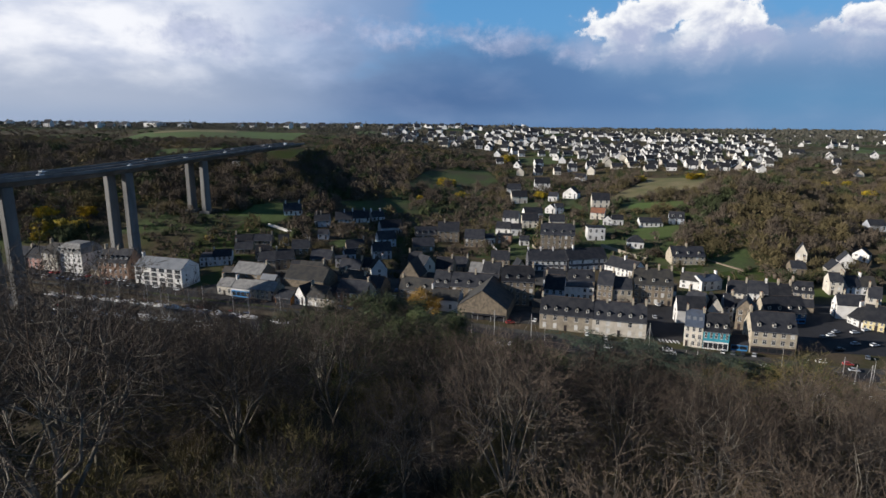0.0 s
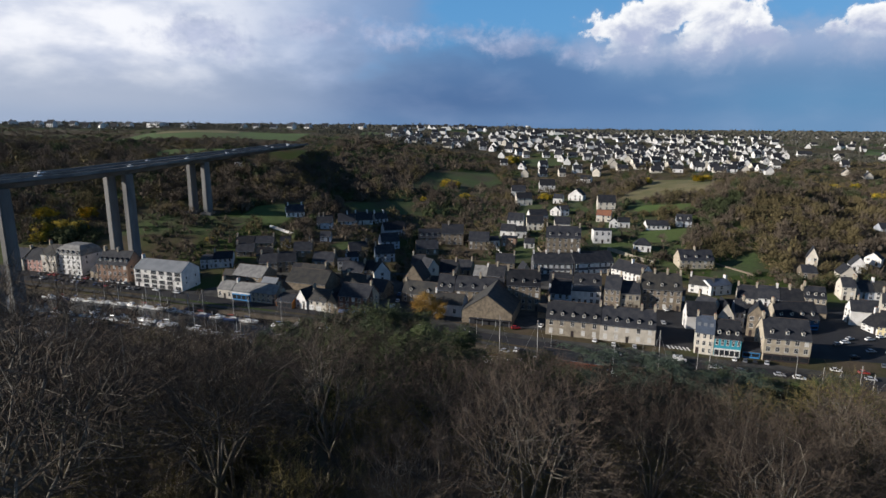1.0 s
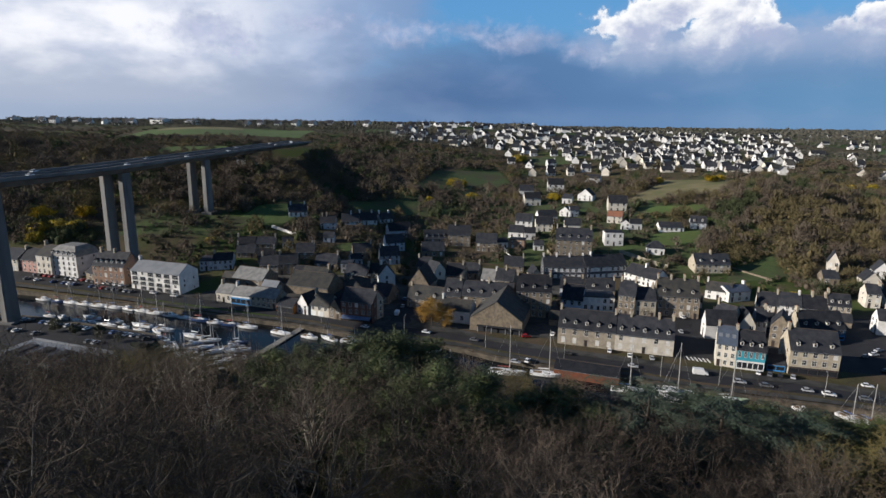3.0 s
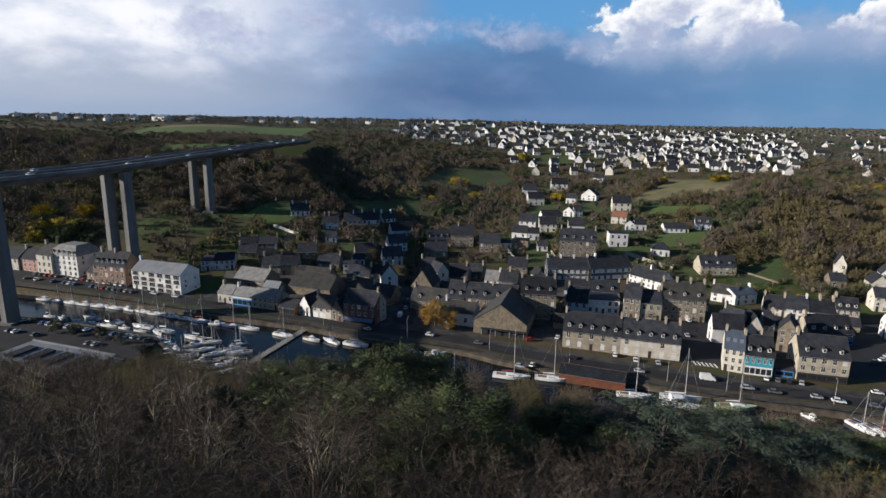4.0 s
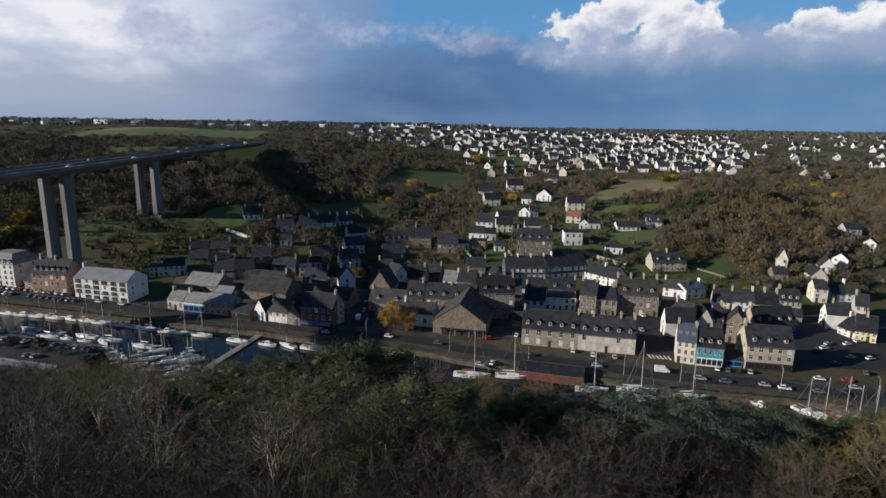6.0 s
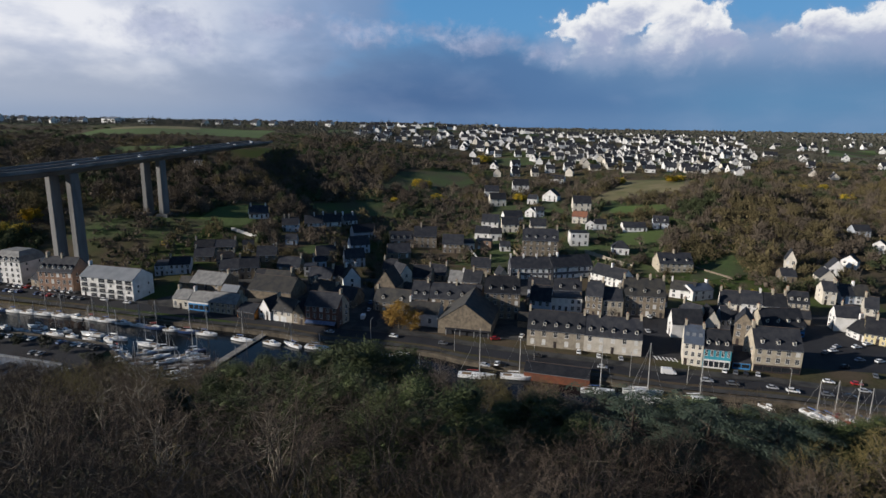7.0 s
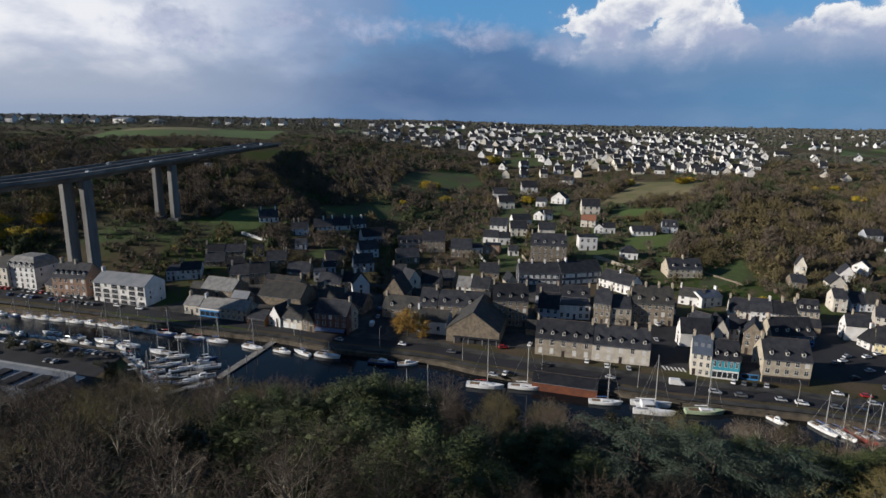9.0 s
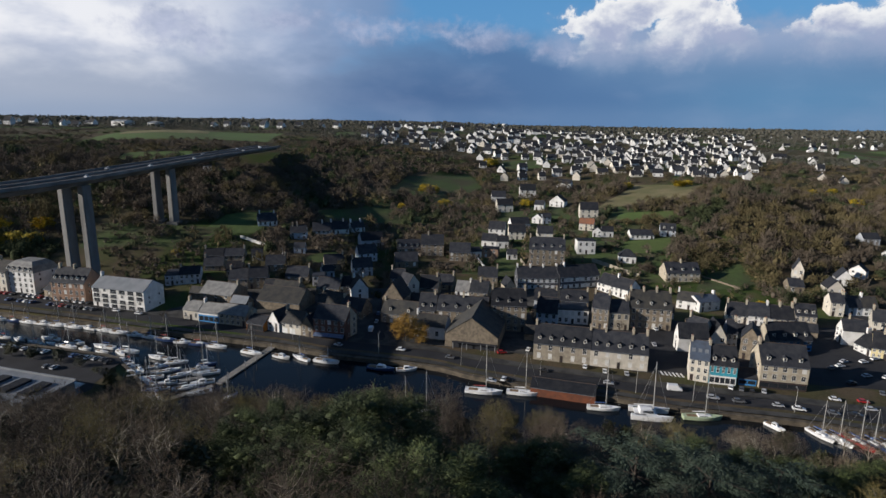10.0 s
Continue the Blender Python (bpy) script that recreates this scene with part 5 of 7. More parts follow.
plot("field", ((-335, 508), (-191, 582), (-206, 692), (-345, 590)), "meadow", "bright green pasture on the plateau", "field")
plot("field", ((-330, 566), (-261, 609), (-275, 648), (-343, 607)), "stubble", "pale stubble strip above the pasture", "field", 0.3)
plot("field", ((-265, 442), (-213, 460), (-223, 487), (-263, 466)), "meadow", "green pasture behind the viaduct", "field")
plot("field", ((-150, 324), (-121, 339), (-116, 380), (-146, 360)), "meadow", "steep green meadow above the town", "field")
patch("field", ((-204, 299), (-140, 312), (-142, 340), (-206, 331)), 0.12, M["grass"], "rough grass below the viaduct", "field", 8)
plot("field", ((-53, 449), (24, 492), (10, 560), (-45, 516)), "grass", "green clearing in the wooded slope", "field")
plot("field", ((-90, 366), (-45, 382), (-49, 413), (-95, 388)), "grass", "dark green slope in the shade", "field")
plot("field", ((-143, 673), (-107, 737), (-129, 785), (-150, 738)), "meadow", "green field at the rim of the plateau", "field")
plot("garden", ((107, 392), (141, 381), (147, 400), (115, 409)), "meadow", "mown lawn behind a house", "garden")
plot("garden", ((95, 332), (125, 333), (130, 352), (102, 350)), "meadow", "mown lawn on the slope", "garden")
plot("garden", ((117, 279), (152, 291), (156, 317), (130, 302)), "lawn", "grassy plot below the wood", "garden")
plot("field", ((101, 427), (168, 430), (212, 488), (154, 511)), "stubble", "tawny heath on the brow of the hill", "field")
plot("field", ((471, 744), (535, 747), (645, 903), (595, 928)), "meadow", "bright green field near the skyline", "field")
plot("garden", ((-87, 300), (-65, 311), (-68, 325), (-83, 316)), "grass", "rough grass bank", "garden")
plot("garden", ((27, 390), (48, 387), (48, 423), (33, 421)), "lawn", "sunny lawn between houses", "garden")
plot("garden", ((15, 297), (33, 298), (36, 322), (26, 322)), "lawn", "grassy yard", "garden")
plot("garden", ((69, 316), (86, 309), (89, 328), (75, 331)), "lawn", "walled garden", "garden")
patch("garden", ((2, 300), (118, 292), (148, 425), (22, 452)), 0.05, M["lawn"], "grassy gardens between the hillside houses", "garden", 8)
patch("field", ((-72, 376), (16, 396), (14, 478), (-58, 468)), 0.05, M["grass"], "rough grass on the shaded slope", "field", 8)
plot("garden", ((40, 600), (87, 605), (85, 639), (49, 642)), "lawn", "green plot among far houses", "garden")


def along_quay(a, b):
    return lambda x: (x, float(quay_y(x)) + a), lambda x: (x, float(quay_y(x)) + b)


QX = np.arange(-300, 260, 4.0)
strip("pavement", *along_quay(0.9, 3.8), QX, 0.10, M["paving"], "granite quay promenade", "pavement")
strip("grass_verge", *along_quay(3.8, 5.6), QX, 0.09, M["ground"], "worn grass verge along the quay road", "verge")
strip("road", *along_quay(5.6, 12.6), QX, 0.05, M["asphalt"], "dark asphalt quay road", "road")
strip("pavement", *along_quay(12.6, 17.0), QX, 0.13, M["paving"], "pavement in front of the houses", "pavement")
patch("town_ground", ((-130, 232), (60, 196), (62, 282), (-100, 268)), 0.03, M["paving"], "paved yards and lanes between the houses", "pavement", 5)
patch("town_ground", ((60, 190), (185, 175), (190, 236), (62, 246)), 0.03, M["asphalt"], "asphalt streets and square", "road", 5)
patch("street", ((158, 228), (168, 226), (222, 322), (214, 326)), 0.10, M["asphalt"], "asphalt street climbing out of the square", "road", 4)
patch("street", ((-36, 212), (-28, 212), (-27, 300), (-33, 300)), 0.12, M["asphalt"], "narrow dark asphalt street", "road", 4)
patch("street", ((69, 188), (79, 188), (84, 240), (76, 240)), 0.12, M["asphalt"], "asphalt side street with a crossing", "road", 4)
patch("car_park", ((-260, 252.5), (-150, 231), (-150, 243), (-260, 266)), 0.16, M["asphalt"], "asphalt quayside car park", "car park", 5)
patch("car_park", ((-260, 150), (-112, 150), (-116, 190), (-260, 214)), 0.06, M["asphalt"], "asphalt car park on the spit", "car park", 5)


def quay_wall():
    bm = bmesh.new()
    rows = []
    for x in np.arange(-420, 330, 5.0):
        q = float(quay_y(x))
        rows.append([bm.verts.new((x, q + dy, z)) for dy, z in ((-0.75, -3), (-0.45, 2.35), (-0.60, 2.38), (-0.60, 2.78), (1.1, 2.8), (1.1, -3))])
    for p, r in zip(rows, rows[1:]):
        for i in range(5):
            bm.faces.new((p[i], p[i + 1], r[i + 1], r[i]))
    bmesh.ops.recalc_face_normals(bm, faces=bm.faces)
    tagged(part("quay_wall", bm, M["quay_stone"]), "granite quay wall with a coping, weed-stained below", "quay wall", kind="structure")
    bm = bmesh.new()
    rows = []
    for x in np.arange(-420, -88, 5.0):
        q = float(bank_y(x))
        rows.append([bm.verts.new((x, q + dy, z)) for dy, z in ((0.6, -3), (0.4, 2.5), (0.4, 2.8), (-1.4, 2.8))])
    for p, r in zip(rows, rows[1:]):
        for i in range(3):
            bm.faces.new((p[i], p[i + 1], r[i + 1], r[i]))
    bmesh.ops.recalc_face_normals(bm, faces=bm.faces)
    tagged(part("quay_wall_near", bm, M["quay_stone"]), "granite wall of the car park spit", "quay wall", kind="structure")


quay_wall()


# ---------------------------------------------------------------- trees
class Sprout:
    """Collects rods and slivers of a tree as plain arrays."""

    def __init__(self):
        self.v, self.f = [], []

    def rod(self, a, b, ra, rb, sides):
        d = (b - a).normalized()
        u = d.orthogonal().normalized()
        w = d.cross(u)
        n = len(self.v)
        for c, r in ((a, ra), (b, rb)):
            for k in range(sides):
                t = k * math.tau / sides
                self.v.append(c + (u * math.cos(t) + w * math.sin(t)) * r)
        for k in range(sides):
            j = (k + 1) % sides
            self.f += [(n + k, n + j, n + sides + j), (n + k, n + sides + j, n + sides + k)]

    def sliver(self, a, b, w):
        d = b - a
        u = d.cross(Vector((random.uniform(-1, 1), random.uniform(-1, 1), random.uniform(-1, 1))))
        u = u.normalized() * w if u.length > 1e-6 else Vector((w, 0, 0))
        n = len(self.v)
        self.v += [a - u, a + u, b]
        self.f.append((n, n + 1, n + 2))

    def pad(self, c, w, t):
        """The matted heart of a bough: a lumpy lens."""
        n, k = len(self.v), 8
        self.v.append(c + Vector((0, 0, t)))
        self.v.append(c - Vector((0, 0, t * 0.6)))
        for i in range(k):
            r = w * random.uniform(0.7, 1.1)
            self.v.append(c + Vector((math.cos(i * math.tau / k) * r, math.sin(i * math.tau / k) * r, random.uniform(-0.3, 0.15) * (t + 0.1))))
        for i in range(k):
            p, q = n + 2 + i, n + 2 + (i + 1) % k
            self.f += [(n, p, q), (n + 1, q, p)]

    def leaf(self, c, size):
        a = Vector((random.gauss(0, 1), random.gauss(0, 1), random.gauss(0, 1))).normalized()
        b = a.orthogonal().normalized()
        n = len(self.v)
        self.v += [c + a * size, c - a * size * 0.5 + b * size * 0.6, c - a * size * 0.5 - b * size * 0.6]
        self.f.append((n, n + 1, n + 2))

    def mesh(self, name):
        return raw_mesh(name, [tuple(p) for p in self.v], self.f)


def rand_dir(d, spread, lift=0.0):
    v = d.normalized() + Vector((random.gauss(0, spread), random.gauss(0, spread), random.gauss(0, spread) + lift))
    return v.normalized()


def bare_tree_meshes(seed, height=12.0, spread=5.2, sprays=64, thin=1.0, fans=9, hairs=5, fat=1.6):
    """Trunk-and-limb mesh and twig mesh of a leafless tree with a domed crown of fine twigs on crooked limbs."""
    random.seed(seed)
    wood, twig = Sprout(), Sprout()
    fork = Vector((random.uniform(-0.3, 0.3), random.uniform(-0.3, 0.3), height * 0.27))
    wood.rod(Vector((0, 0, -0.6)), fork * 0.55 + Vector((0.12, 0.05, 0)), 0.30 * thin, 0.25 * thin, 7)
    wood.rod(fork * 0.55 + Vector((0.12, 0.05, 0)), fork, 0.25 * thin, 0.20 * thin, 7)
    core = Vector((0, 0, height * 0.50))
    limbs = []
    for i in range(7):
        a = i * 2.4 + random.uniform(-0.3, 0.3)
        e = 0.35 + 0.95 * (i / 6)
        d = Vector((math.cos(a) * math.cos(e), math.sin(a) * math.cos(e), math.sin(e)))
        knee = fork.lerp(core, 0.5) + Vector((d.x * spread * 0.28, d.y * spread * 0.28, d.z * height * 0.10))
        mid = core + Vector((d.x * spread * 0.52, d.y * spread * 0.52, d.z * height * 0.22)) + Vector((random.gauss(0, 0.4), random.gauss(0, 0.4), random.gauss(0, 0.3)))
        wood.rod(fork, knee, 0.15 * thin, 0.12 * thin, 5)
        elbow = knee.lerp(mid, 0.5) + Vector((random.gauss(0, 0.45), random.gauss(0, 0.45), random.gauss(0, 0.3)))
        wood.rod(knee, elbow, 0.12 * thin, 0.09 * thin, 5)
        wood.rod(elbow, mid, 0.09 * thin, 0.06 * thin, 4)
        limbs.append((d, knee, mid))
    for k in range(sprays):
        e = math.asin(-0.12 + 1.1 * (k + 0.5) / sprays) if (k + 0.5) / sprays < 0.98 else 1.4
        a = k * 2.39996 + random.uniform(-0.2, 0.2)
        d = Vector((math.cos(a) * math.cos(e), math.sin(a) * math.cos(e), math.sin(e)))
        r = random.uniform(0.78, 1.06)
        tip = core + Vector((d.x * spread * r, d.y * spread * r, d.z * height * 0.48 * r))
        ld, knee, mid = max(limbs, key=lambda q: q[0].dot(d) + random.uniform(-0.15, 0.15))
        s = knee.lerp(mid, random.uniform(0.35, 1.0))
        bend = s.lerp(tip, 0.5) + Vector((random.gauss(0, 0.8), random.gauss(0, 0.8), random.gauss(0.1, 0.6)))
        crook = s.lerp(bend, 0.5) + Vector((random.gauss(0, 0.32), random.gauss(0, 0.32), random.gauss(0, 0.25)))
        (wood if k % 3 else twig).rod(s, crook, 0.050 * thin, 0.036 * thin, 3)
        (wood if k % 3 else twig).rod(crook, bend, 0.036 * thin, 0.026 * thin, 3)
        (wood if k % 3 == 1 else twig).rod(bend, tip, 0.026 * thin, 0.008 * thin, 3)
        for _ in range(fans):
            f = random.random() ** 0.6
            q = bend.lerp(tip, f) if random.random() < 0.8 else s.lerp(bend, f)
            td = rand_dir(d + (tip - bend).normalized() * 0.4, 0.8, 0.05)
            e1 = q + td * random.uniform(0.6, 1.35)
            twig.sliver(q, e1, 0.012 * fat)
            for _ in range(hairs):
                h = q.lerp(e1, random.uniform(0.15, 1.0))
                twig.sliver(h, h + rand_dir(td, 0.9, 0.05) * random.uniform(0.25, 0.75), 0.008 * fat)
    return wood.mesh("trunk"), twig.mesh("crown")


def bush_meshes(seed, height=5.0, stems=26):
    """A thicket of slender bent stems with many side twigs: coppice, willow or bramble."""
    random.seed(seed)
    wood, twig = Sprout(), Sprout()
    wide = height * 0.22
    for i in range(stems):
        a = random.uniform(0, math.tau)
        far = wide * math.sqrt(random.random())
        p = Vector((math.cos(a) * far, math.sin(a) * far, -0.5))
        d = Vector((math.cos(a) * random.uniform(0.0, 0.45), math.sin(a) * random.uniform(0.0, 0.45), 1)).normalized()
        length = height * random.uniform(0.55, 1.1)
        r = 0.030
        for k in range(4):
            q = p + d * length / 4
            wood.rod(p, q, r, r * 0.72, 3)
            for _ in range(9):
                s = p.lerp(q, random.random())
                td = rand_dir(d, 0.55, 0.15)
                e = s + td * random.uniform(0.5, 1.3)
                twig.sliver(s, e, 0.016)
                for _ in range(3):
                    h = s.lerp(e, random.uniform(0.2, 1))
                    twig.sliver(h, h + rand_dir(td, 0.7, 0.1) * random.uniform(0.2, 0.6), 0.012)
            p, r = q, r * 0.72
            d = rand_dir(d + Vector((math.cos(a), math.sin(a), 0)) * 0.12, 0.22)
    return wood.mesh("trunk"), twig.mesh("crown")


def conifer_meshes(seed, height=14.0, flat=True, spread=5.6):
    """A broad old conifer: crooked limbs carrying separate pads of needles, with dark gaps between the tiers."""
    random.seed(seed)
    wood, green = Sprout(), Sprout()
    wood.rod(Vector((0, 0, -0.6)), Vector((0.1, 0, height * 0.5)), 0.36, 0.26, 7)
    wood.rod(Vector((0.1, 0, height * 0.5)), Vector((0.2, 0.1, height * 0.9)), 0.26, 0.08, 6)
    tiers = 7
    for i in range(tiers):
        f = i / (tiers - 1)
        z = height * (0.36 + 0.58 * f)
        reach = spread * math.sqrt(max(0.04, 1 - (f * 0.95) ** 2.2))
        for k in range(7 if i < 5 else 4):
            a = k * math.tau / (7 if i < 5 else 4) + i * 0.9 + random.uniform(-0.4, 0.4)
            r = reach * random.uniform(0.5, 1.2)
            out = Vector((math.cos(a), math.sin(a), 0))
            side = Vector((-out.y, out.x, 0))
            base = Vector((0.1, 0, z))
            tip = base + out * r + Vector((0, 0, r * (0.02 if flat else 0.22) + random.uniform(-0.4, 0.6)))
            wood.rod(base, tip, 0.07, 0.02, 3)
            pads = max(1, int(r / 1.7))
            for s in range(pads):
                g = 1.0 - 0.55 * s / pads
                c = base.lerp(tip, g) + side * random.gauss(0, 0.5) + Vector((0, 0, random.uniform(-0.1, 0.25)))
                w, t = (random.uniform(1.2, 1.9), 0.13) if flat else (random.uniform(0.95, 1.4), 0.42)
                wood.rod(base.lerp(tip, g * 0.8), c, 0.03, 0.012, 3)
                if not flat:
                    green.pad(c, w * 0.68, 0.40)
                for _ in range(420 if flat else 0):
                    f = random.uniform(-1, 1)
                    across = random.gauss(0, 0.40) * w * (1 - 0.4 * abs(f))
                    o = c + out * (f * w * 1.15) + side * across + Vector((0, 0, random.gauss(0, 0.06) - 0.10 * (f + 1) ** 2 - 0.22 * abs(across)))
                    e = (out * 0.8 + side * math.copysign(0.55, across) + Vector((random.gauss(0, 0.3), random.gauss(0, 0.3), random.gauss(-0.35, 0.2)))).normalized()
                    green.sliver(o, o + e * random.uniform(0.18, 0.42), random.uniform(0.026, 0.048))
                for _ in range(0 if flat else 520):
                    q = random.uniform(0, math.tau)
                    d = Vector((math.cos(q), math.sin(q), 0)) * math.sqrt(random.random()) * w
                    up = 0.55 * math.sqrt(max(0.0, 1 - d.length_squared / (w * w)))
                    o = c + Vector((d.x, d.y, up + random.gauss(0, t) - 0.15 * d.length_squared))
                    e = (d.normalized() * 0.7 + out * 0.6 + Vector((random.gauss(0, 0.35), random.gauss(0, 0.35), random.gauss(0.35, 0.25)))).normalized()
                    green.sliver(o, o + e * random.uniform(0.16, 0.36), random.uniform(0.030, 0.052))
    return wood.mesh("trunk"), green.mesh("crown")


def leafy_meshes(seed, height=6.0, spread=2.6, leaf=0.22, count=2600):
    """A rounded leafy tree or bush made of many clumps of leaves on real limbs."""
    random.seed(seed)
    wood, green = Sprout(), Sprout()
    wood.rod(Vector((0, 0, -0.5)), Vector((0, 0, height * 0.4)), 0.16, 0.12, 6)
    clumps = []
    for i in range(34):
        a, f = random.uniform(0, math.tau), random.random()
        r = spread * math.sqrt(random.random()) * (1 - 0.45 * abs(f - 0.35))
        c = Vector((math.cos(a) * r, math.sin(a) * r, height * (0.25 + 0.72 * f) * (1 - 0.12 * (r / spread) ** 2)))
        wood.rod(Vector((0, 0, height * 0.3)), c, 0.05, 0.015, 3)
        clumps.append((c, random.uniform(0.45, 0.95) * spread * 0.33))
    for _ in range(count):
        c, s = random.choice(clumps)
        o = Vector((random.gauss(0, 1), random.gauss(0, 1), random.gauss(0, 0.8)))
        green.leaf(c + o * s * 0.62, leaf * random.uniform(0.6, 1.3))
    return wood.mesh("trunk"), green.mesh("crown")


def tree(kind, meshes, x, y, size, turn, crown_mat, label, name="tree", group="", lean=0.0, wide=1.0):
    trunk, crown = meshes
    root = new(name)
    root.matrix_world = pose(x, y, ground_z(x, y) - 0.1, lean, 0, turn) @ Matrix.Diagonal((size * wide, size * wide, size, 1))
    tagged(root, label, "tree" if name != "shrub" else "shrub", group)
    hang("trunk", trunk, M["bark_pale" if crown_mat == "twig_pale" else ("bark_dark" if crown_mat in ("pine", "cedar") else "bark")], root)
    hang("crown", crown, M[crown_mat], root)
    return root


BARE = [bare_tree_meshes(11 + k, 11.5 + (k % 3), 4.7 + 0.3 * (k % 4), 84) for k in range(6)]
BARE_PALE = [bare_tree_meshes(41 + k, 11.0 + k, 5.0, 78, 0.95) for k in range(3)]
FINE = [bare_tree_meshes(151 + k, 11.0 + 0.8 * k, 5.0 + 0.3 * (k % 2), 96, 0.62, 12, 6, 0.95) for k in range(4)]
BUSH = [bush_meshes(60 + k, 6.5 + k, 30) for k in range(2)]
CEDAR = [conifer_meshes(70 + k, 14.0 + k, True, 6.2) for k in range(2)]
PINE = [conifer_meshes(80 + k, 13.5 + k, False, 5.8) for k in range(2)]
LEAFY = [leafy_meshes(90 + k) for k in range(2)]
BRUSH = [leafy_meshes(95 + k, 3.6, 2.4, 0.085, 3600) for k in range(2)]

BRAMBLE = [bush_meshes(64 + k, 3.6, 40) for k in range(2)]

NEAR_LABEL = {"twig": "leafless broadleaf tree with dense brown twigs on the hillside", "twig_olive": "leafless tree with olive lichened twigs on the hillside", "twig_pale": "leafless tree with pale grey twigs on the hillside",
              "willow": "leafless shrub with ochre upright stems", "pine": "dark green spreading pine on the hillside", "cedar": "blue-green cedar with flat layered boughs",
              "ivy": "ivy-covered evergreen bush under the bare trees"}


def near_wood():
    """The wood below the camera, tree by tree."""
    rnd = random.Random(5)
    conifers = (("pine", -2, 46, 60.3), ("pine", -12, 60, 58.1), ("pine", -9, 52, 58.3), ("pine", -17, 57, 55.8), ("pine", -23, 66, 53.3), ("pine", -8, 65, 56.3), ("pine", 11, 68, 49.2), ("pine", 14, 60, 49.9),
                ("cedar", 20, 63, 51.6), ("cedar", 18, 72, 45.9), ("cedar", 27, 60, 52.0), ("cedar", 28, 69, 48.2), ("pine", 33, 76, 44.4), ("cedar", 36, 62, 50.0), ("pine", 40, 73, 44.6), ("pine", 45, 67, 46.8), ("pine", 54, 69, 46.6))
    n = 0
    placed = []
    for k, x, y, top in conifers:
        m = (CEDAR if k == "cedar" else PINE)[n % 2]
        tall = max(v.co.z for v in m[1].vertices)
        tree(k, m, x, y, (top - ground_z(x, y)) / tall, rnd.uniform(0, 360), k, NEAR_LABEL[k], "conifer", "conifers on the hillside", 0.0, 1.22)
        placed.append((x, y))
        n += 1
    # the tallest bare trees, on the shoulder below the start of the flight
    for x, y, top in ((-20, 16, 75.0), (-13, 20, 70.6), (-27, 22, 73.5), (-17, 9, 74.5), (-8, 27, 67.5), (0, 31, 65.0), (7, 34, 63.0), (-33, 30, 69.0), (-22, 30, 68.0)):
        m = FINE[n % 4]
        tall = max(v.co.z for v in m[1].vertices)
        tree("twig", m, x, y, (top - ground_z(x, y)) / tall, rnd.uniform(0, 360), "twig", "tall leafless broadleaf tree with dark dense twigs", "tree", "trees of the hillside wood")
        placed.append((x, y))
        n += 1
    for i, (x, y) in enumerate(((60, 66), (66, 72), (58, 75), (72, 80), (65, 60), (74, 70), (52, 60), (80, 78), (60, 82), (68, 88))):
        tree("willow", BUSH[i % 2], x, y, rnd.uniform(1.0, 1.35), rnd.uniform(0, 360), "willow" if i % 3 else "twig_pale", "leafless shrub with ochre upright stems", "shrub", "undergrowth of the wood")
    # added trees whose pale twig colour stands in for sunlight on brown crowns
    for i, (x, y) in enumerate(((4, 40), (12, 43), (19, 46), (-5, 41), (27, 48))):
        tree("twig_pale", FINE[i % 4], x, y, 1.0 + 0.05 * (i % 3), 70 * i, "twig_pale", NEAR_LABEL["twig_pale"], "tree", "trees of the hillside wood")
        placed.append((x, y))
    for i in range(22):
        x, y = -6.5 - 5.2 * (i % 5) - 1.3 * (i // 5 % 2), -4.0 + 5.0 * (i // 5)
        tree("twig", BRAMBLE[i % 2], x, y, rnd.uniform(1.5, 2.1), rnd.uniform(0, 360), "twig_olive" if i % 4 == 1 else "twig", "tangled brown bramble thicket under the trees", "shrub", "undergrowth of the wood")
    for i in range(86):
        x, y = rnd.uniform(-26, 50), rnd.uniform(8, 46)
        if abs(x - 1) < 5 and y < 12:
            continue
        olive = x > 6 and i % 3
        tree("brush", BRAMBLE[i % 2] if i % 2 else BUSH[i // 2 % 2], x, y, rnd.uniform(1.1, 1.7) if i % 2 else rnd.uniform(0.7, 1.05), rnd.uniform(0, 360), "willow" if olive and i % 4 == 1 else ("twig_olive" if olive or i % 5 == 0 else "twig_pale"),
             "ochre and olive thicket of slender winter stems" if olive else "tangled brown bramble thicket under the trees", "shrub", "undergrowth of the wood")
    rest = []
    y = -8.0
    while y < 130:
        half = 0.86 * (y + 17) + 9
        step = 9.4
        x = -half + rnd.uniform(0, step)
        while x < half:
            px, py = x + rnd.uniform(-2.2, 2.2), y + rnd.uniform(-2.2, 2.2)
            x += step
            if py > float(bank_y(px)) - 5 or any((px - a) ** 2 + (py - b) ** 2 < 26 for a, b in placed) or (px < -86 and py > 146):
                continue
            if math.hypot(px - 1, py - min(4.4, max(-14.5, py))) < 4.2:
                continue
            east = px > 0.2 * (py + 15) + 1
            r = rnd.random()
            close = py < 44
            if r < (0.24 if east else 0.06):
                m, mat, nm = BUSH[n % 2], "willow", "shrub"
            elif east and r < 0.62 and py < 75:
                m, mat, nm = (FINE[n % 4] if close else BARE[n % 6]), "twig_olive", "tree"
            elif r < (0.78 if east else 0.30):
                m, mat, nm = (FINE[n % 4] if close else BARE_PALE[n % 3]), "twig_pale", "tree"
            else:
                m, mat, nm = (FINE[n % 4] if close else BARE[n % 6]), "twig", "tree"
            size = rnd.uniform(0.70, 1.18)
            if px > 18 and py > 80:
                size *= 0.62
            if px < -18 and py > 36:
                size = min(size, 1.0) * 0.93
            n += 1
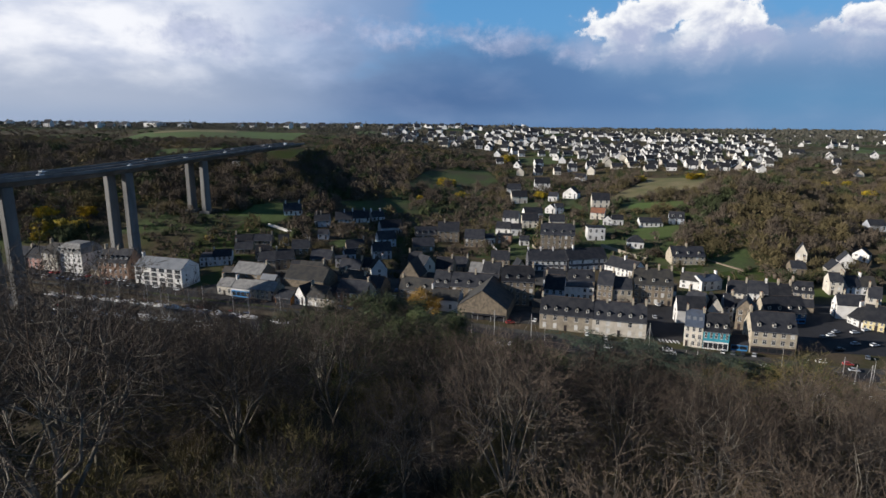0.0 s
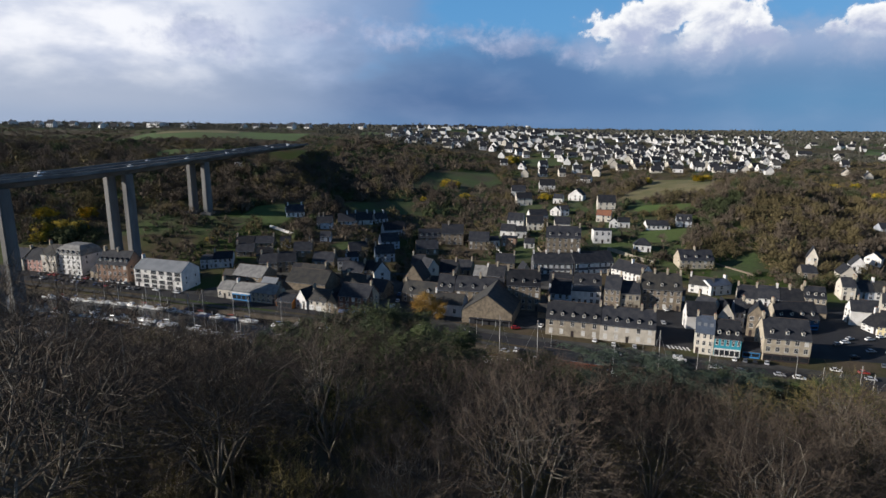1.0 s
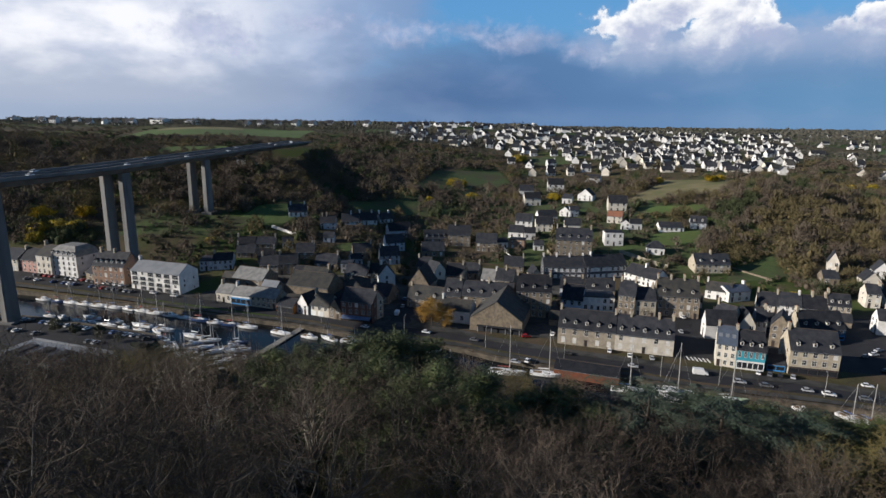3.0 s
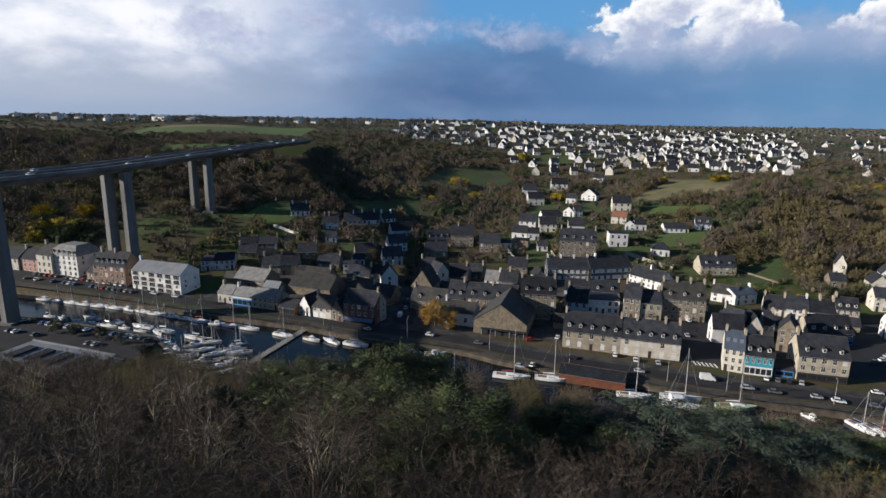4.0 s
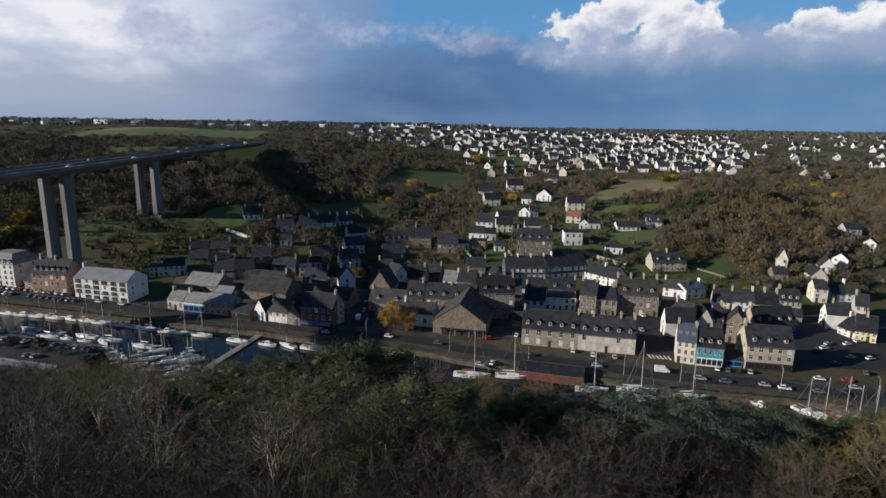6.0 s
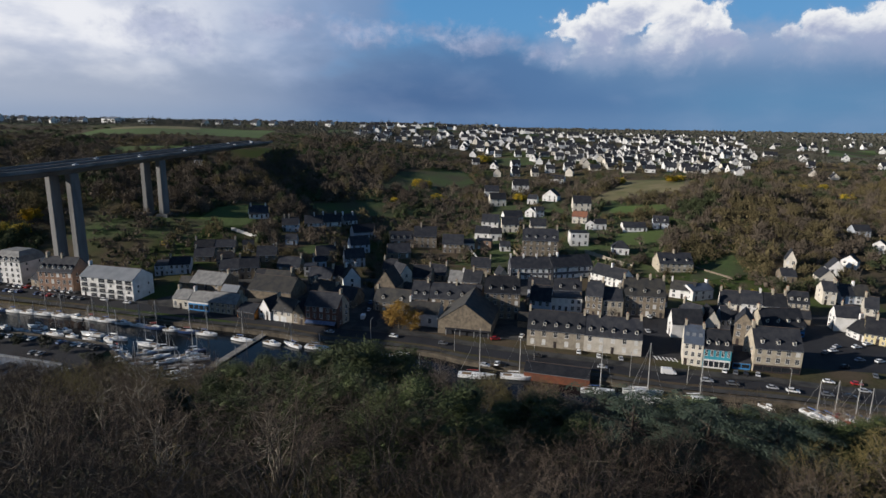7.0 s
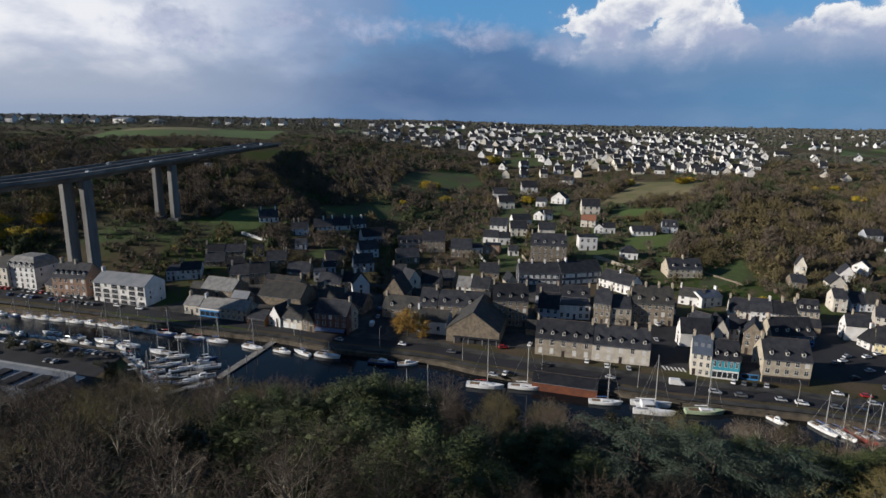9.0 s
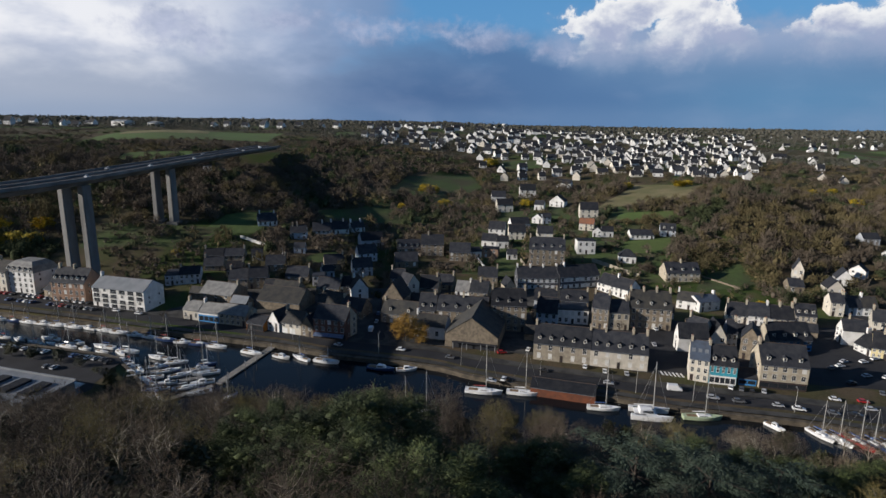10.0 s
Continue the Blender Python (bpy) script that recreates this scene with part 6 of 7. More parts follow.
            if n > 290:
                rest.append((px, py, size, rnd.uniform(0, 6.28), n))
                continue
            tree(mat, m, px, py, size, rnd.uniform(0, 360), mat, NEAR_LABEL[mat], nm, "trees of the hillside wood", rnd.uniform(-5, 5), rnd.uniform(0.80, 0.98))
            if close and rnd.random() < 0.8:
                tree("twig", BRAMBLE[n % 2], px - 3.6, py + 3.4, rnd.uniform(1.0, 1.6), rnd.uniform(0, 360), "twig", "tangled brown bramble thicket under the trees", "shrub", "undergrowth of the wood")
            if rnd.random() < (0.55 if close else 0.28):
                tree("ivy", (BRUSH[n % 2] if close else (LEAFY + BRUSH)[n % 4]), px + 2.4, py + 1.0, rnd.uniform(0.9, 1.4) * (1.3 if close else 1.0), rnd.uniform(0, 360), "ivy", NEAR_LABEL["ivy"], "shrub", "undergrowth of the wood")
        y += 8.0
    # the trees at the foot of the slope, joined
    for which, share, mat, nm in ((0, 1.0, "bark", "wood_trunks"), (1, 0.4, "twig", "wood_twigs")):
        vs, fs, off = [], [], 0
        for px, py, size, a, k in rest:
            me = BARE[k % 6][which]
            v = np.empty(len(me.vertices) * 3, np.float32)
            me.vertices.foreach_get("co", v)
            v = v.reshape(-1, 3) * size
            t = np.empty(len(me.polygons) * 3, np.int32)
            me.loops.foreach_get("vertex_index", t)
            t = t.reshape(-1, 3)
            if share < 1:
                t = t[np.random.RandomState(k).rand(len(t)) < share]
            c, s = math.cos(a), math.sin(a)
            vs.append(np.stack([v[:, 0] * c - v[:, 1] * s + px, v[:, 0] * s + v[:, 1] * c + py, v[:, 2] + ground_z(px, py)], 1))
            fs.append(t + off)
            off += len(v)
        if vs:
            tagged(hang(nm, raw_mesh(nm, np.concatenate(vs), np.concatenate(fs)), M[mat]), "leafless wood along the foot of the hillside", "wood", kind="stuff")
    return n


near_wood()


def ivy_shade_floor():
    """Ivy and bramble leaves matted over the ground of the near wood; their dark colour also stands in for shade
    between the crowns.
    """
    r = np.random.RandomState(77)
    n = 70000
    x, y = r.uniform(-1, 1, n), r.uniform(-12, 128, n)
    x = x * (0.86 * (y + 17) + 12)
    keep = (y < bank_y(x) - 4) & (y > 42) & (np.sin(x * 0.31 + 1.7 * np.sin(y * 0.23)) + np.sin(y * 0.27 + x * 0.11) > -0.9)
    x, y = x[keep], y[keep]
    n = len(x)
    hump = 0.9 * (np.sin(x * 0.55 + y * 0.2) * np.sin(y * 0.47 - x * 0.15) + 0.7)
    c = np.stack([x, y, land(x, y) + hump * r.uniform(0.3, 1.0, n) + 0.1], 1)
    a, b = r.normal(size=(n, 3)), r.normal(size=(n, 3))
    size = r.uniform(0.16, 0.42, n)[:, None] * np.clip((y + 30) / 70, 0.45, 1.3)[:, None]
    a, b = a * size * 0.7, b * size * 0.7
    v = np.stack([c + a, c - a * 0.5 + b, c - a * 0.5 - b], 1).reshape(-1, 3)
    ob = hang("ivy_carpet", raw_mesh("ivy_carpet", v, np.arange(len(v)).reshape(-1, 3)), M["ivy"])
    tagged(ob, "dark ivy and bramble on the floor of the wood, also standing in for shade under the crowns", "undergrowth", kind="stuff")


ivy_shade_floor()


# ---------------------------------------------------------------- woods on the far slopes
def crown_template(seed, sprigs, wide=0.03, core=0.0):
    """A small far-off crown, as arrays of unit size: sprigs fanning out from a few limbs, over a low dark core of brush."""
    r = np.random.RandomState(seed)
    v, f = [], []
    if core:
        bm = bmesh.new()
        bmesh.ops.create_icosphere(bm, subdivisions=1, radius=1.0)
        bm.verts.ensure_lookup_table()
        for p in bm.verts:
            k = core * (1 + 0.5 * noise.noise(p.co * 2.1 + Vector((seed, 0, 0))))
            p.co = Vector((p.co.x * k, p.co.y * k, 0.42 + p.co.z * k * 0.8))
        v = [tuple(p.co) for p in bm.verts]
        f = [tuple(q.index for q in t.verts) for t in bm.faces]
        bm.free()
    limbs = r.normal(size=(9, 3))
    limbs[:, 2] = np.abs(limbs[:, 2]) * 1.1 - 0.15
    limbs /= np.linalg.norm(limbs, axis=1)[:, None]
    for i in range(sprigs):
        d = limbs[i % 9] + r.normal(size=3) * 0.36
        d /= np.linalg.norm(d)
        reach = r.uniform(0.45, 1.0)
        a = d * reach * np.array([1, 1, 0.75]) + np.array([0, 0, 0.42])
        e = a + (d * 0.8 + np.array([0, 0, 0.35]) + r.normal(size=3) * 0.6) * r.uniform(0.09, 0.24)
        u = r.normal(size=3) * wide
        n = len(v)
        v += [tuple(a - u), tuple(a + u), tuple(e)]
        f.append((n, n + 1, n + 2))
    return np.array(v), np.array(f)


def wood_mass(name, spots, templates, mat, label, category="wood"):
    """Joins many far trees into one mesh. spots: x, y, radius, height."""
    vs, fs, n = [], [], 0
    rnd = np.random.RandomState(len(spots))
    for i, (x, y, r, h) in enumerate(spots):
        v, f = templates[i % len(templates)]
        a = rnd.uniform(0, 6.28)
        c, s = math.cos(a), math.sin(a)
        w = np.stack([(v[:, 0] * c - v[:, 1] * s) * r + x, (v[:, 0] * s + v[:, 1] * c) * r + y, v[:, 2] * h * 0.78 + ground_z(x, y) - 0.4], 1)
        vs.append(w)
        fs.append(f + n)
        n += len(v)
    if vs:
        ob = hang(name, raw_mesh(name, np.concatenate(vs), np.concatenate(fs)), M[mat], smooth=True)
        tagged(ob, label, category, kind="stuff")


M["far_brown"] = surface("far_winter_wood", (0.134, 0.108, 0.082), (0.090, 0.073, 0.056), 0.95, 0.05, 14, 0.0, 0.32, spec=0.05)
M["far_olive"] = surface("far_olive_wood", (0.134, 0.108, 0.056), (0.092, 0.078, 0.042), 0.95, 0.05, 14, 0.0, 0.32, spec=0.05)
M["far_green"] = surface("far_evergreens", (0.062, 0.074, 0.036), (0.044, 0.052, 0.028), 0.95, 0.05, 14, 0.0, 0.32, spec=0.05)
# hedge tone greyed and slightly blued: distance haze put into the base colour
M["hazed_hedge"] = surface("hazed_hedgerows", (0.105, 0.098, 0.080), (0.070, 0.072, 0.058), 0.95, 0.04, 14, 0.0, 0.35, spec=0.05)
HOUSE_SPOTS = []


def inside(q, x, y):
    """Whether x, y lies in the quad, grown a little."""
    c = sum(q) / 4
    sign = None
    for i in range(4):
        a, b = c + (q[i] - c) * 1.04, c + (q[(i + 1) % 4] - c) * 1.04
        k = (b[0] - a[0]) * (y - a[1]) - (b[1] - a[1]) * (x - a[0])
        if sign is None:
            sign = k > 0
        elif (k > 0) != sign:
            return False
    return True


def wooded(x, y):
    """How likely a spot on the far side carries trees."""
    if y < quay_y(x) + 40:
        return 0.0
    if 150 < x < 200 and 262 < y < 300:
        return 0.95
    if -200 < x < -60 and 525 < y < 760:
        return 0.92
    if x < -75:
        low = 0.9 if y > 285 and not (-212 < x < -112 and y < 348) else 0.26
        return low if y < 540 else 0.5
    if x < 30:
        if y < 300:
            return 0.03
        return 0.38 if y < 400 else (0.50 if y < 480 else (0.9 if y < 650 else 0.6))
    if x < 120:
        if y < 290:
            return 0.02
        return 0.25 if y < 440 else (0.45 if y < 560 else 0.45)
    if x < 330 and y < 500:
        return 0.96 if (y > 290 + 0.22 * max(0, x - 190) and x > 118) else 0.02
    if y > 560 and x > 0.50 * y:
        return 0.6
    return 0.85 if (x > 330 and y < 560) else 0.45


def far_woods():
    rnd = random.Random(21)
    T1 = [crown_template(k, 260, 0.024, 0.30) for k in range(7)]
    T2 = [crown_template(20 + k, 110, 0.036, 0.36) for k in range(4)]
    T3 = [crown_template(30 + k, 36, 0.06, 0.62) for k in range(4)]
    TG = [crown_template(40 + k, 230, 0.030, 0.58) for k in range(3)]
    brown, olive, green, far, rim = [], [], [], [], []
    grid = {}
    for hx, hy, hr in HOUSE_SPOTS:
        for i in range(-2, 3):
            for j in range(-2, 3):
                grid.setdefault((int(hx // 12) + i, int(hy // 12) + j), []).append((hx, hy, hr))
    y = 235.0
    while y < 4100:
        step = 4.4 if y < 520 else (7.0 if y < 800 else (15.0 if y < 1500 else 42.0))
        half = 0.82 * y + 40
        x = -half
        while x < half:
            px, py = x + rnd.uniform(-0.45, 0.45) * step, y + rnd.uniform(-0.45, 0.45) * step
            x += step * rnd.uniform(0.85, 1.15)
            k = wooded(px, py)
            lump = 0.5 + 0.9 * noise.noise(Vector((px / 55, py / 55, 3.0)))
            if rnd.random() > k * (1.0 if k > 0.7 else 0.35 + 1.1 * lump):
                continue
            if abs(px + 175) < 16 and py < 530 and ground_z(px, py) > 47:
                continue
            if any(inside(q, px, py) for q in CLEAR):
                continue
            if any((px - a) ** 2 + (py - b) ** 2 < (c + 2.5) ** 2 for a, b, c in grid.get((int(px // 12), int(py // 12)), ())):
                continue
            r = rnd.uniform(2.4, 5.0) * (0.85 if k < 0.5 else 1.0)
            h = r * rnd.uniform(1.5, 2.2)
            swell = 0.78 + 0.75 * max(-0.3, noise.noise(Vector((px / 16, py / 16, 7.0))))
            r, h = r * (0.5 + 0.5 * swell), h * swell
            if y > 560:
                r, h = r * 1.2, h * (0.62 + 0.9 * max(0.0, noise.noise(Vector((px / 45, py / 45, 2.0)))) if y < 950 else 1.0 + 1.1 * max(0.0, noise.noise(Vector((px / 70, py / 70, 1.0)))) + rnd.uniform(-0.3, 0.3))
            if px < -150 and 455 < py < 720:
                r, h = r * 0.8, h * 0.5
            tone = noise.noise(Vector((px / 40, py / 40, 9.0))) + rnd.uniform(-0.35, 0.35)
            spot = (px, py, r, h)
            if y > 1500:
                rim.append((px, py, r * rnd.uniform(2.2, 4.2), rnd.uniform(6, 11) + 22 * max(0.0, noise.noise(Vector((px / 160, py / 400, 4.0))))))
            elif y > 640:
                far.append(spot)
            elif tone > (0.30 if px < 100 else 0.08):
                olive.append(spot)
            elif tone < -0.40:
                green.append(spot)
            else:
                brown.append(spot)
        y += step * 0.95
    # gardens of the town: small bushes and hedges between the houses
    low_b, low_o, low_g = [], [], []
    for _ in range(5200):
        px, py = rnd.uniform(-190, 205), rnd.uniform(236, 450)
        if py < quay_y(px) + (62 if px < 40 else 88) - (30 if px < -100 else 0) or noise.noise(Vector((px / 14, py / 14, 5.0))) < -0.12:
            continue
        if px > 45 and py < (262 if px > 96 else 292) or 152 < px < 226 and abs(px - 163 - (py - 228) * 0.58) < 9 or any(inside(q, px, py) for q in CLEAR):
            continue
        r = rnd.uniform(0.7, 2.1)
        if any((px - a) ** 2 + (py - b) ** 2 < (c - 0.8 + r * 0.6) ** 2 for a, b, c in grid.get((int(px // 12), int(py // 12)), ())):
            continue
        rnd.choice((low_b, low_b, low_o, low_g, low_g)).append((px, py, r, r * rnd.uniform(1.3, 2.2)))
    wood_mass("garden_bushes", low_b, T2, "far_brown", "leafless brown garden bushes between the houses", "bushes")
    wood_mass("garden_bushes", low_o, T2, "far_olive", "olive garden bushes between the houses", "bushes")
    wood_mass("garden_bushes", low_g, TG[:2], "far_green", "evergreen garden hedges between the houses", "bushes")
    wood_mass("woodland", brown, T1, "far_brown", "leafless brown woodland on the valley sides")
    wood_mass("woodland", olive, T1, "far_olive", "olive-brown scrubby woodland on the valley sides")
    wood_mass("evergreen_thicket", green, TG, "far_green", "dark evergreen bushes scattered in the winter wood")
    wood_mass("hedgerow", far, T2, "hazed_hedge", "dark hedgerows and copses on the far plateau")
    wood_mass("copse", rim, T3, "hazed_hedge", "dark copses along the skyline")
    return len(brown), len(olive), len(green), len(far)


# ---------------------------------------------------------------- the housing estate on the plateau
def estate():
    """White houses with slate roofs, street by street, on the far slope and plateau."""
    rnd = random.Random(8)
    kinds = []
    for k in range(8):
        w, d = (7.6, 8.8, 7.0, 10.5, 8.2, 7.2, 9.4, 6.6)[k], 6.6 + 0.3 * (k % 3)
        kinds.append((w, d, (3.0, 4.4, 3.8, 2.6, 4.8, 2.8, 3.8, 4.2)[k], (3.8, 3.6, 4.0, 3.4, 3.8, 4.2, 3.6, 3.6)[k],
                      ("white", "white", "white", "cream", "white", "white", "white", "cream")[k], ("slate", "slate", "slate_old", "slate", "slate", "slate", "slate", "slate")[k]))
    made, far, count = {}, [], 0
    y = 548.0
    while y < 1750:
        gap = 17.0 if y < 800 else (25.0 if y < 1100 else 50.0)
        x0, x1 = -0.16 * y, 0.80 * y
        x = x0 + rnd.uniform(0, gap)
        while x < x1:
            px, py = x + rnd.uniform(-4, 4), y + rnd.uniform(-5, 5)
            x += gap * rnd.uniform(0.75, 1.3)
            edge = 665 if px < 25 else (548 if px < 150 else (535 if px < 430 else 600 + 0.25 * (px - 430)))
            if py < edge or rnd.random() > (0.82 if py < 800 else 0.62) * (1.05 if 40 < px < 0.50 * py else (0.75 if px < 60 else 0.22)):
                continue
            if any(inside(q, px, py) for q in CLEAR):
                continue
            k = rnd.randrange(8)
            turn = rnd.choice((-14, -8, 4, 12, 66, 80)) + rnd.uniform(-5, 5)
            m = pose(px, py, ground_z(px, py) - 0.2, 0, 0, turn)
            HOUSE_SPOTS.append((px, py, 4.5))
            count += 1
            if count > 175:
                far.append((m, k))
                continue
            if k not in made:
                w, d, e, r, wall, roof = kinds[k]
                made[k] = far_house(px, py, turn, w, d, e, r, wall, roof, k)
            else:
                copy_thing(made[k], m)
        y += gap * 1.15
    # the farthest rows, joined by material
    for piece in ("wall", "roof"):
        bm = bmesh.new()
        for m, k in far:
            w, d, e, r, wall, roof = kinds[k]
            b2 = bmesh.new()
            (gable_body if piece == "wall" else gable_roof)(b2, w, d, e, r)
            bmesh.ops.transform(b2, matrix=m, verts=b2.verts)
            me = bpy.data.meshes.new("piece")
            b2.to_mesh(me)
            b2.free()
            bm.from_mesh(me)
            bpy.data.meshes.remove(me)
        tagged(part("estate_" + piece, bm, M["white" if piece == "wall" else "slate"]), "rows of small white slate-roofed houses near the skyline", "houses", kind="stuff")


def far_house(x, y, turn, w, d, eave, rise, wall, roof, k):
    """A plain detached house: walls, roof, chimney, door and windows."""
    root = new("house")
    root.matrix_world = pose(x, y, ground_z(x, y) - 0.2, 0, 0, turn)
    tagged(root, ("white" if wall == "white" else "cream") + " rendered house with a dark slate gable roof on the plateau", "house", "houses of the hilltop estate")
    bm = bmesh.new()
    gable_body(bm, w, d, eave, rise)
    part("wall", bm, M[wall], root)
    bm = bmesh.new()
    gable_roof(bm, w, d, eave, rise, 0.3, 0.25)
    part("roof", bm, M[roof], root)
    bm = bmesh.new()
    box(bm, w / 2 - 0.8, w / 2 - 0.2, d / 2 - 0.5, d / 2 + 0.5, eave + rise - 0.6, eave + rise + 1.0)
    part("chimney", bm, M["white"], root)
    pane = stock(("far_window", 1), lambda bm: box(bm, -0.65, 0.65, -0.05, 0.02, 0, 1.35), M["glass"])
    for bx in (-w * 0.3, w * 0.28):
        hang("window", pane, parent=root).location = (bx, 0, 1.0)
        if eave > 4.2:
            hang("window", pane, parent=root).location = (bx, 0, eave - 1.7)
    if k % 2:
        return root
    g = hang("window", pane, parent=root)
    g.matrix_local = pose(-w / 2, d * 0.5, max(1.0, eave - 0.9), 0, 0, -90)
    return root


estate()


def skyline():
    """Long pale sheds and the water tower on the rim of the plateau."""
    for x, y, w, h in ((-455, 780, 26, 5.0), (-418, 795, 14, 4.0)):
        house(x, y, -24, w, 16, h, 2, "white", bays=8, floors=1, roof="zinc", label="long white hall on the plateau", fine=False, sides=False)
        HOUSE_SPOTS.append((x, y, 26))
    for x, y in ((-560, 820), (-520, 790), (-610, 860), (-350, 830), (-300, 900), (-240, 880), (-215, 910), (-180, 860), (-660, 900), (-590, 760), (-700, 820), (-640, 800), (-250, 820), (-380, 960), (-745, 880), (-690, 905), (-612, 905), (-536, 850), (-580, 905), (-500, 870), (-330, 905), (-285, 850), (-770, 950), (-665, 860)):
        house(x, y, -40 + (x % 7) * 7, 10, 8, 4.5, 4.5, "white", bays=3, floors=2, label="white house among trees on the plateau", group="houses of the hilltop estate", fine=False, sides=False)
        HOUSE_SPOTS.append((x, y, 8))
    root = new("water_tower")
    root.location = (114, 1480, ground_z(114, 1480))
    tagged(root, "pale concrete water tower on the skyline", "water tower")
    bm = bmesh.new()
    tube(bm, (0, 0, -1), (0, 0, 9), 2.6, 2.4, 12)
    part("shaft", bm, M["concrete"], root)
    bm = bmesh.new()
    tube(bm, (0, 0, 9), (0, 0, 12), 2.6, 6.5, 14)
    tube(bm, (0, 0, 12), (0, 0, 15), 6.5, 6.3, 14)
    part("tank", bm, M["white"], root)


skyline()
for h_ob in [o for o in bpy.data.objects if o.name.startswith("house") and o.parent is None]:
    if h_ob.location.y < 560:
        for k in (2.5, 7.0):
            p_in = h_ob.matrix_basis @ Vector((0, k, 0))
            HOUSE_SPOTS.append((p_in.x, p_in.y, 5.0))
        p_in = h_ob.matrix_basis @ Vector((0, -3, 0))
        HOUSE_SPOTS.append((p_in.x, p_in.y, 2.5))
far_woods()


# ---------------------------------------------------------------- boats and pontoons
def hull_bm(length, beam, free, draft=0.35, stern=0.75, sheer=0.35):
    """A lofted hull with a pointed bow at +x, a transom and a closed deck."""
    bm = bmesh.new()
    n, rings = 9, []
    for i in range(n):
        f = i / (n - 1)
        x = -length / 2 + length * f
        half = beam / 2 * (stern + (1 - stern) * min(1, f * 2.6)) * (1 - max(0, (f - 0.45) / 0.55) ** 2.2)
        half = max(half, 0.03)
        top = free * (1 + sheer * max(0, (f - 0.4) / 0.6) ** 1.5)
        rake = 0.5 * f ** 4
        rings.append([bm.verts.new(p) for p in ((x + rake, -half, top), (x, -half * 0.93, 0.25), (x - rake * 0.4, -half * 0.55, -draft), (x - rake * 0.4, half * 0.55, -draft), (x, half * 0.93, 0.25), (x + rake, half, top))])
    for p, q in zip(rings, rings[1:]):
        for i in range(5):
            bm.faces.new((p[i], p[i + 1], q[i + 1], q[i]))
        bm.faces.new((p[5], p[0], q[0], q[5]))
    bm.faces.new(rings[0][::-1])
    bm.faces.new(rings[-1])
    bmesh.ops.recalc_face_normals(bm, faces=bm.faces)
    return bm


def cabin_bm(x0, x1, half, z0, z1, slope=0.5):
    bm = bmesh.new()
    v = [bm.verts.new(p) for p in ((x0, -half, z0), (x1, -half * 0.6, z0), (x1, half * 0.6, z0), (x0, half, z0),
                                   (x0 + 0.15, -half * 0.85, z1), (x1 - slope, -half * 0.5, z1), (x1 - slope, half * 0.5, z1), (x0 + 0.15, half * 0.85, z1))]
    for f in ((3, 2, 1, 0), (4, 5, 6, 7), (0, 1, 5, 4), (1, 2, 6, 5), (2, 3, 7, 6), (3, 0, 4, 7)):
        bm.faces.new([v[i] for i in f])
    bmesh.ops.bevel(bm, geom=list(bm.edges), offset=0.07, segments=1, affect="EDGES")
    return bm


def sailboat(x, y, turn, length, mast, hull="hull", cover="canvas_blue", masts=1, label="", ketch=False):
    root = new("sailing_yacht")
    root.matrix_world = pose(x, y, TIDE + 0.02, 0, 0, turn)
    tagged(root, label or "white sailing yacht with bare mast moored afloat", "sailing boat", "moored boats")
    beam, free = length * 0.30, 0.075 * length + 0.25
    part("hull", hull_bm(length, beam, free), M[hull], root, smooth=False)
    bm = bmesh.new()
    box(bm, -length * 0.40, -length * 0.14, -beam * 0.22, beam * 0.22, free + 0.004, free + 0.14)
    part("cockpit", bm, M["teak"], root, "weathered teak cockpit")
    part("cabin", cabin_bm(-length * 0.13, length * 0.26, beam * 0.30, free - 0.02, free + 0.42), M["hull"], root)
    for s in (-1, 1):
        bm = bmesh.new()
        box(bm, -length * 0.08, length * 0.12, s * beam * 0.262 - 0.02, s * beam * 0.262 + 0.02, free + 0.14, free + 0.28)
        part("porthole", bm, M["glass"], root)
    for k in range(masts):
        mx = length * (0.08 - 0.36 * k)
        mh = mast * (1 - 0.28 * k)
        bm = bmesh.new()
        tube(bm, (mx, 0, free), (mx - mh * 0.012, 0, mh), 0.11, 0.08, 6)
        m_ob = part("mast", bm, M["alu"], root)
        bm = bmesh.new()
        tube(bm, (mx, -beam * 0.3, mh * 0.55), (mx, beam * 0.3, mh * 0.55), 0.04, 0.04, 4)
        part("spreader", bm, M["alu"], m_ob)
        bm = bmesh.new()
        bl = length * (0.36 - 0.14 * k)
        tube(bm, (mx - 0.1, 0, free + 1.25), (mx - bl, 0, free + 1.2), 0.07, 0.06, 5)
        boom = part("boom", bm, M["alu"], root)
        bm = bmesh.new()
        tube(bm, (mx - 0.2, 0, free + 1.42), (mx - bl * 0.95, 0, free + 1.34), 0.2, 0.11, 6)
        part("sail_cover", bm, M[cover], boom, "furled sail under a canvas cover")
    mx = length * 0.08
    for a, b in (((length * 0.49, 0, free * 1.3), (mx, 0, mast * 0.97)), ((-length * 0.47, 0, free), (mx, 0, mast * 0.98)), ((mx, -beam * 0.45, free), (mx, 0, mast * 0.9)), ((mx, beam * 0.45, free), (mx, 0, mast * 0.9))):
        bm = bmesh.new()
        tube(bm, a, b, 0.025, 0.025, 3)
        part("stay", bm, M["steel"], root)
    return root


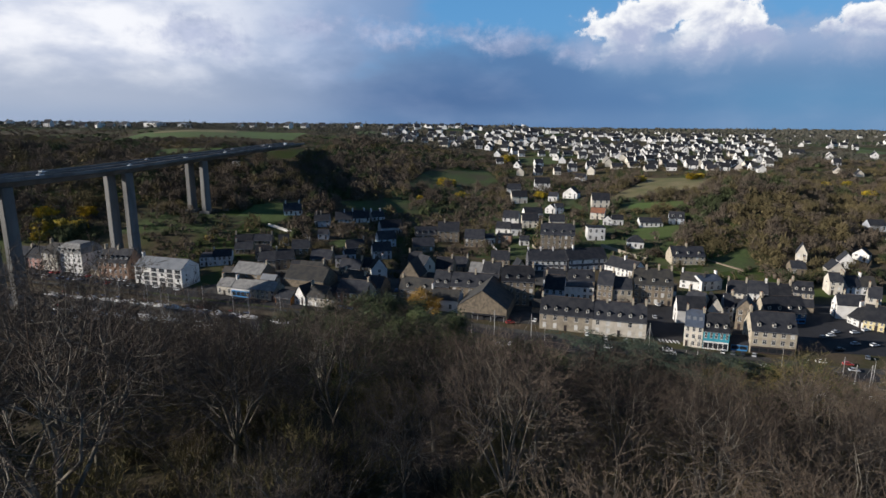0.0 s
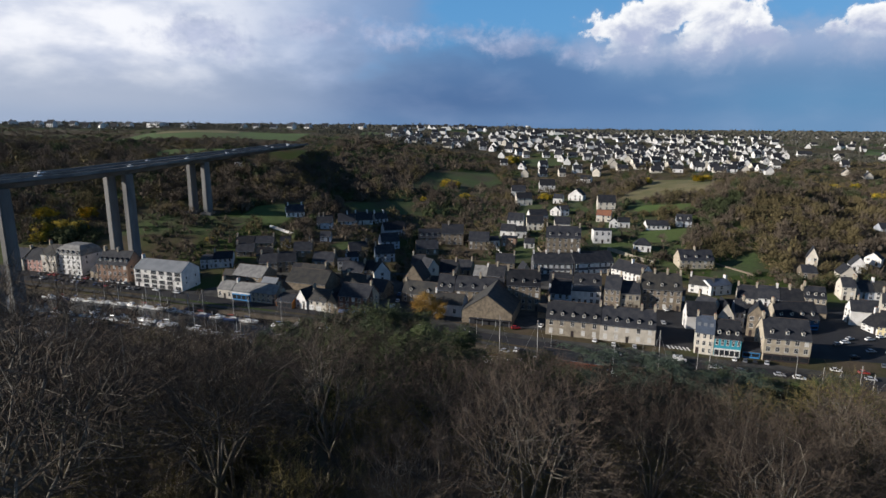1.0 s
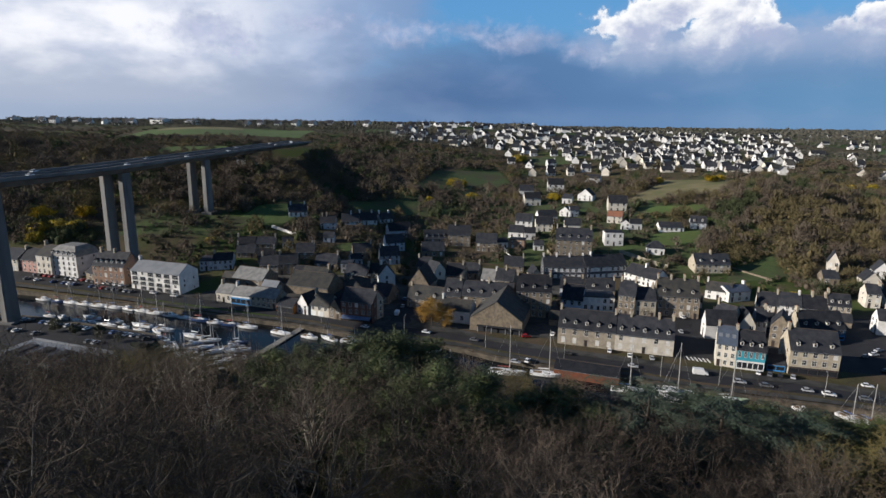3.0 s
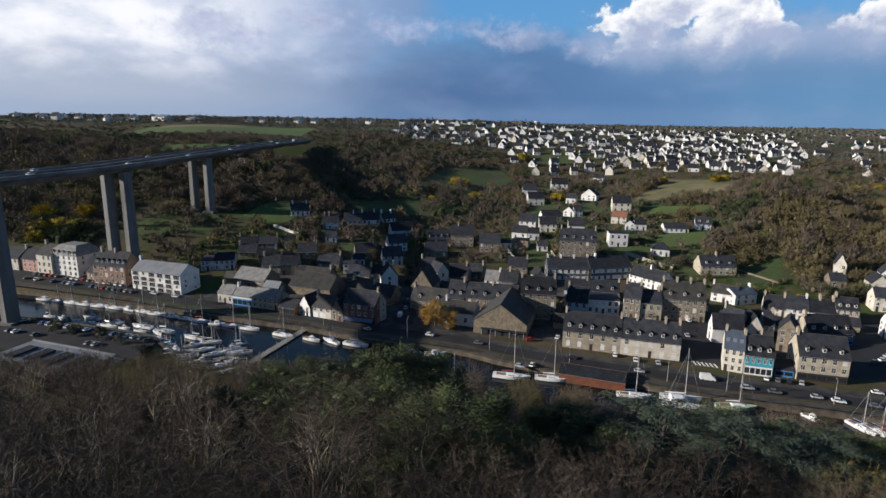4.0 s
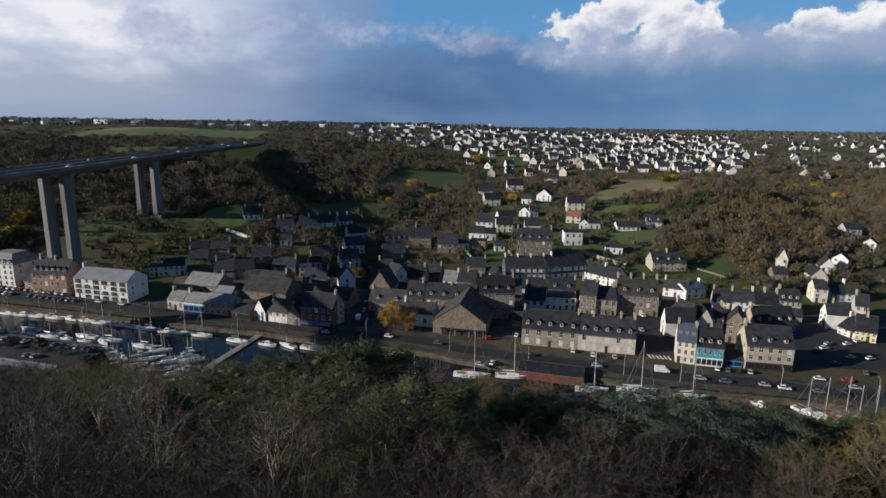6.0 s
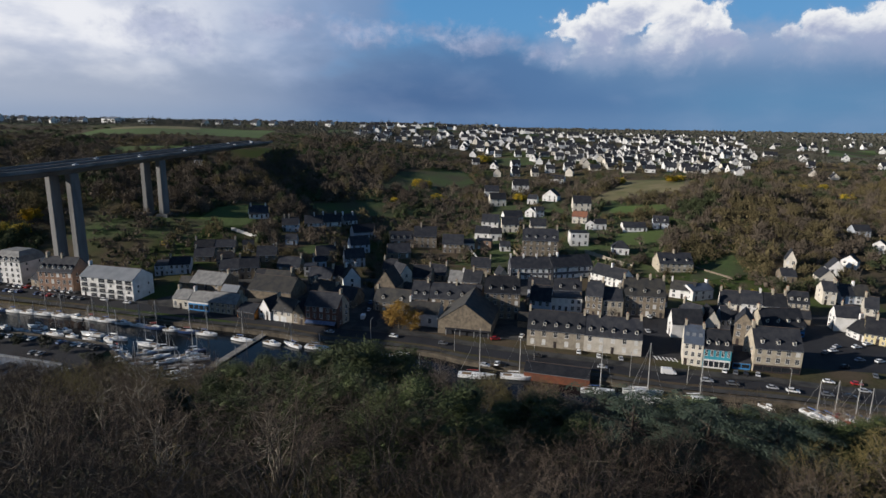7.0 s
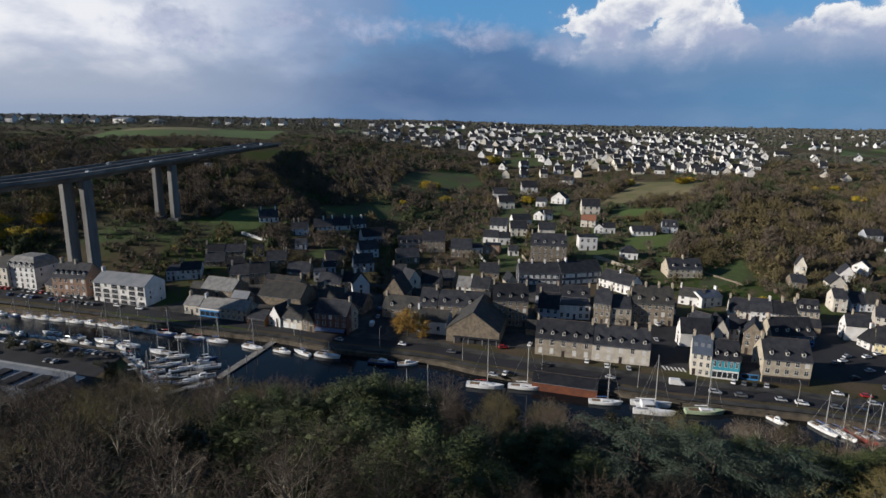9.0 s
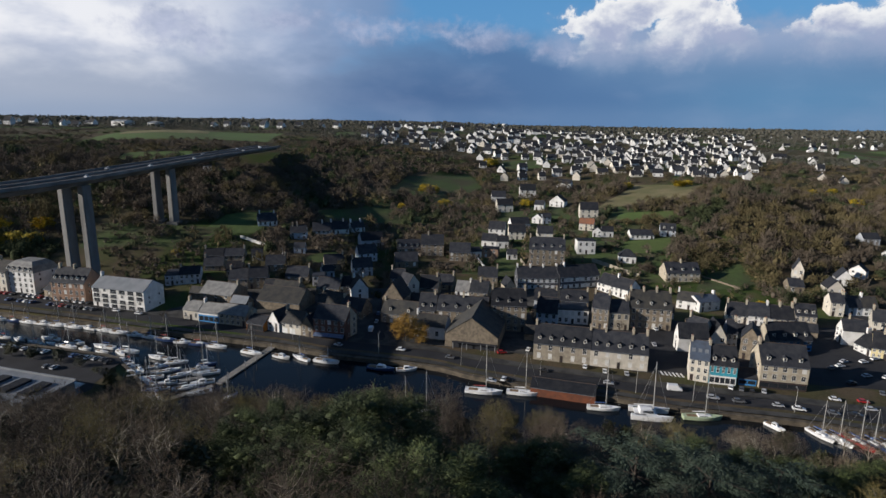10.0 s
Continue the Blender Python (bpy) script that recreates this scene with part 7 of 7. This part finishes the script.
def motorboat(x, y, turn, length, hull="hull", label=""):
    root = new("motorboat")
    root.matrix_world = pose(x, y, TIDE + 0.02, 0, 0, turn)
    tagged(root, label or "small white motorboat with a low cabin moored afloat", "motorboat", "moored boats")
    beam, free = length * 0.36, 0.8
    part("hull", hull_bm(length, beam, free, 0.3, 0.9, 0.5), M[hull], root)
    part("cabin", cabin_bm(-length * 0.12, length * 0.24, beam * 0.34, free - 0.02, free + 0.95, 0.6), M["hull"], root)
    bm = bmesh.new()
    box(bm, -length * 0.07, length * 0.12, -beam * 0.335, beam * 0.335, free + 0.45, free + 0.75)
    part("window_band", bm, M["glass"], root)
    bm = bmesh.new()
    box(bm, -length * 0.45, -length * 0.14, -beam * 0.3, beam * 0.3, free + 0.004, free + 0.1)
    part("cockpit", bm, M["teak"], root)
    bm = bmesh.new()
    box(bm, -length * 0.5 - 0.45, -length * 0.5, -0.2, 0.2, 0.1, 1.2)
    part("outboard", bm, M["rubber"], root, "dark outboard engine")
    return root


def catamaran(x, y, turn, length):
    root = new("catamaran")
    root.matrix_world = pose(x, y, TIDE + 0.02, 0, 0, turn)
    tagged(root, "large white sailing catamaran with a tall bare mast", "sailing boat", "moored boats")
    for s in (-1, 1):
        bm = hull_bm(length, 1.7, 1.5, 0.4, 0.8, 0.2)
        bmesh.ops.translate(bm, vec=(0, s * 2.6, 0), verts=bm.verts)
        part("hull", bm, M["hull"], root)
    bm = bmesh.new()
    box(bm, -length * 0.40, length * 0.16, -2.6, 2.6, 1.1, 1.5)
    part("bridge_deck", bm, M["hull"], root)
    part("cabin", cabin_bm(-length * 0.28, length * 0.14, 2.3, 1.48, 2.7, 1.2), M["hull"], root)
    bm = bmesh.new()
    box(bm, -length * 0.2, length * 0.06, -2.06, 2.06, 1.95, 2.35)
    part("window_band", bm, M["glass"], root)
    bm = bmesh.new()
    tube(bm, (length * 0.08, 0, 1.5), (length * 0.05, 0, 17.5), 0.16, 0.1, 7)
    part("mast", bm, M["alu"], root)
    bm = bmesh.new()
    tube(bm, (length * 0.06, 0, 3.6), (-length * 0.42, 0, 3.5), 0.22, 0.14, 6)
    part("boom", bm, M["hull"], root, "boom with a white furled sail")
    for a in ((length * 0.47, 0, 1.4), (-length * 0.3, -2.6, 1.5), (-length * 0.3, 2.6, 1.5)):
        bm = bmesh.new()
        tube(bm, a, (length * 0.05, 0, 16.5), 0.03, 0.03, 3)
        part("stay", bm, M["steel"], root)


def marina():
    rnd = random.Random(4)
    # along the town quay, west to east
    k = 0
    for x in np.linspace(-192, -90, 15):
        y = float(np.interp(x, (-192, -145, -105, -90), (229.5, 220.8, 209.5, 206)))
        t = rnd.choice((-13, -13, 167)) + rnd.uniform(-6, 6)
        ln = rnd.uniform(6.6, 9.2)
        if k % 3 == 0:
            motorboat(x, y, t, ln * 0.9)
        else:
            sailboat(x, y, t, ln, ln * 1.25, rnd.choice(("hull", "hull", "hull", "hull_blue")), rnd.choice(("canvas_blue", "canvas_blue", "canvas_red", "hull")))
        k += 1
    # along the spit
    for x in np.linspace(-174, -92, 12):
        y = float(bank_y(x)) + 4.4 + rnd.uniform(-0.6, 0.6)
        ln = rnd.uniform(5.2, 7.6)
        t = (-14 if x < -125 else -38) + rnd.choice((0, 180)) + rnd.uniform(-6, 6)
        if k % 4 == 0:
            motorboat(x, y, t, ln * 0.85)
        else:
            sailboat(x, y, t, ln, ln * 1.3, rnd.choice(("hull", "hull", "hull_blue")), rnd.choice(("canvas_blue", "hull", "canvas_red")))
        k += 1
    # at the finger pontoons
    for x, y, t in ((-103, 187, 25), (-97.5, 184, 28), (-92, 181, 32), (-93, 175, 200), (-94, 170.5, 196), (-96, 166, 190), (-88, 186, 30), (-84, 183, 200), (-87, 190, 12), (-82, 176, 205), (-86, 172, 25), (-80, 169, 210), (-109, 181, 22), (-105, 176.5, 24), (-100, 178.5, 205), (-112, 186, 18), (-98, 191, 10), (-106, 194.5, 168), (-117, 190.5, 166), (-120, 199.5, -12), (-131, 203, 168), (-143, 206, -12), (-156, 209.5, 168)):
        ln = rnd.uniform(6.0, 9.0)
        if k % 3 == 0:
            motorboat(x, y, t, ln * 0.8)
        else:
            sailboat(x, y, t, ln, ln * 1.3, rnd.choice(("hull", "hull", "hull", "hull", "hull_blue")), rnd.choice(("canvas_blue", "hull", "hull")))
        k += 1
    # single boats in the basin
    sailboat(-75, 201, -20, 8.5, 12.5, masts=1)
    motorboat(-63, 198, -25, 7.0)
    sailboat(-55.5, 197, 150, 7.5, 9, label="white dayboat with a short mast by the quay")
    sailboat(-46, 195, -14, 9.5, 6, "hull", "hull", label="white sloop hull with a lowered rig by the quay")
    motorboat(-26, 190.5, -14, 9.5, "hull_blue", "grey-blue workboat alongside the quay")
    motorboat(-17, 190, 8, 7.0, label="small white fishing boat alongside the quay")
    sailboat(9, 174.6, -8, 11.6, 16.5, "hull", "canvas_red", label="large white ketch with a red sail cover at the quay")
    sailboat(21.7, 174.4, -8, 10.5, 15.5, "hull", "hull", label="white sloop moored by the quay shed")
    sailboat(45, 165.8, -6, 9.5, 16.5, "hull", "canvas_blue", label="white yacht with a tall mast at the quay")
    catamaran(58, 162.6, -8, 11.4)
    sailboat(73, 161.6, -2, 11.0, 15, "hull_green", "hull", label="pale green wooden yacht at the quay")
    motorboat(92, 157.5, -62, 5.6, label="white tender moored by its bow")
    for x, y, ln, c in ((102.5, 153.6, 10, "hull"), (106, 151.6, 11, "hull"), (110.5, 150, 12, "hull_red"), (114, 149.5, 10, "hull_blue"), (117.5, 148.4, 10.5, "hull"), (121.5, 147, 10, "hull")):
        sailboat(x, y, -68, ln * 0.78, ln * 1.12, c, "canvas_blue", label="yacht in a row moored bow to the quay")
    sailboat(-15, 158, 12, 9.0, 13, label="white yacht at the wooded bank")
    sailboat(-9, 160.5, 18, 8.5, 13.5, label="white yacht at the wooded bank")
    sailboat(-70, 165, 60, 8, 11, "hull_blue")
    motorboat(-22, 163, 20, 6.5, "hull_blue")


marina()


def pontoon(points, width=2.2, label="grey plank pontoon floating in the marina"):
    """A floating walkway along the points: plank decks, side floats and steel piles."""
    root = new("pontoon")
    x0, y0 = points[0]
    root.location = (x0, y0, TIDE)
    tagged(root, label, "pontoon")
    for (ax, ay), (bx, by) in zip(points, points[1:]):
        ln = math.hypot(bx - ax, by - ay)
        m = pose((ax + bx) / 2 - x0, (ay + by) / 2 - y0, 0, 0, 0, math.degrees(math.atan2(by - ay, bx - ax)))
        bm = bmesh.new()
        box(bm, -ln / 2, ln / 2, -width / 2 + 0.15, width / 2 - 0.15, -0.3, 0.42)
        part("float", bm, M["concrete"], root).matrix_local = m
        n = int(ln / 1.2)
        me = stock(("deck_plank", round(width, 1)), lambda bm: box(bm, -0.57, 0.57, -width / 2, width / 2, 0.424, 0.52), M["planks"])
        for k in range(n):
            p = hang("plank", me, parent=root)
            p.matrix_local = m @ pose(-ln / 2 + 0.6 + k * 1.2, 0, 0)
        for k in range(2):
            bm = bmesh.new()
            tube(bm, (0, 0, -3), (0, 0, 3.2), 0.16, 0.16, 7)
            part("pile", bm, M["steel"], root).matrix_local = m @ pose(-ln / 2 + ln * (0.2 + 0.6 * k), width / 2 + 0.2, 0)


pontoon(((-69, 207), (-73, 191), (-77, 176)), 2.6, "broad plank walkway crossing the basin")
pontoon(((-78, 174), (-90, 162)), 2.2)
pontoon(((-84, 180), (-101, 171)), 2.0)
pontoon(((-83, 187), (-105, 183)), 2.0)


# ---------------------------------------------------------------- cars, lamps and street furniture
def car(x, y, turn, paint=0, kind="car", z=None):
    key = (kind, paint)
    z = ground_z(x, y) + 0.14 if z is None else z
    m = pose(x, y, z, 0, 0, turn) @ Matrix.Diagonal((0.88, 0.9, 0.92, 1))
    if key in CARS:
        return copy_thing(CARS[key], m)
    names = ("white", "silver", "grey", "black", "blue", "red")
    root = new("van" if kind == "van" else "car")
    root.matrix_world = m
    tagged(root, names[paint] + (" panel van parked by the kerb" if kind == "van" else " hatchback car parked on the asphalt"), "van" if kind == "van" else "car", "parked cars")
    ln, w, h = (5.2, 1.95, 2.25) if kind == "van" else (4.15, 1.74, 1.46)
    bm = bmesh.new()
    if kind == "van":
        prof = ((-ln / 2, 0.35), (-ln / 2, h - 0.15), (-ln / 2 + 0.2, h), (ln / 2 - 1.6, h), (ln / 2 - 0.8, 1.25), (ln / 2 - 0.05, 1.0), (ln / 2, 0.35))
    else:
        prof = ((-ln / 2, 0.35), (-ln / 2 + 0.02, 0.88), (-ln / 2 + 0.35, 0.95), (ln / 2 - 1.15, 0.95), (ln / 2 - 0.12, 0.76), (ln / 2, 0.35))
    a, b = [bm.verts.new((px, -w / 2, pz)) for px, pz in prof], [bm.verts.new((px, w / 2, pz)) for px, pz in prof]
    for i in range(len(prof)):
        j = (i + 1) % len(prof)
        bm.faces.new((a[i], a[j], b[j], b[i]))
    bm.faces.new(a[::-1])
    bm.faces.new(b)
    bmesh.ops.recalc_face_normals(bm, faces=bm.faces)
    bmesh.ops.bevel(bm, geom=list(bm.edges), offset=0.06, segments=1, affect="EDGES")
    body = part("body", bm, CAR_PAINT[paint], root)
    if kind == "car":
        for nm, mat, k in (("glasshouse", M["glass"], 0.0), ("roof", CAR_PAINT[paint], 0.001)):
            bm = bmesh.new()
            lo, hi = ((0.94, 1.38), (1.383, 1.46))[nm == "roof"]
            x0, x1 = (-ln / 2 + 0.3, ln / 2 - 1.1)
            f = 0.0 if nm == "glasshouse" else 1.0
            pts = []
            for zz, inset, fr, bk in ((lo, 0.06 if not f else 0.2, x1 if not f else x1 - 0.78, x0 if not f else x0 + 0.42), (hi, 0.2 if not f else 0.27, x1 - 0.75, x0 + 0.4)):
                pts.append([bm.verts.new(p) for p in ((bk, -w / 2 + inset, zz), (fr, -w / 2 + inset, zz), (fr, w / 2 - inset, zz), (bk, w / 2 - inset, zz))])
            for i in range(4):
                bm.faces.new((pts[0][i], pts[0][(i + 1) % 4], pts[1][(i + 1) % 4], pts[1][i]))
            bm.faces.new(pts[1])
            bm.faces.new(pts[0][::-1])
            part(nm, bm, mat, root)
    else:
        bm = bmesh.new()
        v = [bm.verts.new(p) for p in ((ln / 2 - 1.52, -w / 2 + 0.15, h - 0.1), (ln / 2 - 1.52, w / 2 - 0.15, h - 0.1), (ln / 2 - 0.8, w / 2 - 0.12, 1.30), (ln / 2 - 0.8, -w / 2 + 0.12, 1.30))]
        bm.faces.new(v)
        bmesh.ops.solidify(bm, geom=list(bm.faces), thickness=0.03)
        part("windscreen", bm, M["glass"], root)
    wheel = stock(("wheel", 1), lambda bm: tube(bm, (0, -0.11, 0), (0, 0.11, 0), 0.32, 0.32, 10), M["rubber"])
    for sx in (-1, 1):
        for sy in (-1, 1):
            hang("wheel", wheel, parent=root).location = (sx * ln * 0.31, sy * (w / 2 - 0.08), 0.32)
    lamp = stock(("headlight", 1), lambda bm: box(bm, -0.05, 0.03, -0.18, 0.18, 0, 0.14), M["frame"])
    for sy in (-1, 1):
        hang("headlight", lamp, parent=root).location = (ln / 2 - 0.03, sy * (w / 2 - 0.32), 0.6)
    CARS[key] = root
    return root


CARS = {}


def traffic():
    rnd = random.Random(12)
    pick = lambda: rnd.choice((0, 0, 0, 1, 1, 2, 2, 3, 4, 5))
    road = lambda x: math.degrees(math.atan2(float(quay_y(x + 2)) - float(quay_y(x - 2)), 4))
    for x, y, p in ((80, 171, 1), (87, 169, 2), (98, 167, 1), (103, 165, 0), (112, 163, 2), (118, 162, 3)):
        car(x, y, road(x), p)
    car(70, 176, -10, 0, "van")
    for x, y, p, t in ((45, 192, 0, 75), (51, 188.5, 0, 78), (58, 187, 1, 80), (50, 179.5, 1, -15), (16, 180.5, 0, 70), (12, 179, 1, -20), (17, 202.5, 5, 10), (27, 206, 0, 70),
                       (89, 178.6, 0, 62), (92, 177.6, 2, 62), (95, 177, 3, 62), (98.5, 176.4, 1, 62), (30, 188, 3, -20), (-2, 197, 2, -14), (-20, 203, 0, -14), (-44, 206, 1, 160)):
        car(x, y, t, p)
    car(-34, 222, 88, 0, "van")
    car(-33, 231, 88, 1)
    car(-33.4, 240, 88, 4)
    car(82, 231, 100, 0)
    car(76, 214, 84, 1)
    # quayside car park
    for i, x in enumerate(np.arange(-214, -152, 3.1)):
        if rnd.random() < 0.72:
            car(x, float(quay_y(x)) + 15.5 - 0.02 * i, 74 + rnd.uniform(-3, 3), pick())
        if rnd.random() < 0.6:
            car(x, float(quay_y(x)) + 9.5, 74 + rnd.uniform(-3, 3), pick())
    for x in np.arange(-145, -112, 5.5):
        if rnd.random() < 0.45:
            car(x, float(quay_y(x)) + 11.0, road(x), pick())
    # on the spit
    for x in np.arange(-176, -118, 3.0):
        if rnd.random() < 0.75:
            car(x, float(bank_y(x)) - 5.5, 78 + rnd.uniform(-4, 4), pick())
        if rnd.random() < 0.5 and x < -125:
            car(x, float(bank_y(x)) - 15.5, 78 + rnd.uniform(-4, 4), pick())
    # the square
    for x, y, t, p in ((136, 198, 10, 0), (140, 202, 20, 1), (147, 202, 12, 0), (140, 190, 10, 1), (146, 189, 14, 0), (132, 196, 30, 2), (118, 172, -14, 0), (126, 171, -10, 5), (125, 166, -12, 1), (136, 177, 60, 2), (153, 205, 14, 0), (131, 184, 14, 3), (150, 181, 70, 0)):
        car(x, y, t, p)
    # on the viaduct
    for y, lane, p in ((212, 6, 0), (226, -7, 0), (262, 7, 0), (300, -6.5, 1), (318, 6.5, 0), (372, 6, 0), (410, -6, 1), (452, 6, 0), (470, -6.5, 0)):
        bend = via_shift(y - 260)
        car(-175 + lane + bend, y, 90, p, z=VIA_Z + 0.09 + VIA_RISE * (y - 260) / 240.0)
    bend = via_shift(228)
    car(-170 + bend, 488, 90, 0, "van", z=VIA_Z + 0.09 + VIA_RISE * 228 / 240.0)


traffic()


def street_lamp(x, y, turn, h=7.5):
    root = new("street_lamp")
    root.matrix_world = pose(x, y, ground_z(x, y), 0, 0, turn)
    tagged(root, "slim grey street lamp post on the quay", "street lamp", "street lamps")
    bm = bmesh.new()
    tube(bm, (0, 0, 0), (0, 0, h), 0.08, 0.05, 6)
    part("post", bm, M["alu"], root)
    bm = bmesh.new()
    tube(bm, (0, 0, h - 0.1), (1.1, 0, h + 0.15), 0.05, 0.04, 5)
    part("arm", bm, M["alu"], root)
    bm = bmesh.new()
    box(bm, 1.0, 1.6, -0.12, 0.12, h + 0.08, h + 0.22)
    part("lamp_head", bm, M["steel"], root)


for lx in (-205, -160, -131, -95, -62, -28, 2, 28, 57, 73, 101, 125):
    street_lamp(lx, float(quay_y(lx)) + 4.8, 75)


# crossing stripes of the side street
for k in range(6):
    bm = bmesh.new()
    box(bm, -0.28, 0.28, -1.6, 1.6, 0, 0.02)
    tagged(part("crossing_stripe", bm, M["paint_line"]), "worn white zebra crossing stripe", "road marking", "zebra crossing", "structure").location = (70.5 + 1.25 * k, 189.0 - 0.3 * k, ground_z(72, 189) + 0.13)


# ---------------------------------------------------------------- halls and plants of the waterside
def boat_hall():
    root = new("boat_hall")
    root.matrix_world = pose(-134, 150.5, 2.6, 0, 0, -14)
    tagged(root, "low hall with a pale flat roof and long skylights", "hall")
    bm = bmesh.new()
    box(bm, -17, 17, -1, 15, -1, 5.6)
    part("wall", bm, M["concrete"], root)
    bm = bmesh.new()
    box(bm, -17.4, 17.4, -1.4, 15.4, 5.6, 6.0)
    box(bm, -17.4, 17.4, -1.4, -1.0, 6.0, 6.5)
    box(bm, -17.4, 17.4, 15.0, 15.4, 6.0, 6.5)
    part("roof", bm, M["zinc"], root, "pale sheeted flat roof")
    for k in range(4):
        bm = bmesh.new()
        box(bm, -13 + 7.6 * k, -9.5 + 7.6 * k, 3.0, 11.0, 6.0, 6.7)
        part("skylight", bm, M["slate"], root)
    root = new("pavilion")
    root.matrix_world = pose(-119, 163, 2.7, 0, 0, -14)
    tagged(root, "small harbour pavilion with a white canopy roof", "pavilion")
    bm = bmesh.new()
    box(bm, -4, 4, -2, 2, -0.5, 3.0)
    part("wall", bm, M["blue_dark"], root)
    bm = bmesh.new()
    box(bm, -5, 5, -3, 3, 3.0, 3.25)
    part("roof", bm, M["white"], root)


boat_hall()
for i, (bx, by) in enumerate(((-147, 188), (-136, 186), (-127, 183), (-118, 178), (-110, 172), (-106, 166), (-103, 160), (-112, 156), (-156, 190))):
    tree("ivy", (LEAFY + BRUSH)[i % 4], bx, by, 0.75 + 0.06 * (i % 3), i * 40, "ivy", "dark evergreen bush on the car park island", "shrub", "car park bushes")
GORSE = [leafy_meshes(120 + k, 3.4, 3.0, 0.30, 1500) for k in range(2)]
for i, (gx, gy, gs) in enumerate(((-26, 472, 1.9), (-20, 474, 1.6), (-10, 433, 1.7), (-6, 436, 1.2), (-41, 419, 1.0), (33, 616, 2.3), (38, 618, 1.8), (51, 438, 1.6), (55, 440, 1.2), (36, 441, 1.1), (40, 442, 1.0), (-246, 297, 2.0), (-239, 303, 1.7),
                                   (-256, 313, 2.2), (-233, 318, 2.1), (-228, 302, 1.8), (-241, 288, 1.6), (144, 499, 1.5), (182, 486, 1.6), (190, 489, 1.4), (300, 500, 1.7), (318, 470, 1.8), (-150, 300, 0.9), (62, 455, 0.9), (140, 262, 1.0), (330, 520, 1.6))):
    tree("gorse", GORSE[i % 2], gx, gy, gs, i * 70, "gorse", "yellow flowering gorse bush on the slope", "shrub", "gorse bushes")
RUST = [leafy_meshes(140 + k, 6.4, 3.4, 0.17, 4600) for k in range(2)]
tree("rust", RUST[0], -19, 212.5, 1.62, 40, "rust_leaf", "small tree with rusty withered leaves by the market hall", "tree")
tree("rust", RUST[1], -13.5, 211.0, 1.2, 80, "rust_leaf", "small tree with rusty withered leaves by the market hall", "tree")
for i, (tx, ty, ts) in enumerate(((66, 226, 0.5), (-92, 229, 0.35), (-120, 226, 0.4), (44, 300, 0.6), (52, 306, 0.55), (30, 330, 0.6), (-10, 300, 0.6), (8, 312, 0.65), (-18, 288, 0.5), (100, 305, 0.5), (122, 268, 0.5), (136, 264, 0.5), (150, 262, 0.55),
                                   (-60, 296, 0.6), (-48, 284, 0.5), (-112, 284, 0.6), (12, 282, 0.5), (88, 342, 0.55), (62, 366, 0.6), (166, 270, 0.6), (-40, 320, 0.7), (-22, 334, 0.7), (10, 350, 0.6))):
    tree("twig", BARE[i % 6], tx, ty, ts, i * 57, "twig" if i % 3 else "twig_pale", "small leafless garden tree in the town", "tree", "garden trees")


def garden_wall(ax, ay, bx, by, h=1.8, mat="stone_pale", label="pale stone garden wall on the slope"):
    """A wall in short stepped lengths that follows the ground."""
    ln = math.hypot(bx - ax, by - ay)
    n = max(1, int(ln / 3))
    bm = bmesh.new()
    for k in range(n):
        x, y = ax + (bx - ax) * (k + 0.5) / n, ay + (by - ay) * (k + 0.5) / n
        z = ground_z(x, y)
        s = ln / n / 2 + 0.01
        v = box(bm, -s, s, -0.2, 0.2, -1.0, h)
        v += box(bm, -s, s, -0.27, 0.27, h + 0.002, h + 0.1)
        bmesh.ops.transform(bm, matrix=pose(x, y, z, 0, 0, math.degrees(math.atan2(by - ay, bx - ax))), verts=v)
    tagged(part("garden_wall", bm, M[mat]), label, "wall")


garden_wall(-126, 330, -98, 318, 1.6, "white", "white garden wall stepping down the slope")
garden_wall(-98, 318, -93, 300, 1.6, "white", "white garden wall stepping down the slope")
garden_wall(76, 322, 96, 300, 2.0)
garden_wall(10, 330, 17, 300, 1.8, "white", "white garden wall running uphill")
garden_wall(36, 322, 40, 292, 1.8)
garden_wall(128, 302, 142, 284, 0.9, "stone", "low stone wall across a grassy plot")
